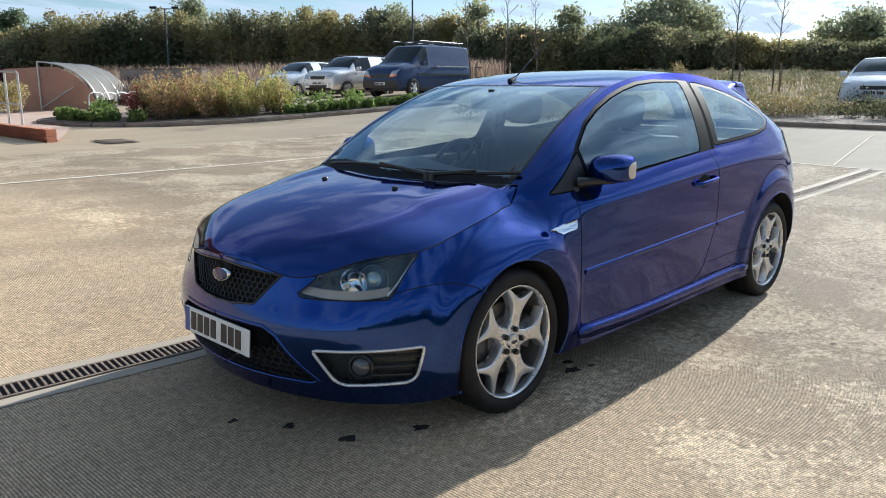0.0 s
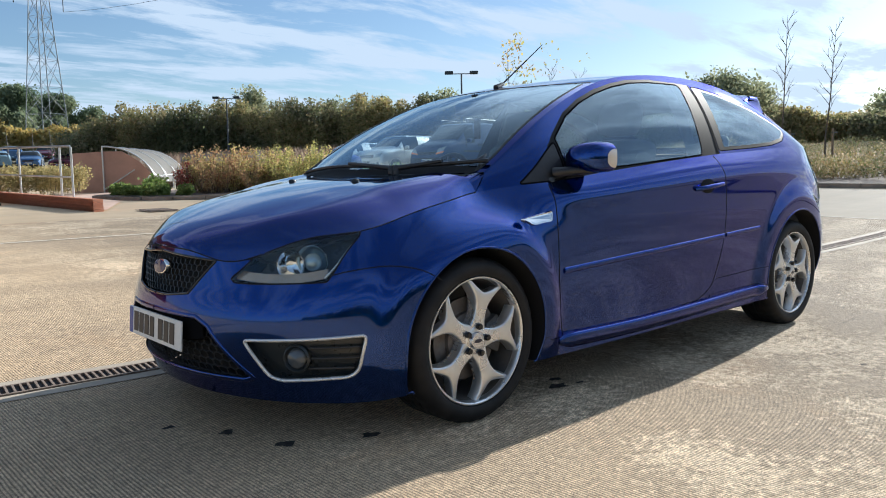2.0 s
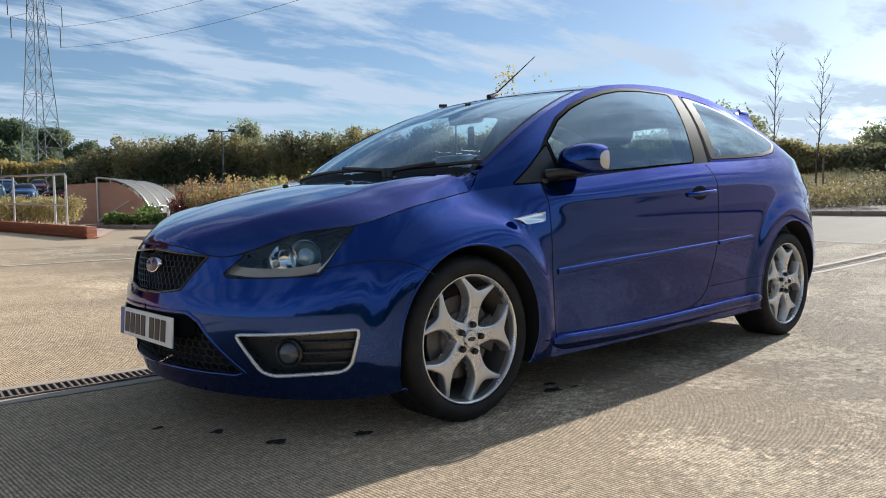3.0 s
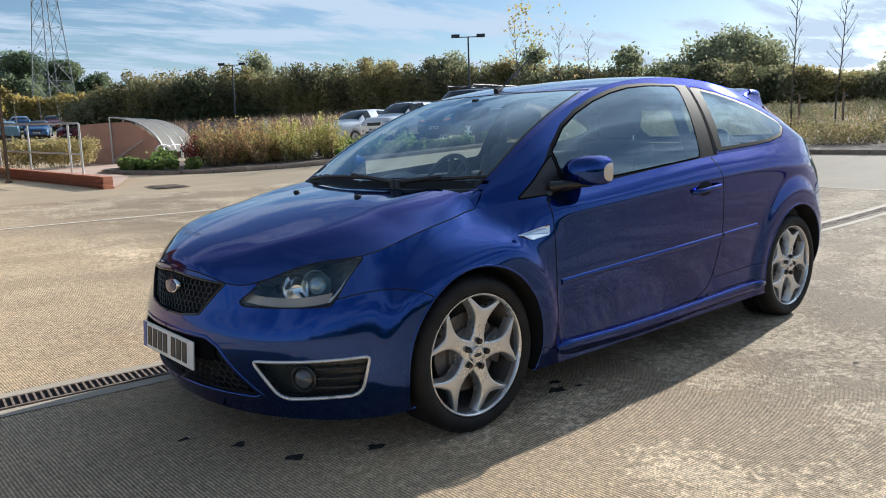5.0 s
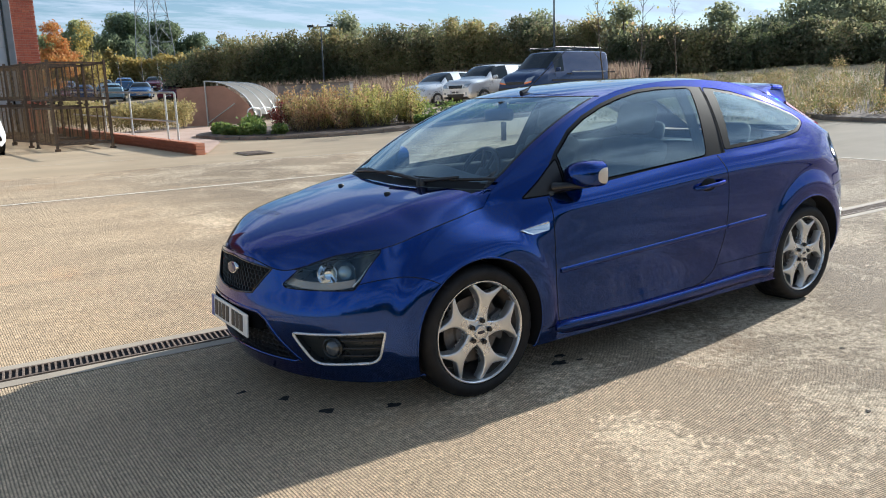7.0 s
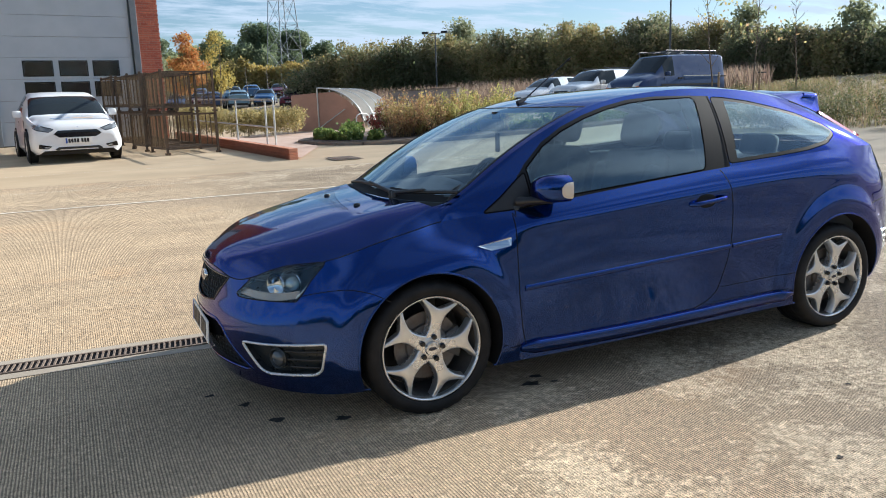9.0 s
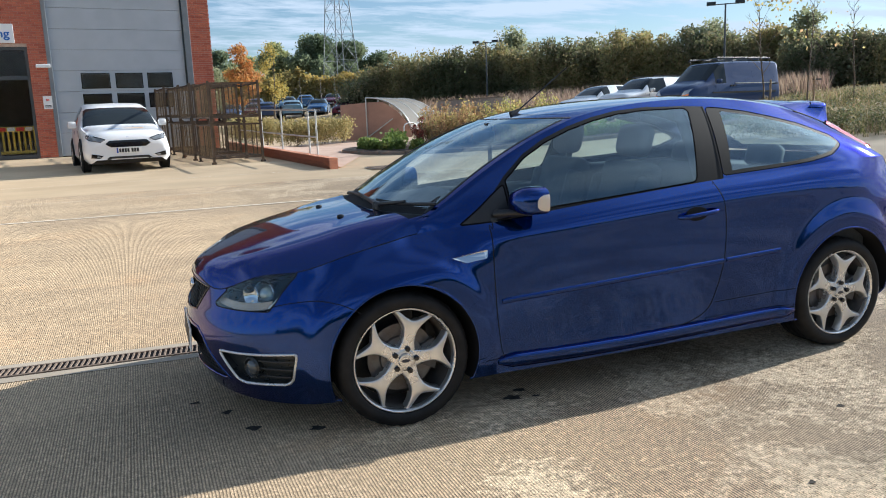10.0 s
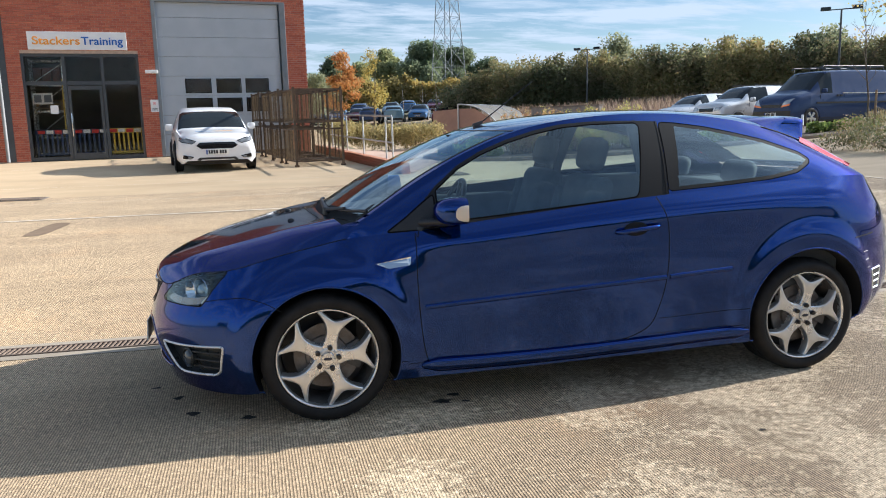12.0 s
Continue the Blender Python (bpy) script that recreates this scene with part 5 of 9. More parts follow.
for k, y in enumerate((0.0, 1.35, 2.7, 4.05)):
    bm = bmesh.new()
    tube(bm, [span(p[0], y, p[2]) for p in arc_pts(0.0)], .035, 8)
    part("roof_hoop", bm, GALV, shelter, smooth=60)
    bm = bmesh.new()
    tube(bm, [span(0, y, 0), span(0, y, 2.15)], .035, 8)
    part("shelter_post", bm, GALV, shelter, smooth=60)
for y0, y1 in ((0.0, 1.35), (1.35, 2.7), (2.7, 4.05)):
    bm = bmesh.new()
    rows_ = [[bm.verts.new(span(p[0], y, p[2] + .01)) for p in arc_pts(0.0)] for y in (y0 + .02, (y0 + y1) / 2, y1 - .02)]
    for a, b in zip(rows_, rows_[1:]):
        for i in range(17):
            bm.faces.new((a[i], a[i + 1], b[i + 1], b[i]))
    part("roof_panel", bm, POLY.m, shelter, smooth=60)
bm = bmesh.new()
tube(bm, [span(1.55, 0, 1.35), span(1.55, 4.05, 1.35)], .025, 8)
tube(bm, [span(0, 0, 2.15), span(0, 4.05, 2.15)], .030, 8)
part("roof_rail", bm, GALV, shelter, smooth=60)
bm = bmesh.new()
tube(bm, [span(.02, -.05, .12), span(1.25, -.05, 1.05)], .03, 8)
part("brace", bm, GALV, shelter, smooth=60)
bm = bmesh.new()
prism(bm, [(-1.25, 0), (-1.25, 1.84), (0, 1.92), (.75, 1.92), (1.4, 1.45), (1.85, .85), (2.05, .3), (2.05, 0)], .05, .11, m=pose(0, 0, 0, 0, 0, -41))
part("end_panel", bm, SALMON, shelter)
for k in range(4):
    bm = bmesh.new()
    x0 = 1.15 + k * .72
    y0 = -1.5 + k * .40
    tube(bm, [(x0, y0, 0), (x0, y0, .62), (x0 + .06, y0 + .02, .74), (x0 + .2, y0 + .06, .80), (x0 + .48, y0 + .14, .80), (x0 + .62, y0 + .18, .74), (x0 + .68, y0 + .20, .62), (x0 + .68, y0 + .20, 0)], .03, 8)
    hoop = part("cycle_hoop", bm, GALV, None, smooth=60)
    hoop.matrix_basis = SH
    tagged(hoop, "bent steel cycle hoop by the shelter", "cycle stand", "cycle hoops")
# low grey wall behind the shelter
gx, gy = at(22.3, 45, -2.1, -3.4)
hx, hy = at(27.5, 41, -2.1, -3.4)
gw = thing("retaining_wall", pose(gx, gy, lift(gx, gy) - .2, 0, 0, math.degrees(math.atan2(hy - gy, hx - gx))), "low grey retaining wall behind the shelter", "wall", kind="structure")
ln = math.hypot(hx - gx, hy - gy)
part("wall_face", boxes((0, ln, 0, .25, 0, 1.75)), mottled("grey_block", (.30, .27, .25), (.22, .2, .19), .9, 2, bump=.3), gw)
part("wall_coping", boxes((-.03, ln + .03, -.04, .29, 1.75, 1.82)), KERB, gw)

# ---- the blue car ----
from mathutils.bvhtree import BVHTree

# Rails of the half shell, front centre to rear centre: (along, half width, height) at the same stations.
EDGE = [(-.845, 0, .688), (-.828, .20, .683), (-.757, .425, .652), (-.60, .63, .730), (-.42, .758, .760), (-.20, .772, .815), (0, .752, .852), (.13, .728, .872), (.32, .79, .896), (.56, .838, .917),
        (.80, .846, .942), (1.1, .848, .970), (1.4, .847, .996), (1.75, .845, 1.022), (2.1, .840, 1.040), (2.45, .830, 1.062), (2.75, .806, 1.075), (2.95, .770, 1.075), (3.06, .735, 1.070), (3.11, .705, 1.065), (3.24, .50, 1.06), (3.33, 0, 1.06)]
SHOULDER = [(-.872, 0, .56), (-.855, .20, .557), (-.785, .43, .565), (-.675, .625, .585), (-.505, .78, .60), (-.25, .858, .64), (0, .858, .72), (.15, .858, .745), (.34, .868, .765), (.57, .886, .785),
            (.80, .896, .80), (1.1, .899, .82), (1.4, .899, .84), (1.75, .898, .86), (2.1, .896, .88), (2.45, .893, .88), (2.75, .880, .87), (2.97, .845, .87), (3.12, .79, .87), (3.20, .74, .87), (3.36, .52, .87), (3.43, 0, .87)]
WAIST = [(-.892, 0, .43), (-.882, .20, .43), (-.822, .43, .43), (-.715, .64, .43), (-.51, .81, .43), (-.27, .880, .48), (0, .886, .52), (.16, .886, .54), (.35, .886, .55), (.58, .888, .555),
         (.80, .891, .56), (1.1, .893, .57), (1.4, .893, .58), (1.75, .893, .59), (2.1, .893, .60), (2.45, .893, .60), (2.78, .888, .60), (3.0, .862, .60), (3.14, .815, .60), (3.24, .75, .60), (3.41, .55, .60), (3.47, 0, .60)]
SKIRT = [(-.882, 0, .30), (-.870, .20, .30), (-.800, .44, .30), (-.68, .65, .295), (-.48, .815, .29), (-.27, .878, .31), (0, .880, .33), (.16, .878, .335), (.35, .876, .34), (.58, .872, .34),
         (.80, .868, .34), (1.1, .866, .34), (1.4, .866, .34), (1.75, .868, .345), (2.1, .874, .35), (2.45, .882, .36), (2.78, .880, .38), (2.99, .856, .39), (3.13, .81, .40), (3.23, .745, .40), (3.39, .55, .40), (3.45, 0, .40)]
FOOT = [(-.825, 0, .160), (-.812, .20, .160), (-.745, .43, .158), (-.62, .64, .156), (-.43, .79, .155), (-.27, .858, .172), (0, .86, .175), (.16, .862, .178), (.35, .866, .180), (.58, .868, .180),
        (.80, .868, .180), (1.1, .868, .182), (1.4, .868, .186), (1.75, .868, .190), (2.1, .868, .195), (2.45, .866, .205), (2.78, .86, .24), (2.96, .835, .27), (3.08, .785, .28), (3.17, .72, .28), (3.31, .52, .28), (3.37, 0, .28)]
# Greenhouse: the gutter above the windows, for the stations from the foot of the pillar to the tail, and the centre line over bonnet and roof.
FIRST, LAST = 7, 19
GUTTER = [(.20, .708, .952), (.40, .700, 1.080), (.62, .672, 1.205), (.86, .640, 1.310), (1.12, .610, 1.390), (1.42, .597, 1.432), (1.76, .592, 1.446), (2.1, .596, 1.428),
          (2.40, .602, 1.380), (2.63, .612, 1.312), (2.81, .636, 1.235), (2.96, .676, 1.150), (3.08, .697, 1.085)]
CENTRE_FRONT = [(-.845, .688), (-.818, .724), (-.74, .770), (-.62, .813), (-.45, .862), (-.25, .905), (-.08, .931), (.035, .946)]
CENTRE_TOP = [(.035, .946), (.22, 1.062), (.46, 1.193), (.71, 1.303), (1.0, 1.400), (1.38, 1.452), (1.75, 1.472), (2.13, 1.464), (2.50, 1.432), (2.78, 1.385), (2.98, 1.28), (3.17, 1.16), (3.33, 1.06)]
HUB_F, HUB_R, HUB_Z, ARCH = 0.0, 2.64, 0.315, 0.358


def dense_columns(cell):
    """Stations spread evenly along the shell, as places between the control stations."""
    P = np.array(WAIST)
    t = np.linspace(0, len(P) - 1, 3000)
    q = hermite(np.arange(len(P)), P, t)
    d = np.concatenate([[0], np.cumsum(np.linalg.norm(np.diff(q, axis=0), axis=1))])
    marks = [0]
    # the corner stations stay on whole columns
    for a, b in ((0, FIRST), (FIRST, LAST), (LAST, len(P) - 1)):
        da, db = np.interp([a, b], t, d)
        n = int(math.ceil((db - da) / cell))
        marks += [float(np.interp(da + (db - da) * k / n, d, t)) for k in range(1, n + 1)]
    return np.array(marks)


CELL = 0.0115


def fair(Q, reach, ends="hold"):
    """Evens out bumps shorter than reach along the first axis; the ends are held, or mirrored across the car's middle plane."""
    Q = np.asarray(Q, float)
    n = len(Q)
    k = min(n - 1, int(3 * reach / CELL))
    flip = np.array([1.0, -1.0, 1.0]) if Q.shape[-1] == 3 else np.array([1.0, 1.0])
    lo, hi = Q[1:k + 1][::-1], Q[-k - 1:-1][::-1]
    if ends == "mirror":
        lo, hi = lo * flip, hi * flip
    else:
        lo, hi = 2 * Q[:1] - lo, 2 * Q[-1:] - hi
    W = np.concatenate([lo, Q, hi])
    m = len(W)
    D = np.diff(np.eye(m), n=3, axis=0)
    A = np.eye(m) + (reach / CELL / math.tau) ** 6 * D.T @ D
    out = np.linalg.solve(A, W.reshape(m, -1)).reshape(W.shape)[k:k + n]
    if ends == "hold":
        out[0], out[-1] = Q[0], Q[-1]
    return out


COLS = dense_columns(CELL)
I_FIRST = int(np.argmin(abs(COLS - FIRST)))
I_LAST = int(np.argmin(abs(COLS - LAST)))


def flare(P):
    """Swells the wings round the wheels, with a crisp outer edge."""
    out = P.copy()
    for hx, hz, r0 in ((HUB_F, HUB_Z, 0.0), (HUB_R, HUB_Z + 0.02, 0.01)):
        r = np.hypot(P[..., 0] - hx, (P[..., 2] - hz) * 0.96)
        k = np.clip((0.490 + r0 - r) / 0.068, 0, 1)
        k = k * k * (3 - 2 * k)
        lower = np.clip((P[..., 2] - 0.16) / 0.12, 0, 1)
        out[..., 1] += 0.021 * k * lower * (P[..., 1] > 0.5)
    return out


def lower_shell():
    n = np.arange(len(EDGE))
    rails = [fair(hermite(n, np.array(r), COLS), reach, "mirror") for r, reach in ((EDGE, .22), (SHOULDER, .55), (WAIST, .55), (SKIRT, .55), (FOOT, .45))]
    # a crease under the windows, where the flank turns up and in
    e, s = rails[0], rails[1]
    crease = e * 0.42 + s * 0.58
    k = np.clip((COLS - 7.5) / 1.5, 0, 1) * np.clip((17.5 - COLS) / 1.5, 0, 1)
    crease[:, 1] += 0.020 * k
    rails.insert(1, crease)
    knots = np.array([0, 0.175, 0.30, 0.62, 0.84, 1.0])
    net = np.stack(rails)
    G = hermite(knots, net, np.linspace(0, 1, 66)).transpose(1, 0, 2)
    return flare(G)


def side_shell(lower):
    t = COLS[I_FIRST:I_LAST + 1]
    top = fair(hermite(np.arange(FIRST, LAST + 1), np.array(GUTTER), t), .5)
    bot = lower[I_FIRST:I_LAST + 1, 0]
    rows = []
    for f in np.linspace(0, 1, 40):
        p = bot * (1 - f) + top * f
        h = np.minimum(1.0, (top[:, 2] - bot[:, 2]) / 0.35)
        p[:, 1] += 0.028 * h * 4 * f * (1 - f) * (0.75 + 0.5 * f)
        rows.append(p)
    return np.stack(rows, 1)


def top_shell(side):
    t = COLS[I_FIRST:I_LAST + 1]
    c = fair(hermite(np.arange(FIRST, LAST + 1), np.array(CENTRE_TOP), t), .5)
    edge = side[:, -1]
    rows = []
    for f in np.linspace(1, 0, 56):
        p = np.empty_like(edge)
        p[:, 1] = edge[:, 1] * f
        p[:, 0] = c[:, 0] + (edge[:, 0] - c[:, 0]) * f ** 2.1
        p[:, 2] = c[:, 1] + (edge[:, 2] - c[:, 1]) * (0.55 * f ** 2 + 0.45 * f ** 5)
        rows.append(p)
    return np.stack(rows, 1)


def bonnet_shell(lower):
    t = COLS[:I_FIRST + 1]
    c = fair(hermite(np.arange(FIRST + 1), np.array(CENTRE_FRONT), t), .4)
    edge = lower[:I_FIRST + 1, 0]
    rows = []
    for f in np.linspace(1, 0, 62):
        p = np.empty_like(edge)
        p[:, 1] = edge[:, 1] * f
        p[:, 0] = c[:, 0] + (edge[:, 0] - c[:, 0]) * f ** 2.0
        late = np.clip((t - 4.8) / 2.2, 0, 1) ** 1.5
        p[:, 2] = c[:, 1] + (edge[:, 2] - c[:, 1]) * ((0.30 - 0.22 * late) * f ** 2 + (0.70 + 0.22 * late) * f ** (4.2 + 22 * late))
        # the raised flanks of the bonnet
        p[:, 2] += 0.010 * np.exp(-((f - 0.72) / 0.12) ** 2) * np.clip((t - 1.2) / 2, 0, 1)
        rows.append(p)
    return np.stack(rows, 1)


class Shell:
    """A grid of points (half width positive) that is cut along curves and split into panels."""

    def __init__(self, grid, even=14):
        self.P = np.array(grid, float)
        n, m = self.P.shape[:2]
        self.taken = np.zeros((n - 1, m - 1), bool)
        self.fixed = np.zeros((n, m), bool)
        self.normals(even)
        self.tree()

    def normals(self, even=0):
        dx = np.gradient(self.P, axis=0)
        dy = np.gradient(self.P, axis=1)
        N = np.cross(dx, dy)
        ln = np.linalg.norm(N, axis=2, keepdims=True)
        bad = ln[..., 0] < 1e-9
        N = N / np.maximum(ln, 1e-9)
        # points outward: away from the car's middle
        mid = self.P - np.array([1.3, 0, 0.55])
        if np.sum(N * mid) < 0:
            N = -N
        for i, j in zip(*np.nonzero(bad)):
            k = min(i + 3, N.shape[0] - 1) if i < N.shape[0] // 2 else i - 3
            N[i, j] = N[k, j]
        # evens out small ripples in the reflections
        for _ in range(even):
            E = np.pad(N, ((1, 1), (1, 1), (0, 0)), "edge")
            N = (E[:-2, 1:-1] + E[2:, 1:-1] + E[1:-1, :-2] + E[1:-1, 2:] + 2 * N) / 6
            N /= np.maximum(np.linalg.norm(N, axis=2, keepdims=True), 1e-9)
        self.N = N

    def tree(self):
        n, m = self.P.shape[:2]
        vs = [tuple(p) for p in self.P.reshape(-1, 3)]
        fs = [(i * m + j, i * m + j + 1, (i + 1) * m + j + 1, (i + 1) * m + j) for i in range(n - 1) for j in range(m - 1)]
        self.bvh = BVHTree.FromPolygons(vs, fs)

    def drop(self, pts, view):
        """Lays a flat curve on the shell: view 'side' (x, z), 'front' (w, z), 'corner' (x + w, z), 'top' (x, w)."""
        out = []
        for a, b in pts:
            if view == "side":
                o, d = (a, 3, b), (0, -1, 0)
            elif view == "front":
                o, d = (-3, a, b), (1, 0, 0)
            elif view == "corner":
                o, d = (a / 2 - 2, a / 2 + 2, b), (0.70711, -0.70711, 0)
            else:
                o, d = (a, b, 3), (0, 0, -1)
            hit = self.bvh.ray_cast(Vector(o), Vector(d))
            if hit[0] is None:
                hit = self.bvh.find_nearest(Vector((a, 0.9, b) if view == "side" else (-0.9, a, b) if view == "front" else (a / 2 - .5, a / 2 + .5, b) if view == "corner" else (a, b, 1.2)))
            out.append(hit[0])
        return out

    def snap(self, curve, reach=0.62):
        """Pulls the grid's near points onto a curve, so that a cut there is clean."""
        C = np.array([tuple(p) for p in curve])
        for a, b in zip(C, C[1:]):
            lo, hi = np.minimum(a, b) - CELL, np.maximum(a, b) + CELL
            m = np.all((self.P > lo) & (self.P < hi), axis=2) & ~self.fixed
            idx = np.argwhere(m)
            ab = b - a
            L = float(ab @ ab)
            if L < 1e-12:
                continue
            for i, j in idx:
                p = self.P[i, j]
                u = min(1.0, max(0.0, float((p - a) @ ab) / L))
                q = a + ab * u
                near = min(np.linalg.norm(self.P[min(i + 1, self.P.shape[0] - 1), j] - self.P[max(i - 1, 0), j]) / 2 + 1e-6,
                           np.linalg.norm(self.P[i, min(j + 1, self.P.shape[1] - 1)] - self.P[i, max(j - 1, 0)]) / 2 + 1e-6)
                if np.linalg.norm(p - q) < reach * max(near, 0.004):
                    self.P[i, j] = q
                    self.fixed[i, j] = True

    def centres(self):
        P = self.P
        return (P[:-1, :-1] + P[1:, :-1] + P[1:, 1:] + P[:-1, 1:]) / 4

    def inside(self, poly, view):
        c = self.centres()
        a, b = {"side": (c[..., 0], c[..., 2]), "front": (c[..., 1], c[..., 2]), "corner": (c[..., 0] + c[..., 1], c[..., 2]), "top": (c[..., 0], c[..., 1])}[view]
        res = np.zeros(a.shape, bool)
        for (x0, y0), (x1, y1) in zip(poly, list(poly[1:]) + [poly[0]]):
            if y0 == y1:
                continue
            cr = ((y0 > b) != (y1 > b)) & (a < (x1 - x0) * (b - y0) / (y1 - y0) + x0)
            res ^= cr
        return res

    def take(self, mask):
        got = mask & ~self.taken
        self.taken |= got
        return got

    def panel(self, name, mask, material, parent, label="", sides=(-1, 1), push=0.0):
        """Makes the cells of the mask into one mesh for each side of the car (or one for both, where sides is 0)."""
        made = []
        n, m = self.P.shape[:2]
        cells = np.argwhere(mask)
        if not len(cells):
            return made
        used = {}
        quads = []
        for i, j in cells:
            q = []
            for a, b in ((i, j), (i, j + 1), (i + 1, j + 1), (i + 1, j)):
                q.append(used.setdefault((a, b), len(used)))
            quads.append(q)
        vi = np.array(list(used))
        pts = self.P[vi[:, 0], vi[:, 1]] + push * self.N[vi[:, 0], vi[:, 1]]
        nor = self.N[vi[:, 0], vi[:, 1]]
        groups = [(-1, 1)] if sides == 0 else [(s,) for s in sides]
        for g in groups:
            V, F, NN = [], [], []
            for s in g:
                k = len(V)
                V += [(p[0], s * p[1], p[2]) for p in pts]
                NN += [(v[0], s * v[1], v[2]) for v in nor]
                F += [tuple(k + a for a in (q if s < 0 else q[::-1])) for q in quads]
            # turn faces to the side of the normals
            f0 = F[len(F) // 2 if len(g) == 1 else len(F) // 4]
            a, b, c = (Vector(V[x]) for x in f0[:3])
            if (b - a).cross(c - a).dot(Vector(NN[f0[0]])) < 0:
                F = [f[::-1] for f in F]
            me = bpy.data.meshes.new(name)
            me.from_pydata(V, [], F)
            for poly in me.polygons:
                poly.use_smooth = True
            me.normals_split_custom_set_from_vertices(NN)
            made.append(mesh_part(name, me, material, parent, label))
        return made

    def bead(self, name, curve, width, height, material, parent, label="", sides=(-1, 1), closed=False, flat=False, even=0, taper=0, form=None):
        """A strip that follows a curve on the shell: half round, or flat; taper: points over which its ends run out."""
        made = []
        pts = [Vector(p) for p in curve]
        if even:
            pts = [sum((pts[(k + e) % len(pts)] for e in range(-even, even + 1)), Vector()) / (2 * even + 1) for k in range(len(pts))]
        nn = []
        for p in pts:
            loc, no, idx, dist = self.bvh.find_nearest(p)
            i, j = divmod(idx, self.P.shape[1] - 1)
            nn.append(Vector(self.N[i, j]))
        nn = [sum((nn[(k + e) % len(nn)] if closed else nn[min(len(nn) - 1, max(0, k + e))] for e in range(-4 - 3 * even, 5 + 3 * even)), Vector()).normalized() for k in range(len(nn))]
        prof = form if form else [(-1, -0.4), (-1, 1), (1, 1), (1, -0.4)] if flat else [(-1, -0.5), (-0.9, 0.35), (-0.5, 0.85), (0, 1), (0.5, 0.85), (0.9, 0.35), (1, -0.5)]
        for s in sides:
            bm = bmesh.new()
            rings = []
            for k, p in enumerate(pts):
                a = pts[k - 1] if k or closed else p
                b = pts[(k + 1) % len(pts)] if k < len(pts) - 1 or closed else p
                d = (b - a).normalized()
                u = d.cross(nn[k]).normalized()
                size = min(1.0, (1 + min(k, len(pts) - 1 - k)) / taper) ** .6 if taper else 1.0
                ring = []
                for e, h in prof:
                    q = p + u * (e * width / 2 * size) + nn[k] * (h * height * size)
                    ring.append(bm.verts.new((q.x, s * q.y, q.z)))
                rings.append(ring)
            prs = list(zip(rings, rings[1:])) + ([(rings[-1], rings[0])] if closed else [])
            for a, b in prs:
                for x in range(len(prof) - 1):
                    bm.faces.new((a[x], a[x + 1], b[x + 1], b[x]))
            if not closed:
                bm.faces.new(rings[0])
                bm.faces.new(rings[-1][::-1])
            bmesh.ops.recalc_face_normals(bm, faces=bm.faces[:])
            made.append(part(name, bm, material, parent, label, smooth=50))
        return made


def poly_of(points, step=0.012, round_=0.0):
    """An outline with straight runs, filled in finely; its corners may be rounded."""
    pts = [Vector(p) for p in points]
    if round_:
        soft = []
        n = len(pts)
        for k in range(n):
            a, b, c = pts[k - 1], pts[k], pts[(k + 1) % n]
            ra = min(round_, (a - b).length * 0.45)
            rc = min(round_, (c - b).length * 0.45)
            p, q = b + (a - b).normalized() * ra, b + (c - b).normalized() * rc
            for u in (0, 0.2, 0.4, 0.6, 0.8, 1.0):
                soft.append(p * (1 - u) ** 2 + b * 2 * u * (1 - u) + q * u * u)
        pts = soft
    out = []
    for a, b in zip(pts, pts[1:] + pts[:1]):
        k = max(1, int((b - a).length / step))
        out += [tuple(a + (b - a) * (x / k)) for x in range(k)]
    return out


def closed(curve):
    return list(curve) + [curve[0]]


CAR = thing("blue_hatchback_car", pose(0, 0, 0), "metallic blue three-door hatchback car parked on ribbed concrete", "car")
L = Shell(lower_shell(), 10)
S = Shell(side_shell(L.P))
T = Shell(top_shell(S.P))
B = Shell(bonnet_shell(L.P))

# outlines on the flank (along, height)
ARCH_F = [(HUB_F + ARCH * math.cos(a), HUB_Z + ARCH * math.sin(a)) for a in np.linspace(-0.5, math.pi + 0.5, 90)]
ARCH_R = [(HUB_R + (ARCH + .014) * math.cos(a), HUB_Z + .012 + (ARCH + .014) * math.sin(a)) for a in np.linspace(-0.5, math.pi + 0.5, 90)]
DOOR = [tuple(p) for p in spline([(.452, 1.2), (.452, .90), (.449, .66), (.462, .44), (.482, .30), (.495, .262)], 60)] + [tuple(p) for p in spline([(.53, .250), (1.0, .252), (1.45, .268), (1.60, .290), (1.70, .345), (1.745, .45), (1.775, .60), (1.780, .76), (1.772, .88), (1.745, .97), (1.72, 1.03)], 120)] + [(1.72, 1.2)]
SILL_LINE = [tuple(p) for p in spline([(.30, .268), (.50, .262), (1.0, .252), (1.45, .268), (1.75, .288), (2.05, .296), (2.3, .290)], 110)]
SILL_SEAM = [tuple(p) for p in spline([(1.745, .372), (2.0, .380), (2.30, .392)], 40)]
# outlines round the nose (along + half width, height), and on the front (half width, height)
HEADLAMP = poly_of([(-.20, .70), (-.245, .655), (-.30, .622), (-.352, .594), (-.33, .580), (-.24, .579), (-.05, .583), (.155, .588), (.19, .622), (.225, .667), (.27, .712), (.305, .742), (.29, .85), (-.20, .85)], 0.008, 0.012)
FOG = poly_of([(-.272, .388), (.345, .405), (.30, .280), (.255, .258), (-.09, .243), (-.15, .258)], 0.008, 0.02)
GRILLE = poly_of([(-.01, .674), (.345, .652), (.232, .530), (.10, .514), (-.01, .512)], 0.008, 0.0)
INTAKE = poly_of([(-.01, .455), (.30, .452), (.36, .425), (.512, .246), (.47, .232), (-.01, .228)], 0.008, 0.0)
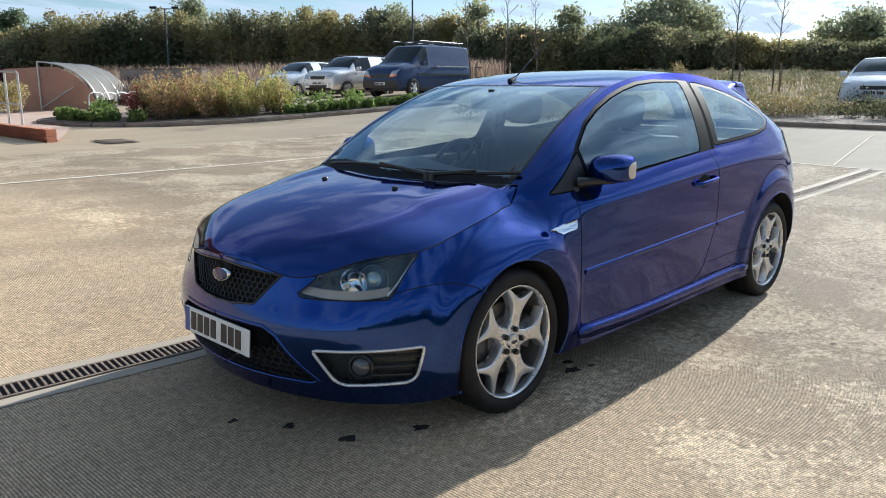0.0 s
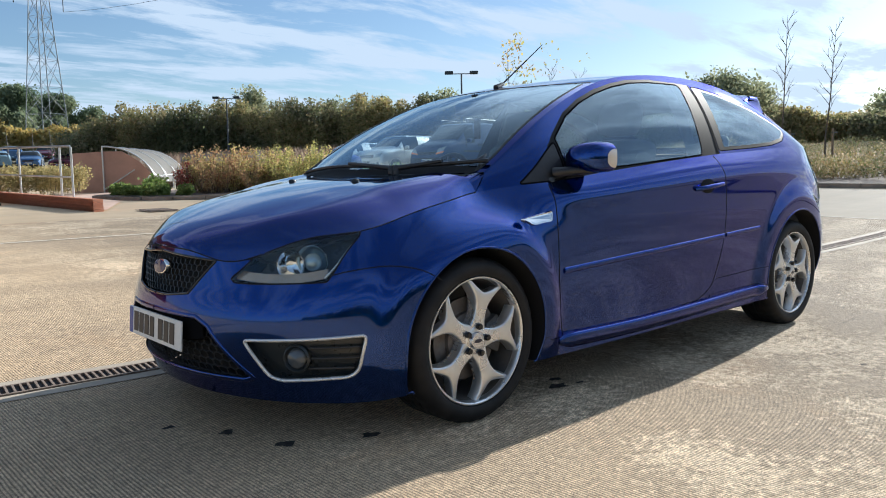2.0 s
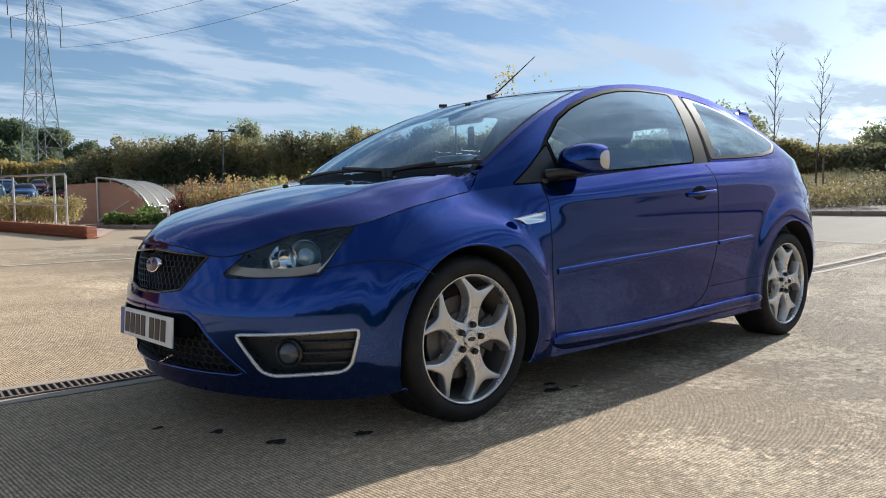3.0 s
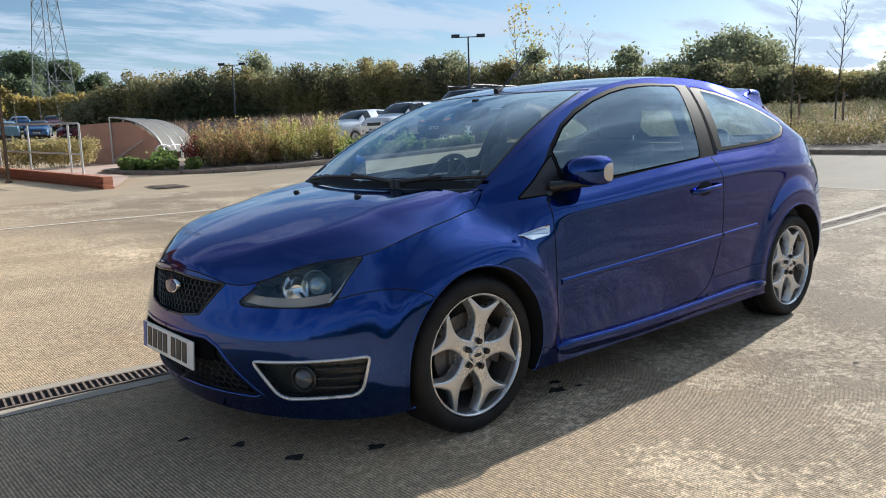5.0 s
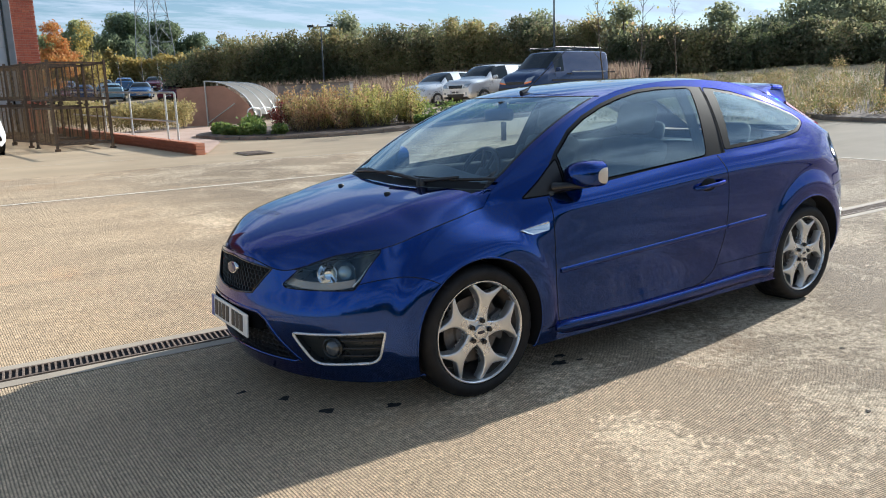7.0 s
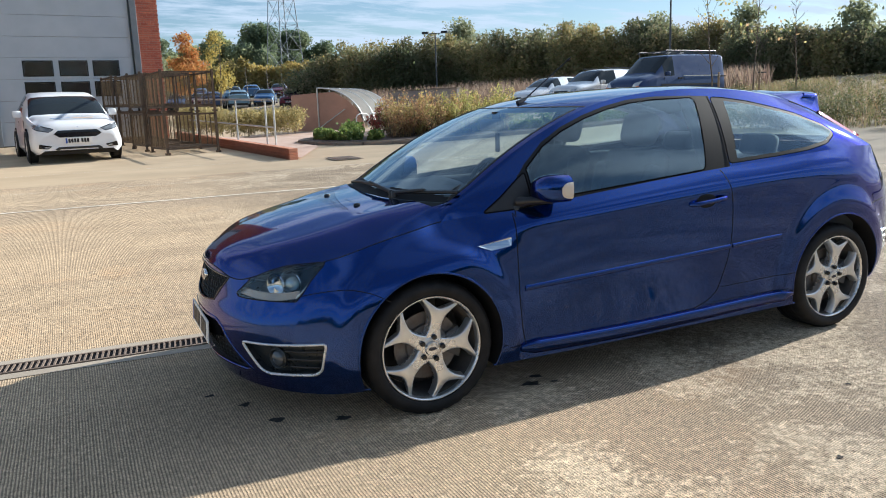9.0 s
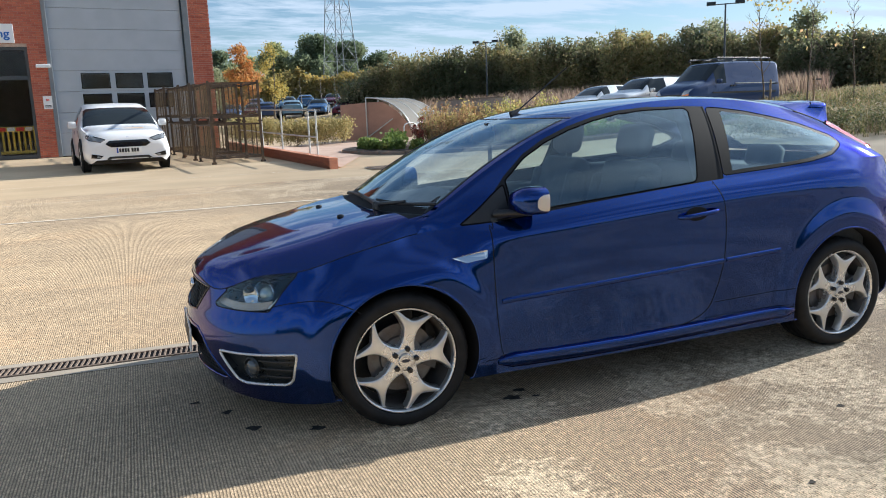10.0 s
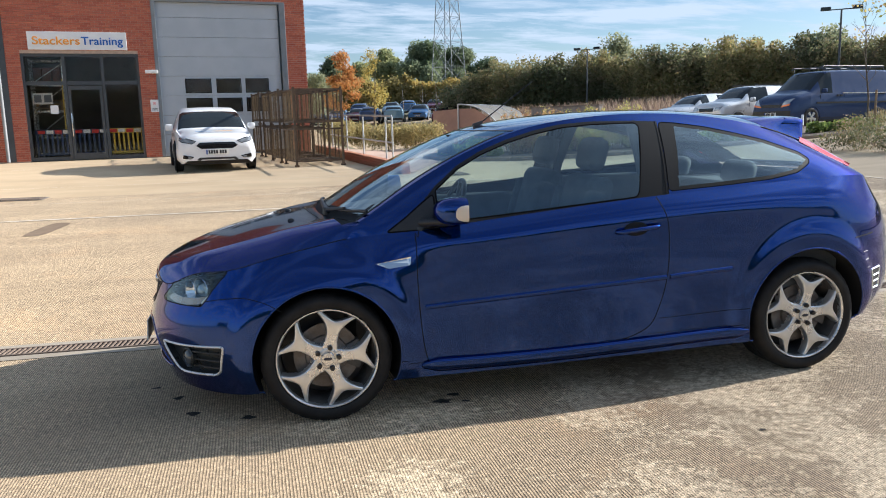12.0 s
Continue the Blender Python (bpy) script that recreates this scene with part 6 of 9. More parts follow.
BUMPER_SEAM = [tuple(p) for p in spline([(.175, .610), (.30, .626), (.46, .632), (.60, .614), (.70, .572)], 50)]
c_arch_f, c_arch_r = L.drop(ARCH_F, "side"), L.drop(ARCH_R, "side")
c_door = [p for p in L.drop([q for q in DOOR if q[1] < 1.05], "side")]
c_seam = L.drop(SILL_SEAM, "side")
c_lamp = L.drop([q for q in HEADLAMP if q[1] < 0.76], "corner")
c_fog, c_grille, c_intake = L.drop(FOG, "corner"), L.drop(GRILLE, "front"), L.drop(INTAKE, "front")
c_bseam = L.drop(BUMPER_SEAM, "corner")
half_grille, half_intake = ([p for p in c if p.y > .004] for c in (c_grille, c_intake))
for c in (c_arch_f, c_arch_r, closed(c_fog), c_lamp, c_grille, c_intake):
    L.snap(c)
ctr = L.centres()
near_side = ctr[..., 1] > 0.5
front = ctr[..., 0] < 0.2
L.take(L.inside(ARCH_F, "side") & near_side)
L.take(L.inside(ARCH_R, "side") & near_side)
m_lamp = L.take(L.inside(HEADLAMP, "corner") & front)
m_fog = L.take(L.inside(FOG, "corner") & front)
m_grille = L.take(L.inside(GRILLE, "front") & (ctr[..., 0] < -.6))
m_intake = L.take(L.inside(INTAKE, "front") & (ctr[..., 0] < -.5))
m_door = L.take(L.inside(DOOR, "side") & near_side)
q = ctr[..., 0] + ctr[..., 1]
seam_h = np.interp(q, [p[0] for p in BUMPER_SEAM], [p[1] for p in BUMPER_SEAM])
m_bumper = L.take((ctr[..., 0] < -.2) & ((q < .175) | (ctr[..., 2] < seam_h)))
m_sill = L.take((ctr[..., 0] > .3) & (ctr[..., 0] < 2.35) & (ctr[..., 2] < np.interp(ctr[..., 0], [p[0] for p in SILL_LINE], [p[1] for p in SILL_LINE])))
m_wing = L.take(ctr[..., 0] < .5)
m_rbumper = L.take((ctr[..., 0] > 2.85) & (ctr[..., 2] < .725 + 0.05 * (ctr[..., 0] - 2.92)))
m_quarter = L.take(ctr[..., 0] < 3.2)
m_hatch = L.take(ctr[..., 0] >= 0)
L.panel("front_bumper", m_bumper, BLUE, CAR, sides=0)
L.panel("front_wing", m_wing, BLUE, CAR)
doors = L.panel("door", m_door, BLUE, CAR)
L.panel("side_skirt", m_sill, BLUE, CAR, push=0.004)
L.panel("quarter_panel", m_quarter, BLUE, CAR)
L.panel("rear_bumper", m_rbumper, BLUE, CAR, sides=0)
L.panel("tailgate", m_hatch, BLUE, CAR, sides=0)
L.bead("shut_line", c_bseam, 0.0035, 0.0008, GAP, CAR, flat=True)
L.bead("shut_line", c_door, 0.0045, 0.0008, GAP, CAR, flat=True)
L.bead("shut_line", c_seam, 0.003, 0.0008, GAP, CAR, flat=True)

# greenhouse
def inset(poly, by):
    """The outline moved inward by a fixed width."""
    P = np.array(poly)
    d = np.roll(P, -3, 0) - np.roll(P, 3, 0)
    d /= np.linalg.norm(d, axis=1)[:, None]
    n = np.stack([-d[:, 1], d[:, 0]], 1)
    mid = P.mean(0)
    if np.sum((mid - P) * n) < 0:
        n = -n
    return [tuple(p) for p in P + n * by]


SAIL = poly_of([(.318, .900), (.46, .908), (.562, .922), (.562, 1.078), (.50, 1.035), (.42, .972)], .01, .02)
WIN_F = poly_of([(.575, .940), (1.55, 1.014), (1.620, 1.020), (1.640, 1.043), (1.722, 1.380), (1.704, 1.397), (1.45, 1.394), (1.28, 1.380), (1.13, 1.352), (.98, 1.312), (.83, 1.257), (.70, 1.190), (.575, 1.092)], 0.010, 0.012)
WIN_R = poly_of([(1.806, 1.050), (1.824, 1.042), (2.17, 1.060), (2.42, 1.078), (2.60, 1.105), (2.70, 1.150), (2.715, 1.175), (2.66, 1.215), (2.45, 1.288), (2.27, 1.332), (2.1, 1.368), (1.93, 1.392), (1.858, 1.397), (1.840, 1.385)], 0.010, 0.02)
FRAME = poly_of([(.50, .880), (1.800, .98), (1.836, 1.402), (1.70, 1.408), (1.45, 1.410), (1.28, 1.398), (1.13, 1.370), (.98, 1.330), (.83, 1.275), (.70, 1.208), (.575, 1.112), (.50, 1.035)], 0.010)
GLASS_R = [(max(x, 1.862 + 0.19 * (z - 1.03)), z) for x, z in inset(WIN_R, 0.019)]
c_sail, c_wf, c_wr, c_frame, c_glass = (S.drop(o, "side") for o in (SAIL, WIN_F, WIN_R, FRAME, GLASS_R))
for c in (c_wf, c_wr, c_sail, c_glass, c_frame):
    S.snap(closed(c))
m_sail = S.take(S.inside(SAIL, "side"))
m_wf, m_wr = S.take(S.inside(WIN_F, "side")), S.take(S.inside(GLASS_R, "side"))
m_frit = S.take(S.inside(WIN_R, "side"))
m_frame = S.take(S.inside(FRAME, "side"))
sc = S.centres()
m_pillar = S.take(sc[..., 0] < 1.2)
m_cp = S.take(sc[..., 0] > 0)
S.panel("mirror_base_panel", m_sail, BLACK, CAR, "black triangular panel ahead of the door window")
S.panel("door_window", m_wf, WINDOW, CAR)
S.panel("quarter_window", m_wr, WINDOW, CAR)
S.panel("quarter_window_border", m_frit, FRAME_BLACK, CAR)
S.panel("window_frame", m_frame, FRAME_BLACK, CAR)
S.bead("shut_line", S.drop([(1.792 + 0.10 * (z - 1.03), z) for z in np.linspace(1.03, 1.402, 24)], "side"), 0.006, 0.0012, GAP, CAR, flat=True)
S.panel("front_pillar", m_pillar, BLUE, CAR)
S.panel("rear_pillar", m_cp, BLUE, CAR)
S.bead("window_trim", c_wf, 0.008, 0.002, SEAL_RUBBER, CAR, closed=True)
S.bead("window_trim", c_sail, 0.008, 0.002, SEAL_RUBBER, CAR, closed=True)
S.bead("window_trim", c_wr, 0.005, 0.0015, SEAL_RUBBER, CAR, closed=True)

# top: windscreen, roof, rear window
tc = T.centres()
col = np.arange(T.P.shape[0] - 1)[:, None] + 0 * tc[..., 0]
head = int(np.argmin(abs(COLS[I_FIRST:] - 10.72)))
tail = int(np.argmin(abs(COLS[I_FIRST:] - 16.1)))
m_ws = T.take((col < head) & (tc[..., 1] < np.interp(tc[..., 0], [0.0, 0.3, 1.0], [0.675, 0.672, 0.575])))
m_rear = T.take((col > tail) & (tc[..., 1] < 0.5) & (tc[..., 2] > 1.11))
m_roof = T.take((col >= head) & (col <= tail))
m_ap = T.take(col < head)
m_tg = T.take(col > 0)
m_cowl = m_ws & (tc[..., 0] < np.interp(tc[..., 1], [0, .7], [.070, .218]))
m_ws &= ~m_cowl
T.panel("cowl", m_cowl, FRAME_BLACK, CAR, "black plastic cowl under the wipers", sides=0)
T.panel("windscreen", m_ws, SCREEN, CAR, sides=0)
T.panel("rear_window", m_rear, WINDOW, CAR, sides=0)
T.panel("roof", m_roof, BLUE, CAR, sides=0)
T.panel("front_pillar", m_ap, BLUE, CAR)
T.panel("tailgate", m_tg, BLUE, CAR, sides=0)
B.panel("bonnet", B.take(B.centres()[..., 0] > -5), BLUE, CAR, sides=0)


def skirt(name, shell, curve, depth, material, parent, sides=(-1, 1), ends=False):
    """A wall that runs in from a curve on the shell, round a recess."""
    pts = list(curve)
    nn = []
    for p in pts:
        loc, no, idx, dist = shell.bvh.find_nearest(Vector(p))
        i, j = divmod(idx, shell.P.shape[1] - 1)
        nn.append(Vector(shell.N[i, j]))
    for s in sides:
        bm = bmesh.new()
        a = [bm.verts.new((p[0], s * p[1], p[2])) for p in pts]
        b = [bm.verts.new((p[0] - n.x * depth, s * (p[1] - n.y * depth), p[2] - n.z * depth)) for p, n in zip(pts, nn)]
        for k in range(len(pts) - (0 if ends else 1)):
            q = (k + 1) % len(pts)
            bm.faces.new((a[k], a[q], b[q], b[k]))
        part(name, bm, material, parent)


def inside_poly(x, y, poly):
    r = False
    for (x0, y0), (x1, y1) in zip(poly, list(poly[1:]) + [poly[0]]):
        if (y0 > y) != (y1 > y) and x < (x1 - x0) * (y - y0) / (y1 - y0) + x0:
            r = not r
    return r


def honeycomb(name, poly, cw, ch, depth, material, parent, shell, bar=0.0024):
    """Hexagon wire mesh that fills an outline on the nose."""
    edges = {}
    lo = min(p[1] for p in poly)
    for r in range(int((max(p[1] for p in poly) - lo) / ch) + 2):
        for c in range(-1, int(0.62 / cw) + 2):
            cx, cz = (c + 0.5 * (r % 2)) * cw, lo + r * ch
            pts = [(cx, cz + ch * 0.64), (cx + cw / 2, cz + ch * 0.36), (cx + cw / 2, cz - ch * 0.36), (cx, cz - ch * 0.64)]
            for a, b in zip(pts, pts[1:]):
                if all(inside_poly(abs(q[0]) + 1e-4, q[1], poly) for q in (a, b)):
                    edges[tuple(round(v, 4) for v in (*a, *b))] = (a, b)
            a, b = (cx, cz + ch * 0.64), (cx - cw / 2, cz + ch * 0.36)
            if all(inside_poly(abs(q[0]) + 1e-4, q[1], poly) for q in (a, b)):
                edges[tuple(round(v, 4) for v in (*a, *b))] = (a, b)
    bm = bmesh.new()
    for a, b in edges.values():
        pa, pb = shell.drop([(abs(a[0]), a[1]), (abs(b[0]), b[1])], "front")
        for s in (-1, 1):
            if s == 1 and a[0] < 1e-4 and b[0] < 1e-4:
                continue
            tube(bm, [(pa.x + depth, s * a[0], a[1]), (pb.x + depth, s * b[0], b[1])], bar, 4, cap=False)
    return part(name, bm, material, parent)


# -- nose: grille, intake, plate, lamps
# near-black sheets carry the shade behind the grille and intake meshes
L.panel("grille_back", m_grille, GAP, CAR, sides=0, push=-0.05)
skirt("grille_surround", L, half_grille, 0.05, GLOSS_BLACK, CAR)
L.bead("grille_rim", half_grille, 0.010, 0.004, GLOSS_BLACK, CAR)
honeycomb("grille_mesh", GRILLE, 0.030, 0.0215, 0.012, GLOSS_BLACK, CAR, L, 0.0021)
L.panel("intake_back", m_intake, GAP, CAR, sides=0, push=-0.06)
skirt("intake_surround", L, half_intake, 0.064, BLACK, CAR)
L.bead("intake_rim", half_intake, 0.020, 0.004, BLUE, CAR)
honeycomb("intake_mesh", INTAKE, 0.038, 0.027, 0.025, BLACK, CAR, L, 0.0032)
# black crash bar behind the plate
bm = bmesh.new()
for s in (-1, 1):
    prev = None
    for w in np.linspace(0, 0.33, 15):
        x = L.drop([(w, 0.40)], "front")[0].x
        z0, z1 = 0.345 + 0.04 * (w / 0.4) ** 3, 0.450
        ring = [bm.verts.new((x + dx, s * w, z)) for dx, z in ((0.03, z0), (0.008, z0 + 0.008), (0.006, z1 - 0.006), (0.03, z1))]
        if prev:
            for k in range(3):
                bm.faces.new((prev[k], prev[k + 1], ring[k + 1], ring[k]))
        prev = ring
bmesh.ops.recalc_face_normals(bm, faces=bm.faces[:])
part("crash_bar", bm, SEAL_RUBBER, CAR, smooth=40)


def number_plate(parent, m, face=WHITE_PLATE):
    """White plate with a blue band; the characters are plain bars."""
    def put(name, bm, mat, par, label=""):
        bmesh.ops.transform(bm, matrix=m, verts=bm.verts[:])
        return part(name, bm, mat, par, label)
    plate = put("number_plate", boxes((-.26, .26, -.004, .004, -.0555, .0555), bevel=0.003), face, parent, "white number plate with dark characters")
    put("country_band", boxes((-.257, -.222, -.0058, -.003, -.052, .052)), PLATE_BLUE, plate)
    x = -.205
    for k in range(7):
        if k == 4:
            x += 0.030
        put("character", boxes((x, x + 0.044, -.0062, -.003, -.0395, .0395), bevel=0.001), INK, plate)
        x += 0.0555
    return plate


number_plate(CAR, pose(-.898, 0, .378, -4, 0, -90))
# oval badge
bm = bmesh.new()
lathe(bm, [(0.0, -.012), (.8, -.011), (.93, -.008), (1.0, 0.0), (1.0, .012)], 40)
bmesh.ops.transform(bm, matrix=pose(-.858, 0, .612, 0, -8, -90) @ Matrix.Diagonal((.071, .7, .030, 1)), verts=bm.verts)
badge = part("badge", bm, CHROME, CAR, "oval chrome badge on the grille", smooth=40)
bm = bmesh.new()
lathe(bm, [(0.0, -.0135), (.78, -.0125), (.84, -.010)], 40)
bmesh.ops.transform(bm, matrix=pose(-.858, 0, .612, 0, -8, -90) @ Matrix.Diagonal((.071, .7, .030, 1)), verts=bm.verts)
part("badge_field", bm, Mat("badge_blue", (0.015, 0.03, 0.12), 0.15).m, badge, smooth=40)

# head lamps
HOUSING = mottled("lamp_housing", (0.014, 0.018, 0.021), (0.020, 0.025, 0.028), 0.3, 3)
lenses = L.panel("headlamp", m_lamp, CLEAR, CAR, "clear swept-back headlamp lens")
L.panel("headlamp_housing", m_lamp, HOUSING, CAR, push=-0.095)
lamp_curve = c_lamp
skirt("headlamp_surround", L, lamp_curve, 0.095, HOUSING, CAR)
L.bead("headlamp_seal", lamp_curve, 0.005, 0.001, GAP, CAR, flat=True)
def lamp_at(a, z, deep):
    p = L.drop([(a, z)], "corner")[0]
    return (p.x + deep * .72, p.y - deep * .69, z)


for s, lens in zip((-1, 1), lenses):
    for nm, c, r, turn, mat in (("reflector_bowl", lamp_at(-.040, .640, .050), .055, 30, CHROME), ("projector_ring", lamp_at(.066, .652, .050), .060, 38, CHROME)):
        bm = bmesh.new()
        lathe(bm, [(r, -.012), (r * .97, -.016), (r * .90, -.012), (r * .80, .014), (r * .5, .030), (0.0, .036)], 32)
        bmesh.ops.transform(bm, matrix=pose(c[0], s * c[1], c[2], 0, 0, -90 - s * turn), verts=bm.verts)
        part(nm, bm, mat, lens, smooth=50)
    bm = bmesh.new()
    bmesh.ops.create_uvsphere(bm, u_segments=24, v_segments=14, radius=.032)
    bmesh.ops.transform(bm, matrix=pose(lamp_at(.062, .648, .058)[0], s * lamp_at(.062, .648, .058)[1], .648), verts=bm.verts)
    part("projector_lens", bm, Mat("projector_glass", (0.35, 0.45, 0.5), 0.03, 0.6).m, lens, smooth=60)
    # bright strip along the foot of the lamp
    foot = L.drop([tuple(p) for p in spline([(-.325, .592), (-.20, .583), (0, .584), (.155, .600)], 26)], "corner")
    bm = bmesh.new()
    rows = [[bm.verts.new((p.x + .010 + .012 * h, s * (p.y - .010 - .012 * h), p.z + .030 * h)) for h in (0.0, 0.5, 1.0)] for p in foot]
    for a, b in zip(rows, rows[1:]):
        for k in range(2):
            bm.faces.new((a[k], a[k + 1], b[k + 1], b[k]))
    part("indicator_reflector", bm, Mat("warm_reflector", (0.55, 0.40, 0.27), 0.22, 0.7).m, lens, smooth=60)

# silver edge inside the outer end of the lamp
edge_in = [p for p in L.drop([tuple(p) for p in spline([(.150, .598), (.195, .632), (.262, .695), (.318, .742)], 24)], "corner")]
for s, lens in zip((-1, 1), lenses):
    bm = bmesh.new()
    tube(bm, [(p.x + .004, s * (p.y - .012), p.z + .002) for p in edge_in], .0042, 6)
    part("lamp_edge", bm, SILVER_TRIM, lens, smooth=60)

# fog lamp openings
L.panel("fog_recess", m_fog, HOUSING, CAR, push=-0.035)
skirt("fog_surround", L, closed(c_fog), 0.035, HOUSING, CAR)
L.bead("fog_trim", c_fog, 0.0125, 0.006, SILVER_TRIM, CAR, "bright silver trim round the fog lamp opening", closed=True, even=2)
for s in (-1, 1):
    p = L.drop([(-.005, .325)], "corner")[0]
    bm = bmesh.new()
    lathe(bm, [(.050, .015), (.050, -.012), (.043, -.016), (.036, -.008), (.030, -.012), (0.0, -.020)], 30)
    bmesh.ops.transform(bm, matrix=pose(p.x + .022, s * (p.y - .018), .325, 0, 0, -90 - s * 34), verts=bm.verts)
    fog = part("fog_lamp", bm, HOUSING, CAR, smooth=50)
    bm = bmesh.new()
    lathe(bm, [(.033, -.0135), (.026, -.020), (0.0, -.024)], 30)
    bmesh.ops.transform(bm, matrix=pose(p.x + .022, s * (p.y - .018), .325, 0, 0, -90 - s * 34), verts=bm.verts)
    part("fog_lens", bm, Mat("fog_glass", (0.10, 0.11, 0.12), 0.05, 0.3).m, fog, smooth=60)
    for z, a0, a1 in ((.362, .06, .32), (.325, .06, .30), (.288, .05, .27)):
        row = L.drop([(a, z) for a in np.linspace(a0, a1, 9)], "corner")
        bm = bmesh.new()
        tube(bm, [(r.x + .014, s * (r.y - .014), r.z) for r in row], .0045, 6)
        part("fog_bar", bm, BLACK, CAR, smooth=60)

# bonnet edge, header and cowl lines
edge_curve = [Vector(p) for p in L.P[:I_FIRST + 1, 0]]
B.bead("shut_line", edge_curve[2:], 0.0042, 0.0008, GAP, CAR, flat=True)
head_curve = [Vector(p) for p in T.P[head, ::2]]
T.bead("header_seal", [p for p in head_curve if p.y < .60], 0.012, 0.0015, GAP, CAR, flat=True)
pillar_curve = T.drop([(x, w) for x, w in zip(np.linspace(.10, .985, 60), np.interp(np.linspace(.10, .985, 60), [0.0, 0.3, 1.0], [0.675, 0.672, 0.575]))], "top")
T.bead("windscreen_seal", pillar_curve, 0.016, 0.003, BLACK, CAR)
# scuttle: closes the run between the bonnet's rear edge and the screen
bm = bmesh.new()
for s in (-1, 1):
    a = [B.P[-1, k] for k in range(B.P.shape[1])]
    ta = T.P[0]
    b = [np.array([np.interp(p[1], ta[::-1, 1], ta[::-1, i]) for i in range(3)]) for p in a]
    va = [bm.verts.new((p[0], s * p[1], p[2] - 0.004)) for p in a]
    vb = [bm.verts.new((p[0] + .01, s * p[1], p[2] - 0.004)) for p in b]
    for k in range(len(a) - 1):
        f = bm.faces.new((va[k], va[k + 1], vb[k + 1], vb[k]))
        f.material_index = 1 if a[k][1] > 0.66 else 0
bmesh.ops.recalc_face_normals(bm, faces=bm.faces[:])
part("scuttle", bm, [FRAME_BLACK, BLUE], CAR)


# wheels
def spoke_mesh():
    half = [(.030, .044), (.056, .037), (.082, .0295), (.106, .0275), (.130, .0290), (.150, .035), (.170, .047), (.190, .064), (.206, .081), (.219, .098), (.234, .119), (.241, .102), (.228, .083), (.215, .063), (.202, .040), (.190, .016)]
    out = half + [(.186, 0)] + [(r, -w) for r, w in half[::-1]]
    bm = bmesh.new()
    fr = [bm.verts.new((r, 0, w)) for r, w in out]
    face = bm.faces.new(fr)
    ext = bmesh.ops.extrude_face_region(bm, geom=[face])
    for v in ext["geom"]:
        if isinstance(v, bmesh.types.BMVert):
            v.co.y += 0.046
            v.co.z *= 1.16
    bmesh.ops.recalc_face_normals(bm, faces=bm.faces[:])
    rim_edges = [e for e in bm.edges if all(abs(v.co.y) < 1e-6 for v in e.verts)]
    bmesh.ops.bevel(bm, geom=rim_edges, offset=0.0065, segments=3, affect="EDGES", profile=0.5)
    bmesh.ops.triangulate(bm, faces=[f for f in bm.faces if len(f.verts) > 4])
    for v in bm.verts:
        r = math.hypot(v.co.x, v.co.z)
        v.co.y += 0.016 * max(0, 1 - r / 0.22) + 0.010 * max(0, (r - .15) / .08) ** 2
    return bm


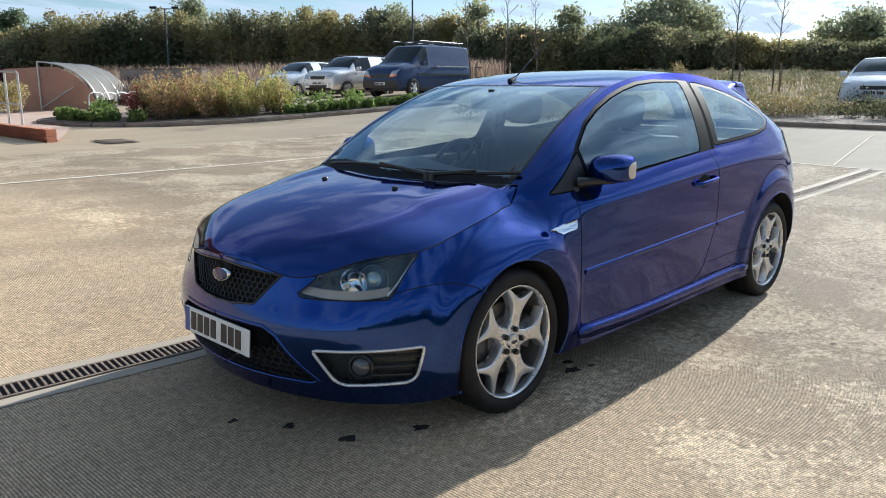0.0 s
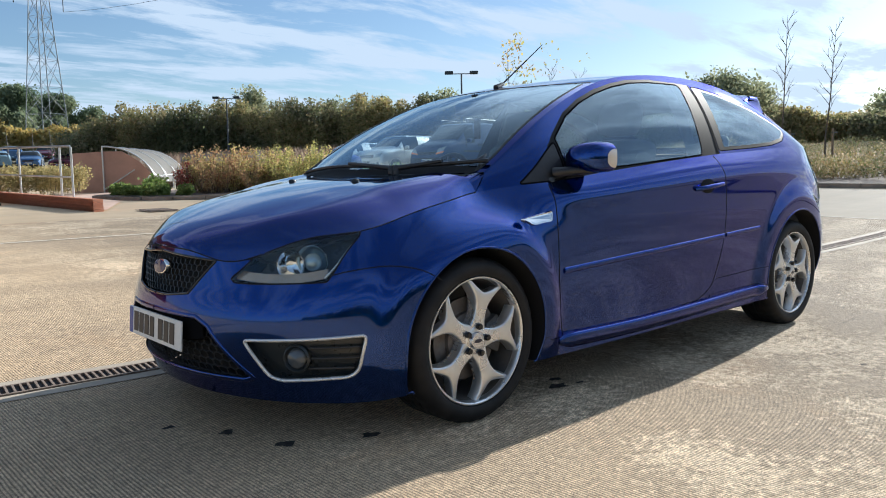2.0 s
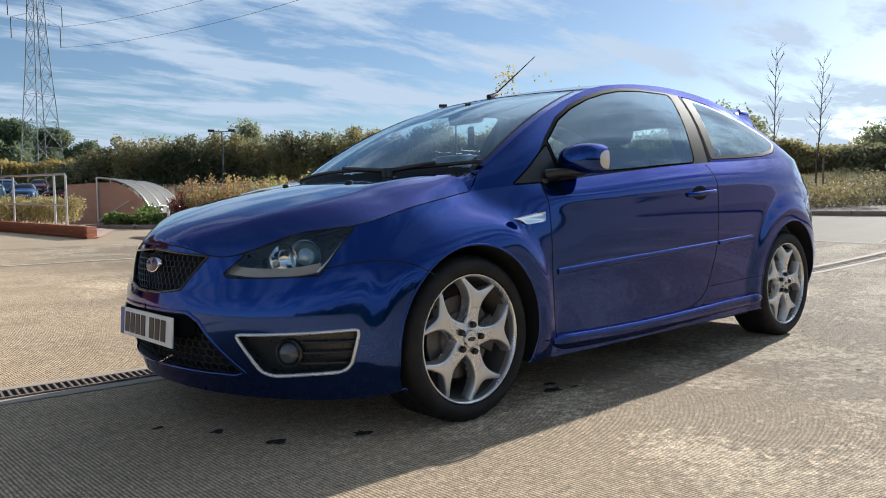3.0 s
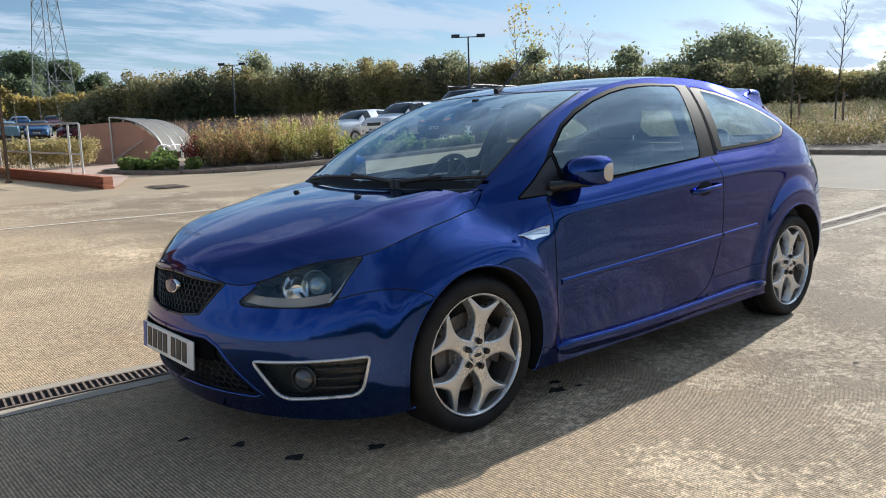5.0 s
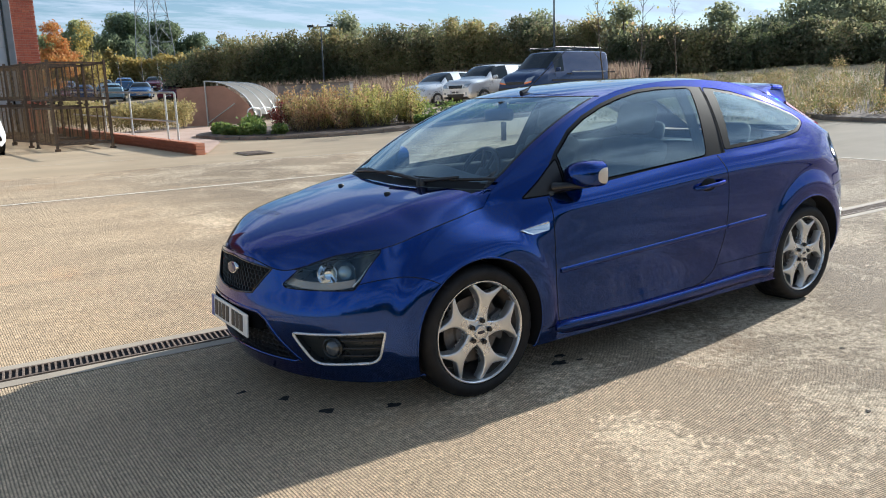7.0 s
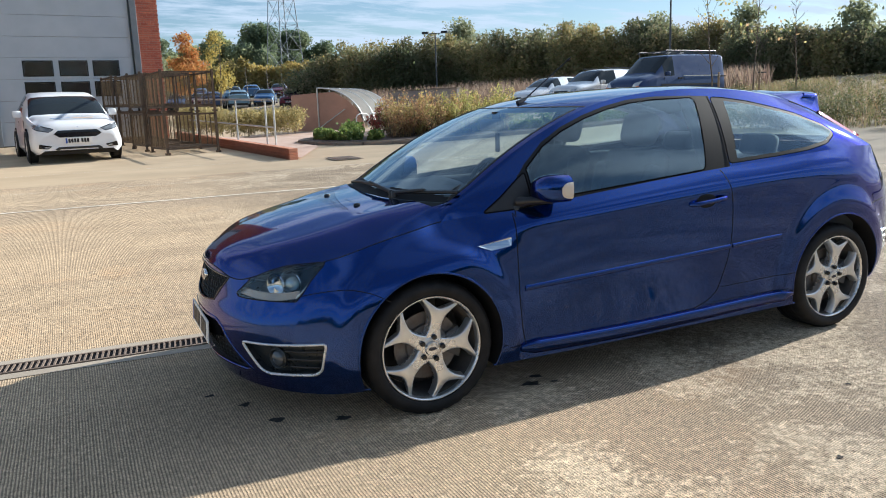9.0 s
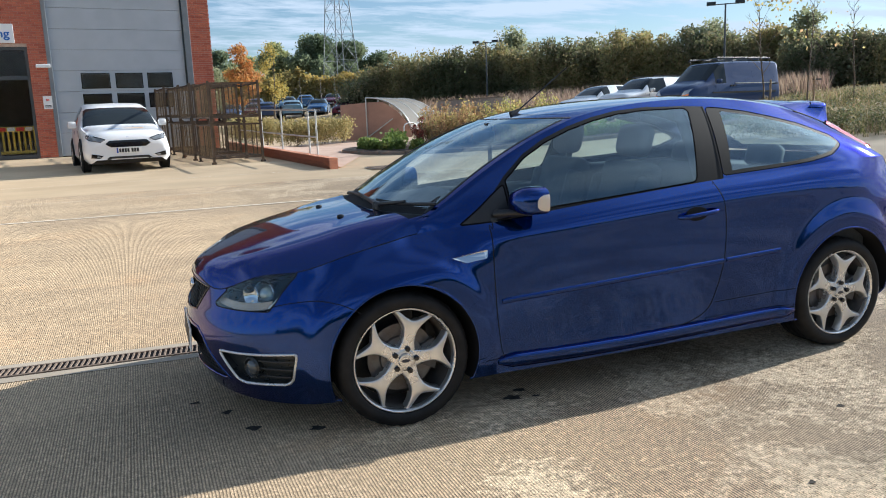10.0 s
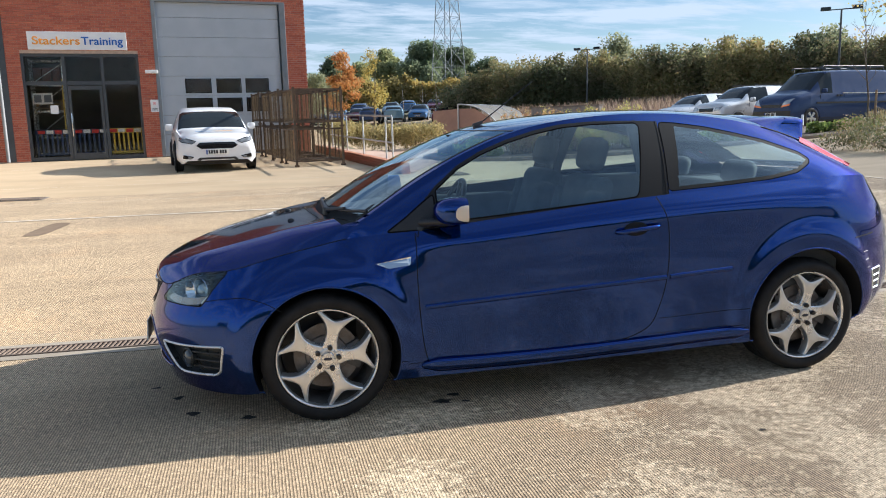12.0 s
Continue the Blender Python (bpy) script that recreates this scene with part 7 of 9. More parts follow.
def make_wheel(m, phase, parent):
    bm = bmesh.new()
    lathe(bm, [(.2475, .012), (.2480, .002), (.2450, -.004), (.2410, -.004), (.2375, -.001), (.2350, .006), (.2335, .016), (.2325, .028)], 72)
    bmesh.ops.transform(bm, matrix=m, verts=bm.verts)
    wheel = part("wheel", bm, ALLOY, parent, "silver alloy wheel with five forked spokes", smooth=40)
    bm = bmesh.new()
    lathe(bm, [(.2325, .028), (.2250, .060), (.2190, .13), (.222, .19), (.235, .20)], 72)
    bmesh.ops.transform(bm, matrix=m, verts=bm.verts)
    part("rim_barrel", bm, DARK_METAL, wheel, "rim barrel darkened for the shade behind the spokes", smooth=40)
    bm = bmesh.new()
    prof = [(.2470, .004), (.2520, -.006), (.2640, -.011), (.2800, -.012), (.2950, -.008), (.3060, .002), (.3130, .012), (.3160, .022)]
    for a, b in ((.028, .058), (.070, .104), (.112, .146), (.158, .190)):
        prof += [(.3180, a), (.3180, b), (.3105, b + .001), (.3105, b + .007)]
    prof += [(.3060, .205), (.2950, .215), (.2650, .218), (.2470, .204)]
    lathe(bm, prof, 144)
    # sipes across the shoulder
    for v in bm.verts:
        r = math.hypot(v.co.x, v.co.z)
        q = int(round(math.atan2(v.co.z, v.co.x) / math.tau * 144))
        if q % 4 == 0 and r > .3 and v.co.y < .12:
            v.co.x *= 1 - .003 / r
            v.co.z *= 1 - .003 / r
    bmesh.ops.transform(bm, matrix=m, verts=bm.verts)
    part("tyre", bm, TYRE, wheel, smooth=35)
    base = None
    for k in range(5):
        ang = phase + 72 * k
        r = m @ pose(0, 0, 0, 0, -ang, 0)
        if base is None:
            bm = spoke_mesh()
            base = bpy.data.meshes.new("spoke")
            for f in bm.faces:
                f.smooth = True
            for e in bm.edges:
                if len(e.link_faces) == 2 and e.calc_face_angle(0) > radians(38):
                    e.smooth = False
            bm.to_mesh(base)
            bm.free()
            base.materials.append(ALLOY)
        sp = new("spoke", base)
        sp.parent = wheel
        sp.matrix_basis = r
        bm = bmesh.new()
        lathe(bm, [(.0128, .022), (.0128, -.003), (.0105, -.009), (.0, -.010)], 12)
        bmesh.ops.transform(bm, matrix=m @ pose(0, 0, 0, 0, -ang, 0) @ pose(.054, 0.004, 0), verts=bm.verts)
        part("wheel_nut", bm, GLOSS_BLACK, wheel, smooth=40)
    bm = bmesh.new()
    lathe(bm, [(.058, .030), (.056, .014), (.050, .010), (.034, .010), (.033, .002), (.030, -.001), (.0, -.003)], 36)
    bmesh.ops.transform(bm, matrix=m, verts=bm.verts)
    part("wheel_hub", bm, ALLOY, wheel, smooth=40)
    bm = bmesh.new()
    lathe(bm, [(1.0, 0.0), (.9, -.002), (.0, -.003)], 28)
    bmesh.ops.transform(bm, matrix=m @ pose(0, -.0015, 0) @ Matrix.Diagonal((.021, 1, .0085, 1)), verts=bm.verts)
    part("centre_cap", bm, Mat("cap_dark", (0.03, 0.03, 0.045), 0.2).m, wheel)
    bm = bmesh.new()
    lathe(bm, [(.160, .085), (.160, .073), (.105, .073), (.100, .060), (.0, .060)], 48)
    bmesh.ops.transform(bm, matrix=m, verts=bm.verts)
    part("brake_disc", bm, DISC, wheel, smooth=40)
    bm = bmesh.new()
    lathe(bm, [(.218, .175), (.0, .175)], 40)
    bmesh.ops.transform(bm, matrix=m, verts=bm.verts)
    part("backing_plate", bm, BLACK, wheel)
    bm = bmesh.new()
    for a in np.linspace(-.45, .45, 9)[:-1]:
        b = a + .1125
        q = [(r * math.cos(t), y, r * math.sin(t)) for t in (a, b) for r in (.105, .172) for y in (.050, .095)]
        v = [bm.verts.new(p) for p in q]
        for f in ((0, 2, 6, 4), (1, 5, 7, 3), (0, 4, 5, 1), (2, 3, 7, 6), (0, 1, 3, 2), (4, 6, 7, 5)):
            bm.faces.new([v[k] for k in f])
    bmesh.ops.transform(bm, matrix=m, verts=bm.verts)
    part("brake_caliper", bm, mottled("caliper_iron", (.05, .048, .045), (.09, .085, .08), .6, 30), wheel)
    return wheel


ty = Mat("tyre_rubber_tread", (0.017, 0.017, 0.017), 0.62, Specular_IOR_Level=0.28)
ty.color(ty.mix(ty.ramp(ty.noise(9, 5), (0.4, 0.0), (0.7, 1.0)), (0.008, 0.008, 0.009), (0.020, 0.019, 0.018)))
ty.bump(ty.noise(260, 2), 0.2, 0.002)
TYRE = ty.m
FACE_Y = 0.868
make_wheel(pose(HUB_F, -FACE_Y, HUB_Z), 4, CAR)
make_wheel(pose(HUB_R, -FACE_Y, HUB_Z), 8, CAR)
make_wheel(pose(HUB_F, FACE_Y, HUB_Z, 0, 0, 180), 10, CAR)
make_wheel(pose(HUB_R, FACE_Y, HUB_Z, 0, 0, 180), 40, CAR)

# wheel wells and floor
for s in (-1, 1):
    for hx, dz, extra in ((HUB_F, 0.0, 0.0), (HUB_R, .012, .014)):
        bm = bmesh.new()
        r = ARCH + extra + .004
        rings = []
        for y in (0.905, 0.86, 0.60, 0.52):
            rr = r if y > 0.55 else 0.05
            rings.append([bm.verts.new((hx + rr * math.cos(a), s * y, HUB_Z + dz + rr * math.sin(a))) for a in np.linspace(-0.45, math.pi + 0.45, 48)])
        # the outer ring follows the wing's lip
        for k, a in enumerate(np.linspace(-0.45, math.pi + 0.45, 48)):
            p = L.drop([(hx + (r - .004) * math.cos(a), HUB_Z + dz + (r - .004) * math.sin(a))], "side")[0]
            rings[0][k].co = Vector((p.x, s * (p.y - .001), p.z))
            rings[1][k].co = Vector((p.x, s * (p.y - .030), p.z))
        for a, b in zip(rings, rings[1:]):
            for k in range(47):
                bm.faces.new((a[k], a[k + 1], b[k + 1], b[k]))
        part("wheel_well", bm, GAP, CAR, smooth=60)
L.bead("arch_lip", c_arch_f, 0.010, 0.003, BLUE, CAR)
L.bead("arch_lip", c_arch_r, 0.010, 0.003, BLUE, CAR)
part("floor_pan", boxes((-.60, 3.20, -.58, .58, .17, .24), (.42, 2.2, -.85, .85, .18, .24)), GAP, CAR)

# flank details
strip_f = L.drop([tuple(p) for p in spline([(.485, .537), (1.0, .562), (1.4, .580), (1.772, .597)], 70)], "side")
strip_r = L.drop([tuple(p) for p in spline([(1.792, .599), (2.0, .610), (2.155, .617)], 24)], "side")
L.bead("rubbing_strip", strip_f, 0.028, 0.007, BLUE, CAR)
L.bead("rubbing_strip", strip_r, 0.026, 0.0065, BLUE, CAR)
sill_step = L.drop([tuple(p) for p in spline([(.46, .238), (1.0, .228), (1.5, .236), (2.0, .254), (2.27, .262)], 90)], "side")
L.bead("skirt_lip", sill_step, 0.076, 0.027, BLUE, CAR, taper=5, form=[(-1, -0.5), (-0.9, 0.25), (-0.5, 0.72), (-0.1, 0.95), (0.45, 1.0), (0.78, 0.95), (0.90, 0.72), (1, -0.5)])
side_badge = poly_of([(.245, .762), (.425, .792), (.418, .748), (.310, .735)], 0.008, 0.008)
for s in (-1, 1):
    bm = bmesh.new()
    outer = L.drop(side_badge, "side")
    mid = sum((Vector(p) for p in outer), Vector()) / len(outer)
    a = [bm.verts.new((p.x, s * (p.y + .001), p.z)) for p in outer]
    b = [bm.verts.new((mid.x + (p.x - mid.x) * .95, s * (p.y + .006), mid.z + (p.z - mid.z) * .90)) for p in outer]
    c = [bm.verts.new((mid.x + (p.x - mid.x) * .84, s * (p.y + .003), mid.z + (p.z - mid.z) * .66)) for p in outer]
    for x, y in ((a, b), (b, c)):
        for k in range(len(x)):
            q = (k + 1) % len(x)
            bm.faces.new((x[k], x[q], y[q], y[k]))
    bm.faces.new(c)
    bmesh.ops.recalc_face_normals(bm, faces=bm.faces[:])
    ob = part("side_vent_badge", bm, CHROME, CAR, "chrome side badge with red lettering bars", smooth=30)
    y0 = outer[0].y
    for x0, x1, z0, z1 in ((.362, .378, .758, .772), (.383, .398, .760, .775)):
        part("badge_mark", boxes((x0, x1, s * (y0 + .006) - .003, s * (y0 + .006) + .003, z0, z1)), RED_LENS, ob)


def door_handle(s, parent):
    hx, hz = 1.60, .862
    p = L.drop([(hx, hz)], "side")[0]
    y = p.y
    bm = bmesh.new()
    pts = [(hx - .115, y - .004, hz - .012), (hx - .095, y + .022, hz - .009), (hx - .03, y + .032, hz - .002), (hx + .05, y + .032, hz + .005), (hx + .10, y + .022, hz + .009), (hx + .118, y - .004, hz + .010)]
    tube(bm, [(a, s * b, c) for a, b, c in spline(pts, 20)], 0.0125, 10)
    part("door_handle", bm, BLUE, parent, smooth=60)
    # black ellipse on the door for the shade of the hollow behind the handle
    bm = bmesh.new()
    lathe(bm, [(1.0, 0.0), (.8, -.002), (0, -.004)], 28)
    bmesh.ops.transform(bm, matrix=pose(hx - .01, s * (y + .0025), hz, 0, 0, 0 if s < 0 else 180) @ Matrix.Diagonal((.068, 1, .036, 1)), verts=bm.verts)
    part("handle_recess", bm, GAP, parent)


for s, d in zip((-1, 1), doors):
    door_handle(s, d)


def door_mirror(s):
    prof = [(.615, .930, .945, .030, .035), (.600, .955, .975, .060, .058), (.630, .975, .985, .085, .078), (.685, .985, .985, .092, .082)]
    bm = bmesh.new()
    # the housing is a rounded loft from its front face to the glass
    rings = []
    for x, k in ((.588, .0), (.592, .34), (.604, .62), (.628, .86), (.660, .97), (.700, 1.0), (.735, .985)):
        ring = []
        for i in range(28):
            a = i * math.tau / 28
            cw, cz = .962, .998
            dy, dz = math.cos(a), math.sin(a)
            e = 0.60
            dy, dz = math.copysign(abs(dy) ** e, dy), math.copysign(abs(dz) ** e, dz)
            up = .074 if dz > 0 else .058
            ring.append(bm.verts.new((x + .035 * (cw + .1 * dy * k - .9), s * (cw + .118 * k * dy), cz + up * k * dz - .012 * k * (dy < 0) * abs(dy))))
        rings.append(ring)
    for a, b in zip(rings, rings[1:]):
        for i in range(28):
            bm.faces.new((a[i], a[(i + 1) % 28], b[(i + 1) % 28], b[i]))
    bmesh.ops.recalc_face_normals(bm, faces=bm.faces[:])
    mirror = part("door_mirror", bm, BLUE, CAR, "blue door mirror with clear indicator", smooth=60)
    bm = bmesh.new()
    f = [bm.verts.new((.730, s * (.962 + .108 * math.copysign(abs(math.cos(a)) ** .60, math.cos(a))), .998 + (.066 if math.sin(a) > 0 else .050) * math.copysign(abs(math.sin(a)) ** .60, math.sin(a)))) for a in np.linspace(0, math.tau, 28)[:-1]]
    bm.faces.new(f if s > 0 else f[::-1])
    pieces = [mirror, part("mirror_glass", bm, CHROME, mirror)]
    bm = bmesh.new()
    tube(bm, [(x, s * y, z) for x, y, z in ((.52, .82, .940), (.535, .85, .946), (.565, .885, .952), (.60, .93, .952), (.625, .97, .955))], [.034, .030, .028, .024, .012], 12)
    bmesh.ops.scale(bm, vec=(1.25, 1, .66), space=Matrix.Translation((-.57, 0, -.952)), verts=bm.verts)
    part("mirror_foot", bm, BLACK, mirror, smooth=60)
    bm = bmesh.new()
    rows = []
    for x, k, a0, a1 in ((.672, .985, -.10, .06), (.682, 1.004, -.28, .20), (.700, 1.012, -.42, .32), (.722, 1.010, -.50, .36), (.735, .992, -.52, .36)):
        rows.append([bm.verts.new((x + .035 * (.062 + .1 * math.copysign(abs(math.cos(a)) ** .60, math.cos(a)) * k), s * (.962 + .1185 * k * abs(math.cos(a)) ** .60), .998 + (.074 if a > 0 else .058) * k * math.copysign(abs(math.sin(a)) ** .60, math.sin(a)))) for a in np.linspace(a0, a1, 10)])
    for a, b in zip(rows, rows[1:]):
        for i in range(9):
            bm.faces.new((a[i], a[i + 1], b[i + 1], b[i]))
    bmesh.ops.recalc_face_normals(bm, faces=bm.faces[:])
    pieces.append(part("mirror_indicator", bm, Mat("indicator_lens", (0.62, 0.55, 0.46), 0.12, 0.1, Coat_Weight=1.0).m, mirror, smooth=60))
    for ob in pieces:
        ob.data.transform(Matrix.Translation((-.06, s * .908, 0)) @ Matrix.Diagonal((1, .84, 1, 1)) @ Matrix.Translation((0, -s * .962, 0)))


for s in (-1, 1):
    door_mirror(s)


# screen wipers, washer jets, aerial
def on_screen(x, w, up=0.02):
    p = T.drop([(x, abs(w))], "top")[0]
    return (p.x - up * .5, math.copysign(p.y, w), p.z + up)


for pivot, tip, mid in (((.078, -.300), (.245, -.695), (.160, -.510)), ((.074, -.270), (.125, .520), (.082, .060))):
    bm = bmesh.new()
    tube(bm, [on_screen(*p, up=u) for p, u in (((pivot[0], pivot[1]), .018), ((mid[0], mid[1]), .026))], [.012, .008], 8)
    arm = part("wiper", bm, BLACK, CAR, smooth=60)
    bm = bmesh.new()
    tube(bm, [on_screen(*p, up=.014) for p in spline([tip, mid, (pivot[0] + .01, pivot[1])], 14)], .0085, 8)
    part("wiper_blade", bm, BLACK, arm, smooth=60)
    bm = bmesh.new()
    x, y, z = on_screen(*pivot, up=.012)
    lathe(bm, [(.018, -.02), (.018, .012), (.013, .018), (0, .019)], 16, axis="z", centre=(x, y, z))
    part("wiper_pivot", bm, BLACK, arm, smooth=40)
for y in (-.26, .26):
    p = B.drop([(-.12, .26)], "top")[0]
    bm = bmesh.new()
    lathe(bm, [(.012, -.004), (.012, .006), (.008, .011), (0, .012)], 14, axis="z", centre=(p.x, math.copysign(p.y, y), p.z))
    bmesh.ops.scale(bm, vec=(1.5, 1, 1), space=Matrix.Translation((-p.x, 0, 0)), verts=bm.verts)
    part("washer_jet", bm, BLACK, CAR, smooth=50)
bm = bmesh.new()
tube(bm, [(.985, 0, 1.398), (1.01, 0, 1.408), (1.04, 0, 1.424)], [.018, .015, .008], 10)
aerial = part("aerial", bm, BLACK, CAR, smooth=60)
bm = bmesh.new()
tube(bm, [(1.03, 0, 1.418), (1.19, 0, 1.535), (1.36, 0, 1.66)], [.0045, .0035, .0022], 6)
part("aerial_rod", bm, BLACK, aerial, smooth=60)

# spoiler over the rear window and tail lamps
bm = bmesh.new()
sec = []
for u in np.concatenate([np.linspace(-1, -.8, 8)[:-1], np.linspace(-.8, .8, 25), np.linspace(.8, 1, 8)[1:]]):
    k, w = abs(u), .606 * u
    x0, x1 = 2.43 + .13 * k ** 5, 2.885 - .05 * k * k - .045 * k ** 10
    z0, z1, z2 = (T.drop([(x, abs(w))], "top")[0].z for x in (x0, x0 + .12, x1 - .03))
    zt = 1.414 - .018 * k * k - .030 * k ** 12
    fin = max(0.0, (k - .86) / .14)
    low = (zt - .030) * (1 - fin) + min(zt - .030, z2 + .012) * fin
    mid = (zt - .036) * (1 - fin) + min(zt - .036, z1 * .5 + z2 * .5 + .01) * fin
    pr = [(x0, z0 + .001), (x0 + .10, z0 * .55 + zt * .45 + .008), (x0 + .22, zt + .002), (x1 - .12, zt + .008), (x1 - .035, zt + .005), (x1 - .008, zt - .002), (x1, zt - .011), (x1 - .006 - .02 * fin, low), (x1 - .15, mid), (x0 + .12, z1 - .006)]
    tuck = .050 * max(0.0, (k - .80) / .20) ** 2
    sec.append([bm.verts.new((x, w - math.copysign(tuck if 0 < q < 7 else 0, w), z)) for q, (x, z) in enumerate(pr)])
for a, b in zip(sec, sec[1:]):
    for k in range(10):
        bm.faces.new((a[k], a[(k + 1) % 10], b[(k + 1) % 10], b[k]))
bm.faces.new(sec[0])
bm.faces.new(sec[-1][::-1])
bmesh.ops.recalc_face_normals(bm, faces=bm.faces[:])
part("roof_spoiler", bm, BLUE, CAR, "blue roof spoiler above the rear window", smooth=45)
T.bead("spoiler_gap", T.drop([(x, .604) for x in np.linspace(2.50, 2.79, 24)], "top"), 0.012, 0.004, GAP, CAR)
for s in (-1, 1):
    bm = bmesh.new()
    rows = []
    for f in np.linspace(0, 1, 26):
        i = int(np.interp(f, [0, 1], [np.argmin(abs(COLS[I_FIRST:] - 16.55)), np.argmin(abs(COLS[I_FIRST:] - 18.55))]))
        wide = .085 * math.sin(math.pi * min(.93, .12 + f * .84)) ** .6
        p = T.P[i, 0]
        row = [bm.verts.new((p[0] - .006, s * (p[1] + .76 * wide * .35 + .004), p[2] - .60 * wide * .35 + .006))]
        for g in (0, .2, .5, .8, 1.0):
            j = int((g * wide / .66) * (T.P.shape[1] - 1) + .5)
            p, n = T.P[i, j], T.N[i, j]
            up = .014 * math.sin(math.pi * min(1, max(0, g))) + .004
            row.append(bm.verts.new((p[0] + n[0] * up, s * (p[1] + n[1] * up), p[2] + n[2] * up)))
        rows.append(row)
    for a, b in zip(rows, rows[1:]):
        for k in range(5):
            bm.faces.new((a[k], a[k + 1], b[k + 1], b[k]))
    bmesh.ops.recalc_face_normals(bm, faces=bm.faces[:])
    part("tail_lamp", bm, RED_LENS, CAR, "tall red tail lamp", smooth=60)
L.bead("shut_line", L.drop([tuple(p) for p in spline([(2.935, .735), (3.0, .742), (3.08, .752)], 20)], "side"), 0.006, 0.0012, GAP, CAR, flat=True)
for k in range(3):
    z = .56 + .045 * k
    L.bead("bumper_vent", L.drop([(3.02 - .012 * k, z), (3.06 - .012 * k, z + .002)], "side"), 0.005, 0.003, DARK_METAL, CAR)
L.bead("bumper_recess", L.drop([(3.13, z) for z in np.linspace(.435, .54, 8)], "side"), 0.075, 0.002, GAP, CAR, flat=True)
for z in (.465, .50):
    L.bead("bumper_slat", L.drop([(x, z + .1 * (x - 3.09)) for x in np.linspace(3.10, 3.165, 6)], "side"), 0.010, 0.005, SILVER_TRIM, CAR)
L.bead("reflector_trim", L.drop(poly_of([(3.09, .43), (3.17, .43), (3.17, .55), (3.085, .54)], .01, .01), "side"), 0.008, 0.006, SILVER_TRIM, CAR, closed=True)


# -- inside the car
def cushion(bm, x0, x1, y0, y1, z0, z1, m=None, r=0.04):
    return box(bm, x0, x1, y0, y1, z0, z1, m=m, bevel=r)


def car_seat(x, y, name="car_seat"):
    bm = bmesh.new()
    cushion(bm, x - .30, x + .20, y - .25, y + .25, .36, .56, r=.06)
    seat = part(name, bm, CABIN, CAR, smooth=60)
    bm = bmesh.new()
    cushion(bm, -.06, .08, -.23, .23, 0, .64, m=pose(x + .20, y, .50, 0, 17, 0), r=.055)
    cushion(bm, -.09, .03, -.26, -.18, .05, .55, m=pose(x + .20, y, .50, 0, 17, 0), r=.035)
    cushion(bm, -.09, .03, .18, .26, .05, .55, m=pose(x + .20, y, .50, 0, 17, 0), r=.035)
    part("backrest", bm, CABIN, seat, smooth=60)
    bm = bmesh.new()
    cushion(bm, -.05, .06, -.13, .13, .66, .85, m=pose(x + .20, y, .50, 0, 15, 0), r=.05)
    part("headrest", bm, CABIN, seat, smooth=60)


car_seat(1.18, -.37)
car_seat(1.18, .37)
bm = bmesh.new()
cushion(bm, 1.90, 2.40, -.62, .62, .36, .55, r=.06)
bench = part("rear_bench", bm, CABIN, CAR, smooth=60)
bm = bmesh.new()
cushion(bm, -.06, .08, -.62, .62, 0, .56, m=pose(2.34, 0, .50, 0, 20, 0), r=.05)
part("backrest", bm, CABIN, bench, smooth=60)
for y in (-.36, .36):
    bm = bmesh.new()
    cushion(bm, -.05, .05, -.13, .13, .55, .69, m=pose(2.34, y, .50, 0, 18, 0), r=.04)
    part("headrest", bm, CABIN, bench, smooth=60)
bm = bmesh.new()
ring = []
for y in np.linspace(-.69, .69, 17):
    k = abs(y) / .69
    hump = .045 * math.exp(-((y - .37) / .16) ** 2)
    ring.append([bm.verts.new((x, y, z)) for x, z in ((.16 + .08 * k, .905), (.42, .930 + hump * .4), (.62, .938 + hump), (.74, .915 + hump * .6), (.80, .86), (.78, .50), (.45, .40))])
for a, b in zip(ring, ring[1:]):
    for k in range(6):
        bm.faces.new((a[k], a[k + 1], b[k + 1], b[k]))
bmesh.ops.recalc_face_normals(bm, faces=bm.faces[:])
part("dashboard", bm, CABIN, CAR, smooth=50)
bm = bmesh.new()
sm = pose(.93, .37, .885, 0, -66, 0)
tube(bm, [sm @ Vector((.183 * math.cos(a), .183 * math.sin(a), 0)) for a in np.linspace(0, math.tau, 37)[:-1]], .0155, 10, closed=True)
for a in (0.15, math.pi - .15, 3.7, 5.7):
    tube(bm, [sm @ Vector((.04 * math.cos(a), .04 * math.sin(a), -.02)), sm @ Vector((.178 * math.cos(a), .178 * math.sin(a), 0))], .015, 6)
wheel_ob = part("steering_wheel", bm, BLACK, CAR, smooth=60)
bm = bmesh.new()
lathe(bm, [(.075, -.05), (.075, -.02), (.05, 0), (0, .005)], 24, axis="z")
bmesh.ops.transform(bm, matrix=sm, verts=bm.verts)
part("horn_pad", bm, BLACK, wheel_ob, smooth=50)
bm = bmesh.new()
box(bm, .79, .83, -.125, .125, 1.245, 1.315, bevel=.018)
box(bm, .82, .86, -.015, .015, 1.30, 1.355)
inner_mirror = part("rear_view_mirror", bm, BLACK, CAR, smooth=50)
bm = bmesh.new()
tube(bm, [(.845, 0, 1.30), (.845, 0, 1.235)], .0015, 4)
box(bm, .841, .849, -.022, .022, 1.125, 1.235, bevel=.003)
part("air_freshener", bm, BLACK, inner_mirror, "small dark card hanging from the mirror")
part("parcel_shelf", boxes((2.52, 3.02, -.62, .62, .985, 1.005), bevel=.006), CABIN, CAR)
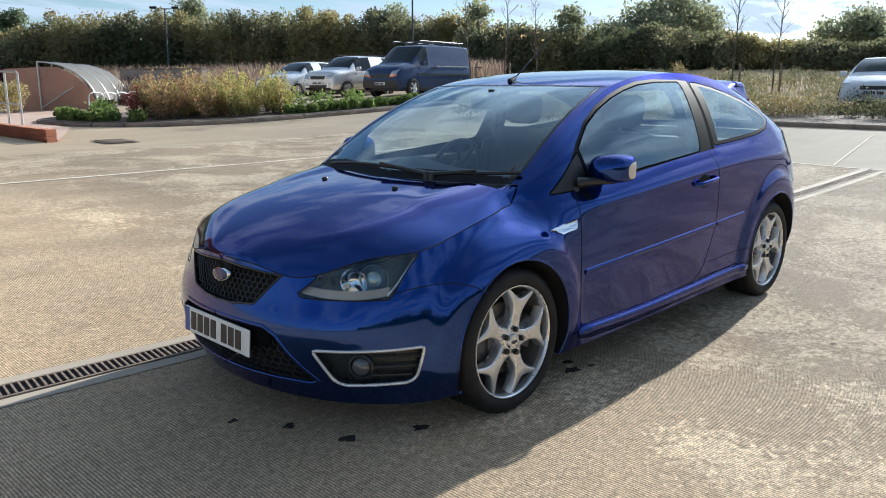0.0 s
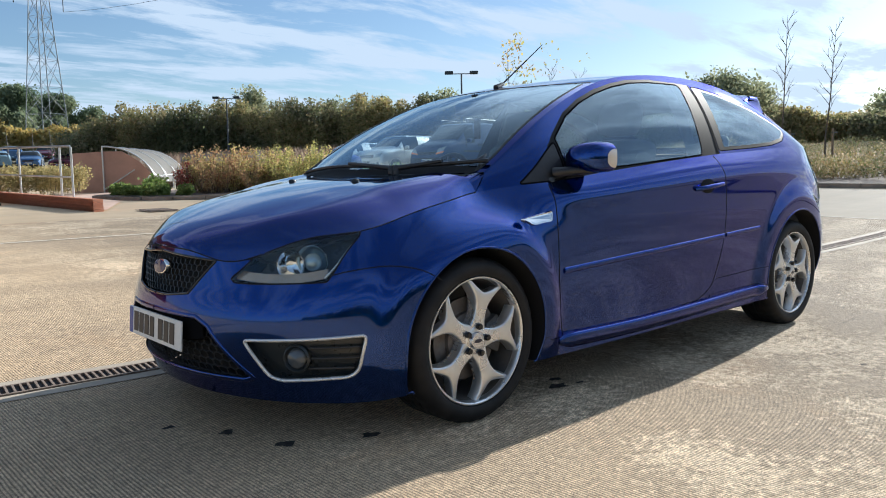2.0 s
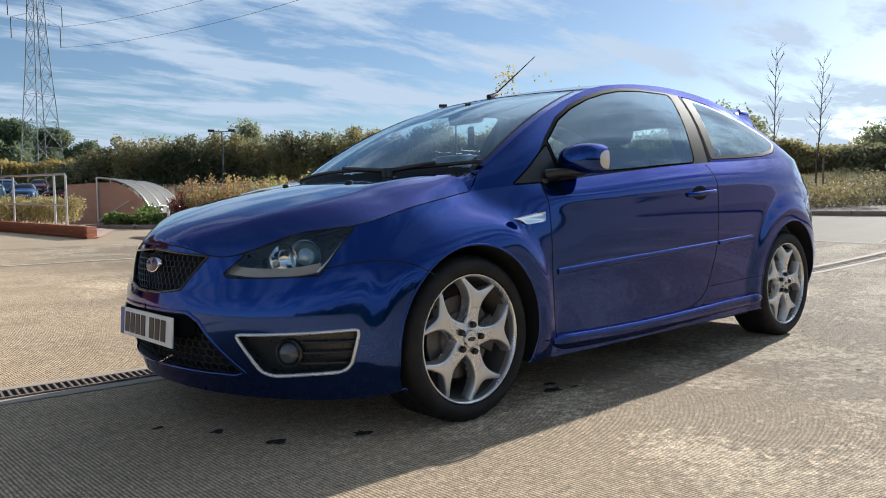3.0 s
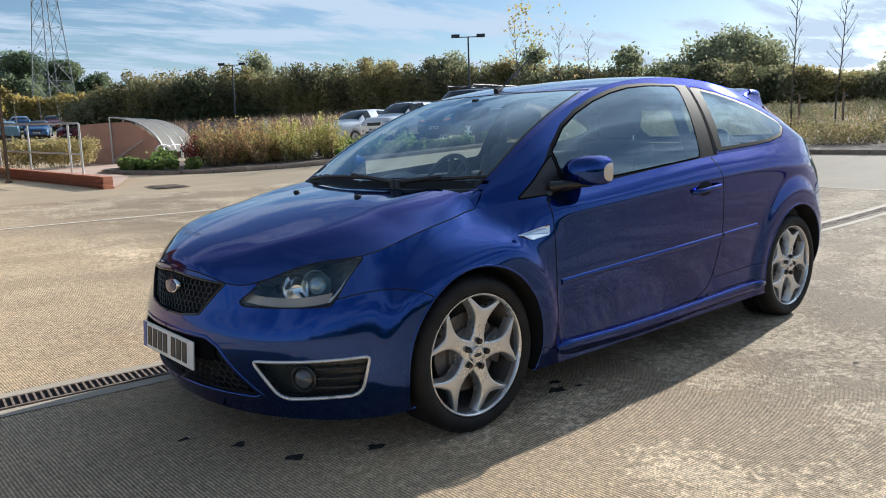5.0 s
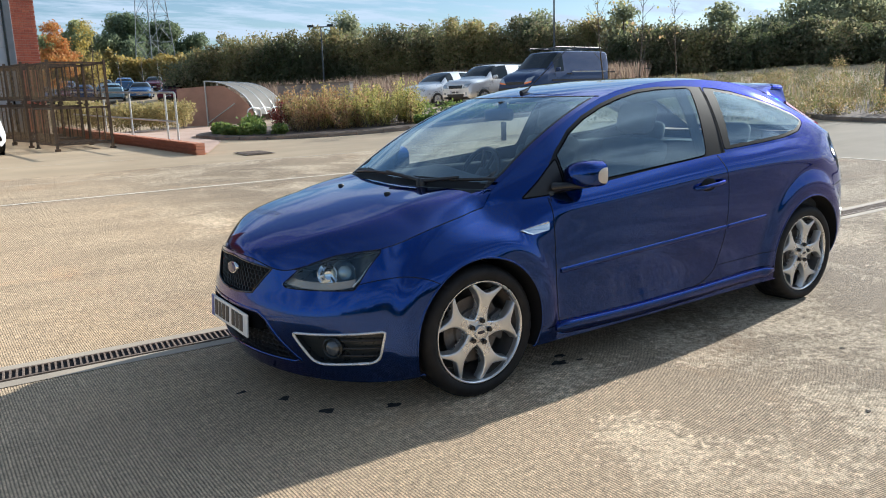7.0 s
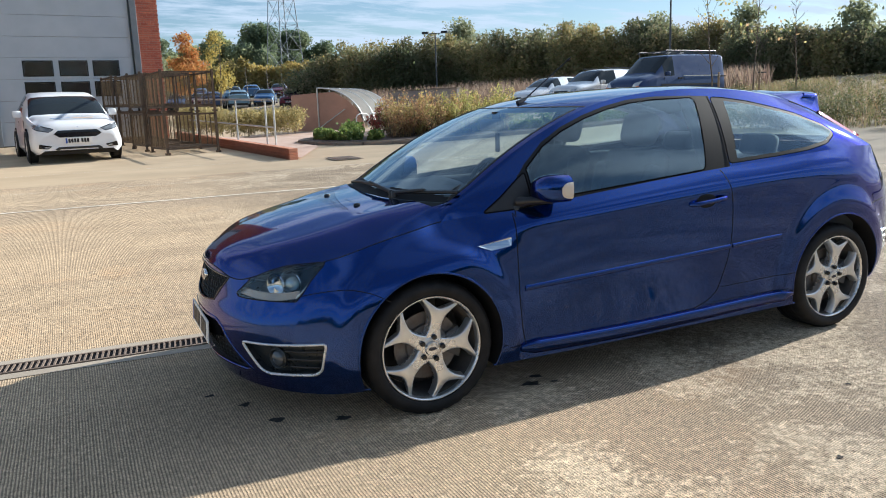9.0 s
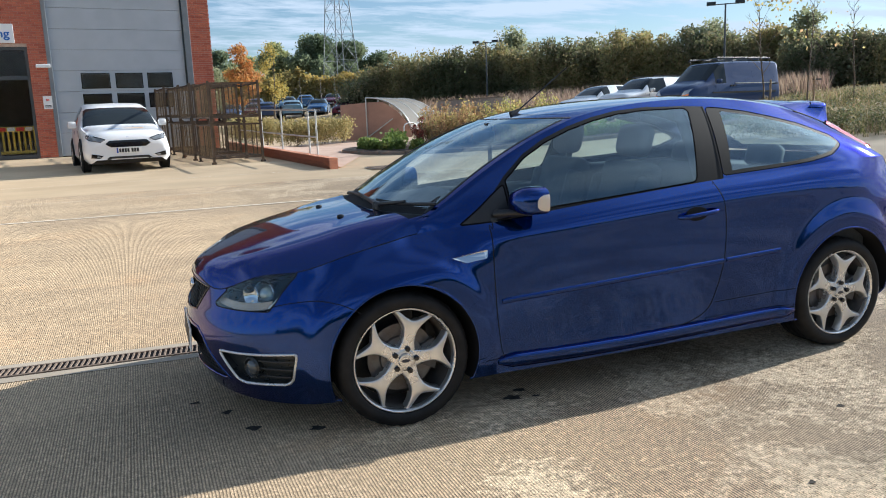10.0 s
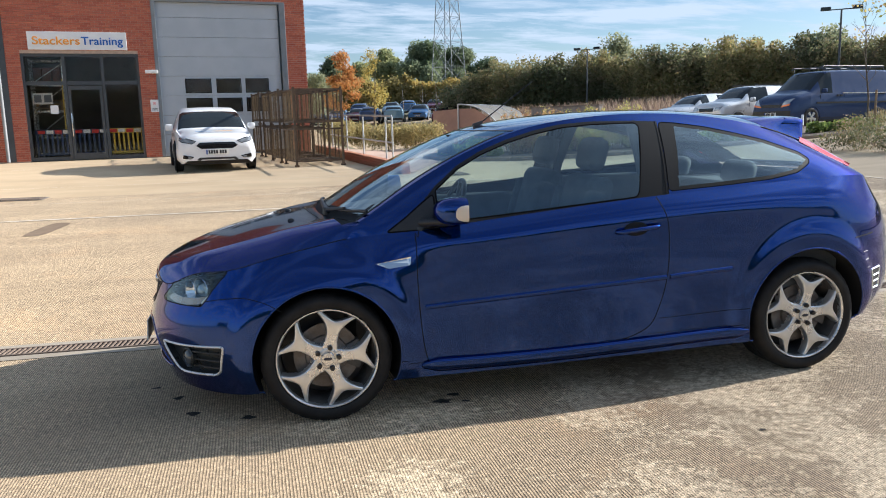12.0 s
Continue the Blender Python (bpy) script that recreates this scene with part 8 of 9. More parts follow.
for s in (-1, 1):
    bm = bmesh.new()
    cushion(bm, .46, 1.74, s * .80 - .03, s * .80 + .03, .30, .93, r=.02)
    part("door_card", bm, CABIN, CAR, smooth=50)
    bm = bmesh.new()
    cushion(bm, 1.76, 2.9, s * .76 - .03, s * .76 + .03, .45, 1.03, r=.02)
    part("side_trim", bm, CABIN, CAR, smooth=50)
    bm = bmesh.new()
    tube(bm, [(1.735, s * .745, 1.00), (1.725, s * .645, 1.25), (1.72, s * .565, 1.39)], .030, 8)
    part("inner_pillar", bm, CABIN, CAR, smooth=60)
T.panel("headlining", m_roof, CABIN, CAR, sides=0, push=-0.03)
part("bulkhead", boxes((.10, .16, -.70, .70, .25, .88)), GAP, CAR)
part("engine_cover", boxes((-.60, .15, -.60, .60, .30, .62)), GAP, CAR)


# ---- other vehicles ----
FINE = 4


def loft_body(st, ny=1):
    """Stations (x, bottom, belt, roof, low half width, belt half width, roof half width) to rings of a half section, mirrored."""
    rings = []
    st = hermite(np.arange(len(st)), np.array(st, float), np.linspace(0, len(st) - 1, FINE * (len(st) - 1) + 1))
    for x, zb, zt, zr, wl, wb, wr in st:
        half = [(wl * .90, zb), (wl, zb + .10), (wl * 1.01, (zb + zt) / 2), (wb, zt - .05), (wb * .985, zt), (wb + (wr - wb) * .55, zt + (zr - zt) * .55), (wr, zr - .05 - .02 * (zr - zt)), (wr * .90, zr - .012), (wr * .5, zr), (0, zr + .006)]
        rings.append([(x, -w, z) for w, z in half] + [(x, w, z) for w, z in half[-2::-1]])
    return rings


def ring_mesh(rings, pick):
    """Faces of the loft chosen by pick(i, j)."""
    V = [p for r in rings for p in r]
    n = len(rings[0])
    F = [(i * n + j, i * n + j + 1, (i + 1) * n + j + 1, (i + 1) * n + j) for i in range(len(rings) - 1) for j in range(n - 1) if pick(i, j)]
    used = sorted({v for f in F for v in f})
    at_ = {v: k for k, v in enumerate(used)}
    bm = bmesh.new()
    vs = [bm.verts.new(V[v]) for v in used]
    for f in F:
        bm.faces.new([vs[at_[v]] for v in f])
    bmesh.ops.recalc_face_normals(bm, faces=bm.faces[:])
    return bm


def road_wheel(parent, x, s, w, r, rim=ALLOY, spokes=5):
    bm = bmesh.new()
    lathe(bm, [(r * .68, -.01), (r * .80, -.018), (r * .93, -.010), (r, .03), (r, .17), (r * .9, .19), (0, .19)], 32)
    m = pose(x, s * w, r, 0, 0, 0 if s < 0 else 180)
    bmesh.ops.transform(bm, matrix=m, verts=bm.verts)
    tyre = part("tyre", bm, RUBBER, parent, smooth=40)
    bm = bmesh.new()
    lathe(bm, [(r * .69, -.012), (r * .66, -.004), (r * .62, .03), (r * .58, .06), (0, .06)], 28)
    bmesh.ops.transform(bm, matrix=m, verts=bm.verts)
    part("rim", bm, BLACK, tyre, smooth=40)
    for k in range(spokes):
        bm = bmesh.new()
        prism(bm, [(.03, -.028), (r * .64, -.05), (r * .64, .05), (.03, .028)], -.006, .03, m=m @ pose(0, 0, 0, 0, 360 / spokes * k + 20, 0))
        part("spoke", bm, rim, tyre)
    bm = bmesh.new()
    lathe(bm, [(.07, .0), (.06, -.012), (0, -.015)], 16)
    bmesh.ops.transform(bm, matrix=m, verts=bm.verts)
    part("hub", bm, rim, tyre, smooth=40)


def vehicle(name, m, stations, glass_from, label, category, paint_mat, wheels, r, lights, grille, plate_z, low=None, group="", pillars=(), screen=(), rear=(), first_j=5):
    """A parked vehicle: body, dark lower trim, glass, lamps, grille, plate, wheels, mirrors."""
    car = thing(name, m, label, category, group)
    rings = loft_body(stations)
    n = len(rings[0])
    g0, g1 = glass_from
    pane = lambda i, j: (g0 <= i < g1 and (j in (4, 5) or n - 2 - j in (4, 5)) and i not in pillars) or (i in screen and first_j <= j <= n - 2 - first_j) or (i in rear and 5 <= j <= n - 7)
    glassy = lambda i, j: pane(i // FINE, j)
    part("body", ring_mesh(rings, lambda i, j: not glassy(i, j)), paint_mat, car, smooth=40)
    part("glazing", ring_mesh(rings, glassy), CAR_GLASS, car, smooth=32)
    for end in (rings[0], rings[-1]):
        bm = bmesh.new()
        bm.faces.new([bm.verts.new(p) for p in end])
        part("end_panel", bm, paint_mat, car)
    part("sill_trim", boxes((stations[0][0] + .40, stations[-1][0] - .20, -stations[2][4] + .06, stations[2][4] - .06, stations[1][1] - .05, stations[1][1] + .12)), BLACK, car)
    for x in wheels:
        for s in (-1, 1):
            w = stations[3][4]
            # black disc on the body side for the shade inside the arch
            bm = bmesh.new()
            lathe(bm, [(r + .055, .0), (r + .055, .02), (0, .021)], 28)
            bmesh.ops.transform(bm, matrix=pose(x, s * (w + .016), r, 0, 0, 0 if s < 0 else 180), verts=bm.verts)
            part("wheel_arch", bm, GAP, car)
            road_wheel(car, x, s, w + .03, r)
    for s in (-1, 1):
        for y0, y1, z0, z1, xf, mat in lights:
            part("headlamp", boxes((xf - .02, xf + .10, min(s * y0, s * y1), max(s * y0, s * y1), z0, z1), bevel=.025), mat, car)
        mx_ = stations[g0 + 1][0] + .05
        bw = stations[g0 + 1][5]
        bm = bmesh.new()
        box(bm, mx_ - .08, mx_ + .06, s * (bw + .11) - .09, s * (bw + .11) + .09, stations[g0 + 1][2] + .02, stations[g0 + 1][2] + .17, bevel=.035)
        part("door_mirror", bm, paint_mat, car, smooth=40)
        # door gaps
        for x in (stations[g0 + 1][0] - .02, stations[g0 + 1][0] + 1.08):
            if x < stations[-1][0] - .8:
                part("shut_line", boxes((x - .004, x + .004, s * (bw + .008) - .006, s * (bw + .008) + .006, stations[2][1] + .22, stations[g0 + 1][2] - .04)), GAP, car)
    for y, z0, z1, xf, mat in grille:
        part("grille", boxes((xf - .02, xf + .06, -y, y, z0, z1), bevel=.018), mat, car)
    number_plate(car, pose(stations[0][0] - .025, 0, plate_z, 0, 0, -90))
    return car


cg = Mat("dark_car_glass", (0.02, 0.025, 0.028), 0.05)
cg.b.inputs["Specular IOR Level"].default_value = 0.3
cg.rough(cg.ramp(cg.noise(3, 2), (0.3, 0.03), (0.7, 0.08)))
CAR_GLASS = cg.m
LAMP = Mat("headlamp_glass", (0.45, 0.48, 0.50), 0.08, 0.5, Coat_Weight=1.0).m
HATCH = [(.00, .30, .52, .60, .72, .70, .50), (.04, .24, .58, .72, .80, .77, .60), (.22, .20, .68, .82, .86, .83, .68), (.60, .20, .78, .92, .90, .87, .72), (1.10, .20, .88, 1.00, .90, .88, .74), (1.22, .20, .90, 1.06, .90, .88, .73), (1.55, .20, .92, 1.28, .90, .88, .68), (1.95, .20, .94, 1.43, .90, .88, .62), (2.45, .20, .96, 1.475, .90, .88, .61), (3.00, .20, .99, 1.46, .90, .88, .61), (3.45, .20, 1.02, 1.42, .90, .87, .61), (3.90, .22, 1.05, 1.30, .89, .85, .60), (4.15, .26, 1.06, 1.12, .86, .80, .62), (4.30, .34, .98, 1.02, .80, .74, .60)]


def faces(x, y, heading, z=None):
    """The pose of a vehicle whose nose is at x, y and looks that way (degrees anticlockwise from -x)."""
    return pose(x, y, lift(x + .8 * math.cos(radians(heading)), y + .8 * math.sin(radians(heading))) if z is None else z, 0, 0, heading)


HATCH_W = [(.00, .25, .50, .60, .75, .72, .52), (.035, .20, .58, .72, .825, .79, .61), (.16, .18, .68, .82, .88, .84, .69), (.50, .18, .77, .87, .90, .87, .76), (1.00, .18, .85, .935, .905, .88, .80), (1.14, .18, .87, .975, .905, .88, .80), (1.45, .18, .90, 1.175, .90, .88, .76), (1.82, .18, .92, 1.355, .90, .88, .71), (2.15, .18, .94, 1.43, .90, .88, .69), (2.70, .18, .96, 1.475, .90, .88, .67), (3.20, .18, 1.00, 1.455, .90, .87, .66), (3.80, .20, 1.04, 1.34, .89, .85, .60), (4.15, .26, 1.06, 1.14, .86, .80, .62), (4.30, .34, .98, 1.02, .80, .74, .60)]


def decal(car, name, poly, mat, push=.008, label="", step=.02):
    """A shaped piece laid on the nose of a vehicle's body (half width, height), once for each side where it stands off the middle."""
    V_, F_ = [], []
    for o in car.children:
        if o.name.startswith(("body", "end_panel")):
            k0 = len(V_)
            V_ += [v.co[:] for v in o.data.vertices]
            F_ += [tuple(k0 + q for q in p.vertices) for p in o.data.polygons]
    tree_ = BVHTree.FromPolygons(V_, F_)
    ys = np.arange(min(p[0] for p in poly), max(p[0] for p in poly) + step, step)
    zs = np.arange(min(p[1] for p in poly), max(p[1] for p in poly) + step, step)
    for s in (-1, 1) if min(p[0] for p in poly) > 0 else (1,):
        bm = bmesh.new()
        at_ = {}
        for i, y in enumerate(ys):
            for j, z in enumerate(zs):
                hit = tree_.ray_cast(Vector((-2, s * y, z)), Vector((1, 0, 0)))
                if hit[0] is not None:
                    at_[i, j] = (bm.verts.new((hit[0].x - push, s * y, z)))
        for i in range(len(ys) - 1):
            for j in range(len(zs) - 1):
                q = [(i, j), (i + 1, j), (i + 1, j + 1), (i, j + 1)]
                if all(k in at_ for k in q) and inside_poly(ys[i] + step / 2, zs[j] + step / 2, poly):
                    bm.faces.new([at_[k] for k in q])
        bmesh.ops.delete(bm, geom=[v for v in bm.verts if not v.link_faces], context="VERTS")
        # the rim of the grid is drawn onto the outline
        for v in [v for v in bm.verts if any(len(e.link_faces) == 1 for e in v.link_edges)]:
            best = None
            for (y0, z0), (y1, z1) in zip(poly, list(poly[1:]) + [poly[0]]):
                dy, dz = y1 - y0, z1 - z0
                u = min(1.0, max(0.0, ((s * v.co.y - y0) * dy + (v.co.z - z0) * dz) / (dy * dy + dz * dz)))
                q = (y0 + dy * u, z0 + dz * u)
                far = math.hypot(q[0] - s * v.co.y, q[1] - v.co.z)
                if best is None or far < best[0]:
                    best = (far, q)
            hit = tree_.ray_cast(Vector((-2, s * best[1][0], best[1][1])), Vector((1, 0, 0)))
            if hit[0] is not None:
                v.co = Vector((hit[0].x - push, s * best[1][0], best[1][1]))
        ext = bmesh.ops.extrude_face_region(bm, geom=bm.faces[:])
        for v in ext["geom"]:
            if isinstance(v, bmesh.types.BMVert):
                v.co.x += push + .01
        bmesh.ops.recalc_face_normals(bm, faces=bm.faces[:])
        part(name, bm, mat, car, label, smooth=40)


white = vehicle("white_hatchback_car", faces(-1.42, 16.1, 98) @ Matrix.Diagonal((1.08, 1.10, 1.155, 1)), HATCH_W, (5, 11), "white hatchback car with training lettering on its bonnet", "car", WHITE_PAINT, (.80, 3.45), .325,
                [], [], .435, pillars=(5, 6, 7), screen=(5, 6), rear=(11,), first_j=6)
decal(white, "headlamp", [(.46, .665), (.56, .62), (.76, .665), (.81, .70), (.80, .755), (.70, .735)], Mat("smoked_lamp", (0.16, 0.17, 0.18), 0.1, 0.2, Coat_Weight=1.0).m, .006, step=.0125)
decal(white, "headlamp_rim", [(.44, .672), (.56, .610), (.78, .655), (.835, .70), (.82, .775), (.69, .752)], GLOSS_BLACK, .003)
decal(white, "grille", [(-.47, .575), (-.36, .505), (.36, .505), (.47, .575), (.38, .645), (-.38, .645)], GLOSS_BLACK, .010, step=.0125)
decal(white, "lower_intake", [(-.52, .235), (-.40, .315), (.40, .315), (.52, .235), (.46, .215), (.36, .27), (-.36, .27), (-.46, .215)], BLACK, .012, step=.0125)
decal(white, "fog_surround", [(.52, .335), (.76, .385), (.78, .30), (.60, .285)], GLOSS_BLACK, .010, step=.0125)
decal(white, "fog_lamp", [(.57, .325), (.66, .335), (.66, .302), (.59, .300)], LAMP, .016, step=.0125)
# bonnet lettering as plain bars, badge
part("bonnet_mark", boxes((-.04, .04, -.42, -.02, 0, .005), m=pose(.62, 0, .886, 0, -8, 0)), Mat("faded_orange", (0.70, 0.45, 0.25), 0.5).m, white)
part("bonnet_mark", boxes((-.04, .04, .03, .42, 0, .005), m=pose(.62, 0, .886, 0, -8, 0)), Mat("faded_blue", (0.25, 0.35, 0.50), 0.5).m, white)
bm = bmesh.new()
lathe(bm, [(1, .0), (.8, -.006), (0, -.008)], 20)
bmesh.ops.transform(bm, matrix=pose(.028, 0, .685, 0, 0, -90) @ Matrix.Diagonal((.06, 1, .026, 1)), verts=bm.verts)
part("badge", bm, PLATE_BLUE, white)

VAN = [(.00, .30, .60, .70, .82, .78, .62), (.05, .25, .80, .95, .90, .86, .70), (.30, .24, .98, 1.12, .93, .90, .74), (.80, .24, 1.10, 1.24, .945, .92, .78), (.92, .24, 1.12, 1.30, .945, .92, .78), (1.30, .24, 1.14, 1.62, .95, .92, .76), (1.62, .24, 1.15, 1.88, .95, .92, .75), (1.85, .24, 1.16, 1.94, .95, .92, .76), (2.45, .24, 1.16, 1.965, .95, .925, .78), (3.4, .24, 1.16, 1.97, .95, .93, .79), (4.55, .25, 1.16, 1.96, .95, .93, .79), (4.74, .30, 1.14, 1.92, .93, .91, .77), (4.78, .36, 1.12, 1.86, .90, .88, .75)]
vx, vy = at(40.75, 33.0, -2.4, -2.81)
van = vehicle("panel_van", faces(vx, vy, 8) @ Matrix.Scale(1.11, 4), VAN, (4, 7), "dark blue panel van with a roof rack and orange lamps", "van", VAN_PAINT, (.86, 3.95), .33,
              [], [], .47, pillars=(4,), screen=(4, 5), first_j=6)
decal(van, "headlamp", [(.50, .76), (.80, .82), (.84, 1.0), (.60, .92)], LAMP, .012)
decal(van, "indicator", [(.46, .70), (.80, .75), (.83, .82), (.50, .76)], AMBER, .012)
decal(van, "grille", [(-.44, .70), (.44, .70), (.48, .80), (-.48, .80)], GLOSS_BLACK, .012)
decal(van, "lower_bumper", [(-.86, .27), (.86, .27), (.88, .58), (-.88, .58)], BLACK, .010)
for s in (-1, 1):
    part("side_strip", boxes((1.1, 4.5, s * .955 - .012, s * .955 + .012, .80, .86)), BLACK, van)
    part("door_rail", boxes((2.3, 4.5, s * .945 - .010, s * .945 + .010, 1.14, 1.17)), SILVER_TRIM, van)
    for x in (2.02, 2.18):
        part("door_handle", boxes((x, x + .10, s * .95 - .015, s * .95 + .015, 1.04, 1.10)), BLACK, van)
for y in (-.66, .66):
    bm = bmesh.new()
    tube(bm, [(1.55, y, 2.02), (1.62, y, 2.10), (4.5, y, 2.10)], .022, 6)
    part("rack_rail", bm, DARK_FRAME, van)
for x in (1.7, 2.4, 3.1, 3.8, 4.45):
    bm = bmesh.new()
    tube(bm, [(x, -.70, 1.93), (x, -.70, 2.07), (x, .70, 2.07), (x, .70, 1.93)], .018, 6)
    part("rack_bar", bm, DARK_FRAME, van)

SUV = [(.00, .38, .68, .76, .76, .74, .60), (.05, .32, .80, .92, .84, .80, .66), (.25, .30, .92, 1.04, .87, .85, .70), (.85, .30, 1.00, 1.12, .88, .86, .74), (1.05, .30, 1.04, 1.20, .88, .86, .74), (1.35, .30, 1.05, 1.44, .88, .86, .70), (1.72, .30, 1.06, 1.63, .88, .86, .66), (2.3, .30, 1.08, 1.68, .88, .86, .65), (3.1, .30, 1.08, 1.67, .88, .86, .65), (3.75, .32, 1.08, 1.62, .87, .85, .64), (3.95, .34, 1.05, 1.30, .86, .83, .66), (4.05, .42, .98, 1.02, .82, .78, .64)]
sx, sy = at(36.25, 35.2, -2.4, -2.81)
suv = vehicle("silver_off_roader", faces(sx, sy, 8) @ Matrix.Scale(1.11, 4), SUV, (4, 10), "silver compact off-roader with grey lower panels", "car", SILVER_PAINT, (.80, 3.25), .345,
              [], [], .56, pillars=(4, 7, 9), screen=(4, 5), first_j=6)
decal(suv, "headlamp", [(.46, .72), (.74, .74), (.80, .90), (.52, .87)], LAMP, .012)
decal(suv, "grille", [(-.38, .71), (.38, .71), (.42, .84), (-.42, .84)], GLOSS_BLACK, .012)
decal(suv, "lower_intake", [(-.46, .38), (.46, .38), (.52, .49), (-.52, .49)], BLACK, .010)
decal(suv, "fog_lamp", [(.58, .46), (.70, .46), (.70, .56), (.58, .56)], LAMP, .012)
for s in (-1, 1):
    part("roof_rail", boxes((1.8, 3.7, s * .60 - .02, s * .60 + .02, 1.70, 1.74)), BLACK, suv)
sx, sy = at(32.7, 38.6, -2.4, -2.81)
vehicle("silver_hatchback_car", faces(sx, sy, 8) @ Matrix.Scale(1.18, 4), [(a * .95, *b) for a, *b in HATCH], (5, 11), "pale silver small hatchback parked beside the off-roader", "car", SILVER_PAINT, (.80, 3.25), .30,
        [(.46, .80, .60, .76, .12, LAMP)], [(.36, .56, .66, .01, GLOSS_BLACK)], .42, pillars=(5, 7), screen=(5, 6), rear=(11,), first_j=6)
sx, sy = at(74.4, 23.2, -2.4, -2.81)
vehicle("white_estate_car", faces(sx, sy, 10), HATCH, (5, 11), "white car parked nose-in behind the weedy verge", "car", WHITE_PAINT, (.86, 3.50), .32,
        [(.46, .84, .62, .76, .14, LAMP)], [(.36, .58, .68, .012, BLACK), (.55, .26, .40, .03, BLACK)], .50, pillars=(5, 7), screen=(5, 6), rear=(11,), first_j=6)
FAR_BLUE = paint("mid_blue_paint", (0.03, 0.09, 0.22), (0.1, 0.2, 0.4), 0.2)
FAR_TEAL = paint("pale_blue_paint", (0.16, 0.26, 0.34), (0.2, 0.3, 0.4), 0.3)
FAR_MAROON = paint("maroon_paint", (0.10, 0.015, 0.03), (0.2, 0.05, 0.08), 0.2)
proto = {}
for k, (az, d_, hd) in enumerate(((5.2, 72, 76), (6.6, 72, 74), (8.0, 72.5, 256), (9.6, 72, 258), (11.2, 71, 72), (12.9, 66, 62), (7.3, 84, 255), (9.2, 84, 75), (10.6, 84, 258), (12.4, 83, 72), (3.6, 73, 75), (2.2, 73, 254))):
    x, y = at(az, d_, -.23, -4.44)
    col = ("blue", "teal", "dark", "maroon")[(k * 7) % 4]
    m = faces(x, y, hd)
    if col not in proto:
        pm = {"blue": FAR_BLUE, "teal": FAR_TEAL, "dark": VAN_PAINT, "maroon": FAR_MAROON}[col]
        proto[col] = vehicle("parked_car", m, HATCH, (5, 11), {"blue": "mid blue", "teal": "pale blue", "dark": "dark blue", "maroon": "maroon"}[col] + " hatchback in the distant car park", "car", pm, (.86, 3.5), .32, [(.48, .84, .62, .76, .14, LAMP)], [(.4, .54, .66, .015, GLOSS_BLACK)], .42, group="distant parked cars", pillars=(7,), screen=(5, 6), rear=(11,))
    else:
        copy_thing(proto[col], m)

# ---- lamp posts, pylon ----
def lamp_post(x, y, top, label, single=False):
    z = lift(x, y)
    p = thing("lamp_post", pose(x, y, z, 0, 0, -40), label, "lamp post", "lamp posts")
    bm = bmesh.new()
    tube(bm, [(0, 0, 0), (0, 0, .9), (0, 0, top - z)], [.085, .075, .05], 10)
    part("column", bm, DARK_FRAME, p, smooth=60)
    part("base_box", boxes((-.11, .11, -.11, .11, 0, .6), bevel=.02), DARK_FRAME, p)
    bm = bmesh.new()
    tube(bm, [(-.75, 0, top - z), (.75, 0, top - z)], .03, 8)
    part("cross_arm", bm, DARK_FRAME, p)
    for s in (-1, 1):
        h = part("lamp_head", boxes((s * .78 - .26, s * .78 + .26, -.2, .2, top - z - .02, top - z + .16), bevel=.03, m=Matrix.Translation((0, 0, 0))), DARK_FRAME, p)
        part("lamp_glass", boxes((s * .78 - .22, s * .78 + .22, -.205, .10, top - z + .0, top - z + .13)), GLOSS_BLACK, h)


x, y = at(25.62, 62, -2.13, -3.42)
lamp_post(x, y, 1.41 + 62 * math.tan(radians(5.05)), "tall dark lamp post with two flood lamp heads")
x, y = at(42.46, 49, -2.13, -3.42)
lamp_post(x, y, 1.41 + 49 * math.tan(radians(6.6)), "tall dark lamp post with two flood lamp heads")

STEEL = mottled("pylon_steel", (0.20, 0.22, 0.23), (0.27, 0.29, 0.30), 0.6, 2, metal=0.4)
px, py = at(13.6, 230, -.23, -4.44)
qx, qy = at(13.75, 165, -.23, -4.44)
base_z = 1.4 + (lift(qx, qy) - 3.9) * 230 / 165
BIG = 230 / 165
pylon = thing("electricity_pylon", pose(px, py, base_z, 0, 0, 20), "tall lattice steel electricity pylon", "pylon")
levels = [(0, 3.1), (6, 2.75), (11, 2.45), (16, 2.15), (21, 1.85), (25, 1.6), (29, 1.4), (33, 1.2), (37, 1.05), (41, .95), (45, .85), (49, .75)]
levels = [(z * BIG, w * BIG) for z, w in levels]
for sx_ in (-1, 1):
    for sy_ in (-1, 1):
        bm = bmesh.new()
        tube(bm, [(sx_ * w, sy_ * w, z) for z, w in levels], .15, 4)
        part("leg", bm, STEEL, pylon)
bm = bmesh.new()
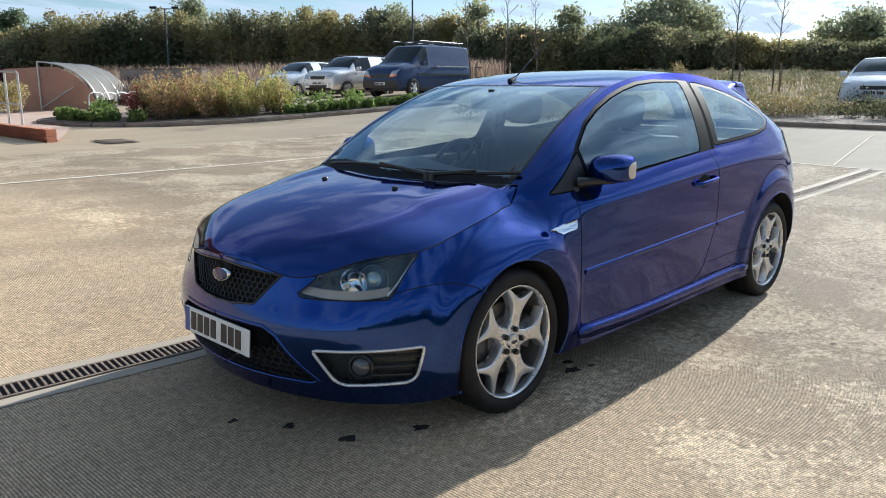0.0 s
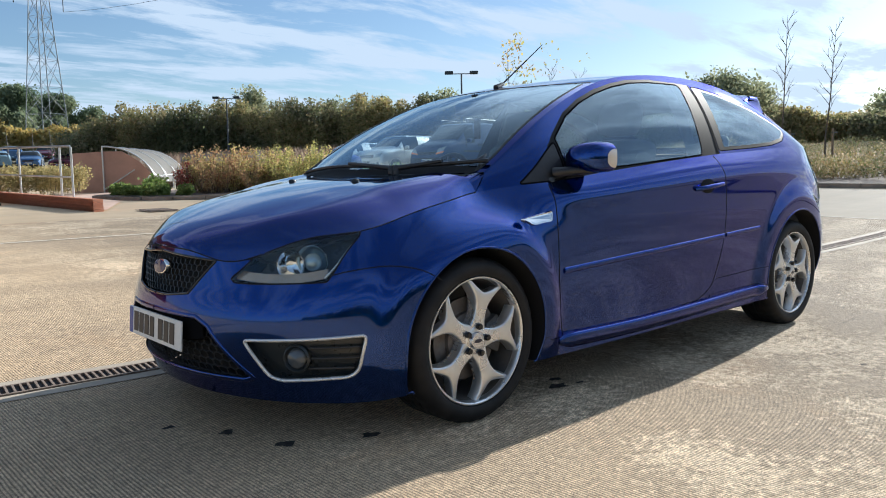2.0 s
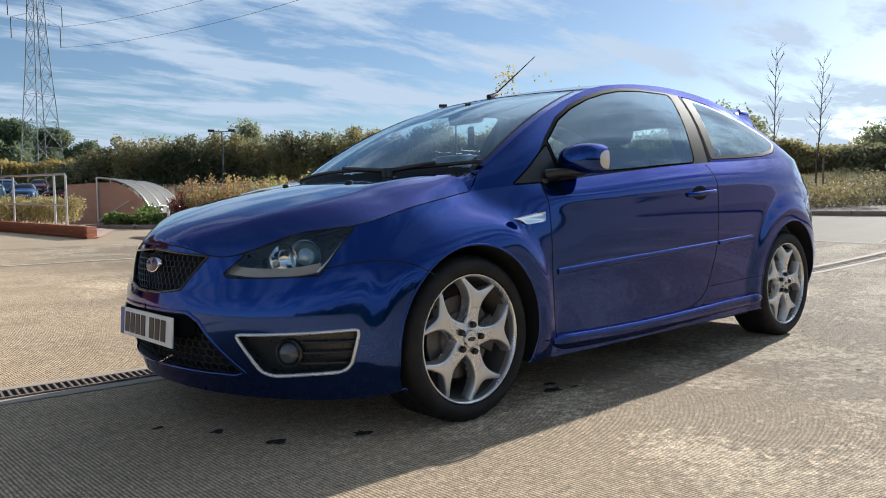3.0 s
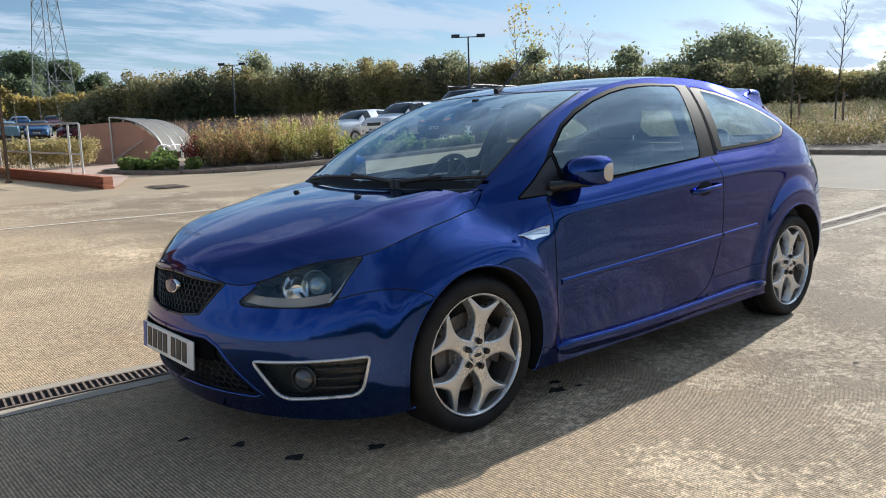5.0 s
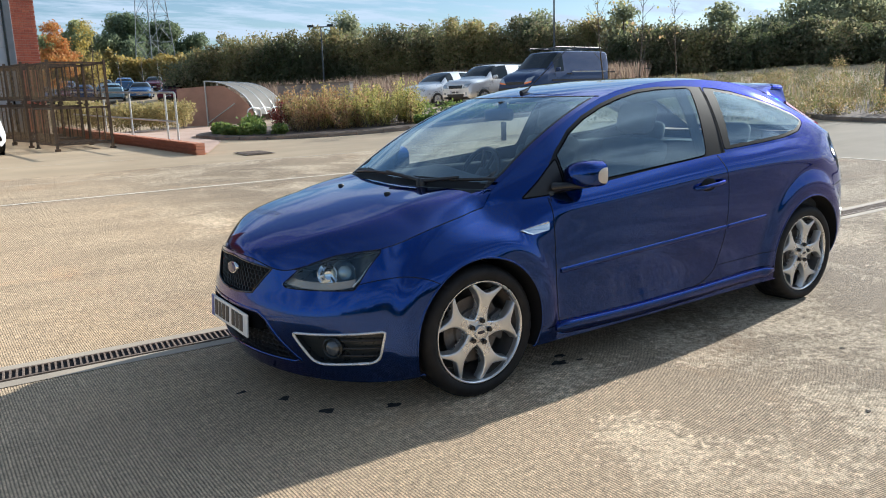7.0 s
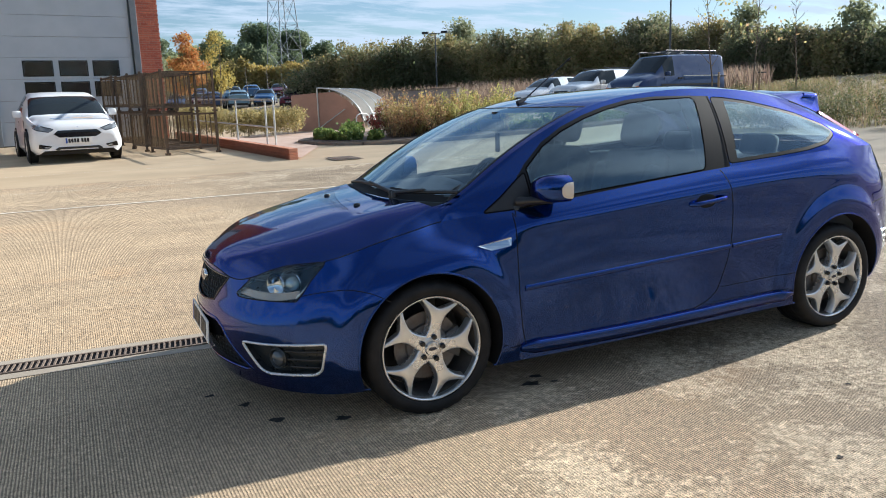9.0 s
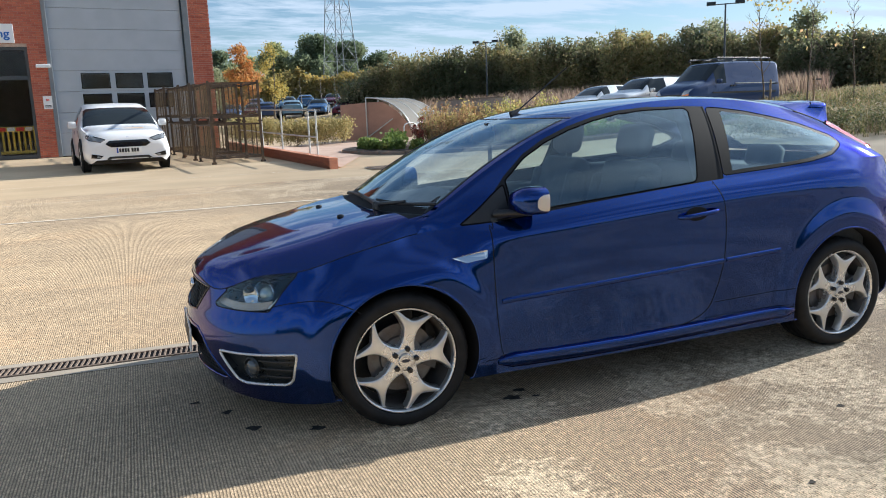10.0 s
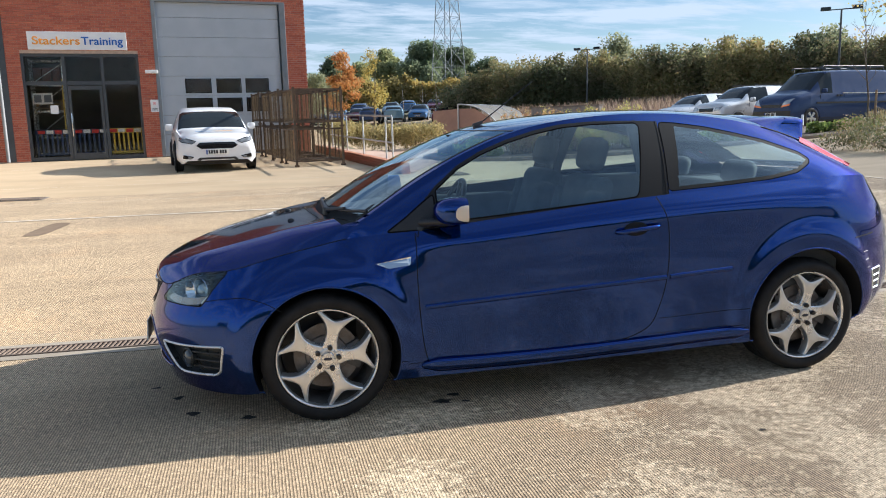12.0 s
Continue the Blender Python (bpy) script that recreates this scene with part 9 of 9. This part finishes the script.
for (z0, w0), (z1, w1) in zip(levels, levels[1:]):
    for k in range(4):
        c0 = [(-1, -1), (1, -1), (1, 1), (-1, 1)]
        a, b = c0[k], c0[(k + 1) % 4]
        tube(bm, [(a[0] * w0, a[1] * w0, z0), (b[0] * w1, b[1] * w1, z1)], .07, 4, cap=False)
        tube(bm, [(b[0] * w0, b[1] * w0, z0), (a[0] * w1, a[1] * w1, z1)], .07, 4, cap=False)
        tube(bm, [(a[0] * w1, a[1] * w1, z1), (b[0] * w1, b[1] * w1, z1)], .05, 4, cap=False)
tagged(part("bracing", bm, STEEL, pylon), kind="stuff")
for z, ln in ((48.0, 6.9), (53.7, 7.6), (64.0, 6.0)):
    for s in (-1, 1):
        bm = bmesh.new()
        tube(bm, [(s * .9, 0, z), (s * ln, 0, z + .2)], .08, 4)
        tube(bm, [(s * .9, 0, z + 2.6), (s * ln, 0, z + .2)], .06, 4)
        tube(bm, [(s * ln * .5, 0, z), (s * ln * .55, 0, z + 1.2)], .05, 4)
        arm = part("cross_arm", bm, STEEL, pylon)
        bm = bmesh.new()
        tube(bm, [(s * ln, 0, z + .1), (s * ln, 0, z - 5.2)], .12, 6)
        part("insulator", bm, DARK_FRAME, arm)
# the lines come towards the yard and pass over it
ux, uy = at(27.0, 152, -1.97, -2.93)
for z, off in ((42.8, 6.9), (48.5, 7.6)):
    bm = bmesh.new()
    a = pylon.matrix_basis @ Vector((off, 0, z))
    pts = []
    for f in np.linspace(0, 2.2, 30):
        pts.append((a.x + (ux - px) * f, a.y + (uy - py) * f, a.z - 5.5 * f - 5 * f * (1 - f)))
    tube(bm, pts, .04, 4, cap=False)
    tagged(part("power_line", bm, DARK_FRAME), "thin overhead power line from the pylon", "cable", "power lines")

# short marker post in the bed, by the van
mp = thing("marker_post", pose(17.7, 18.5, lift(17.7, 18.5) + .08), "short white marker post with a brown foot in the planting bed", "post")
bm = bmesh.new()
tube(bm, [(0, 0, .10), (0, 0, .44), (0, 0, .46)], [.05, .045, .03], 12)
part("post_shaft", bm, SIGN_WHITE, mp, smooth=50)
bm = bmesh.new()
tube(bm, [(0, 0, -.05), (0, 0, .10)], [.062, .056], 12)
part("post_foot", bm, RUST, mp, smooth=50)
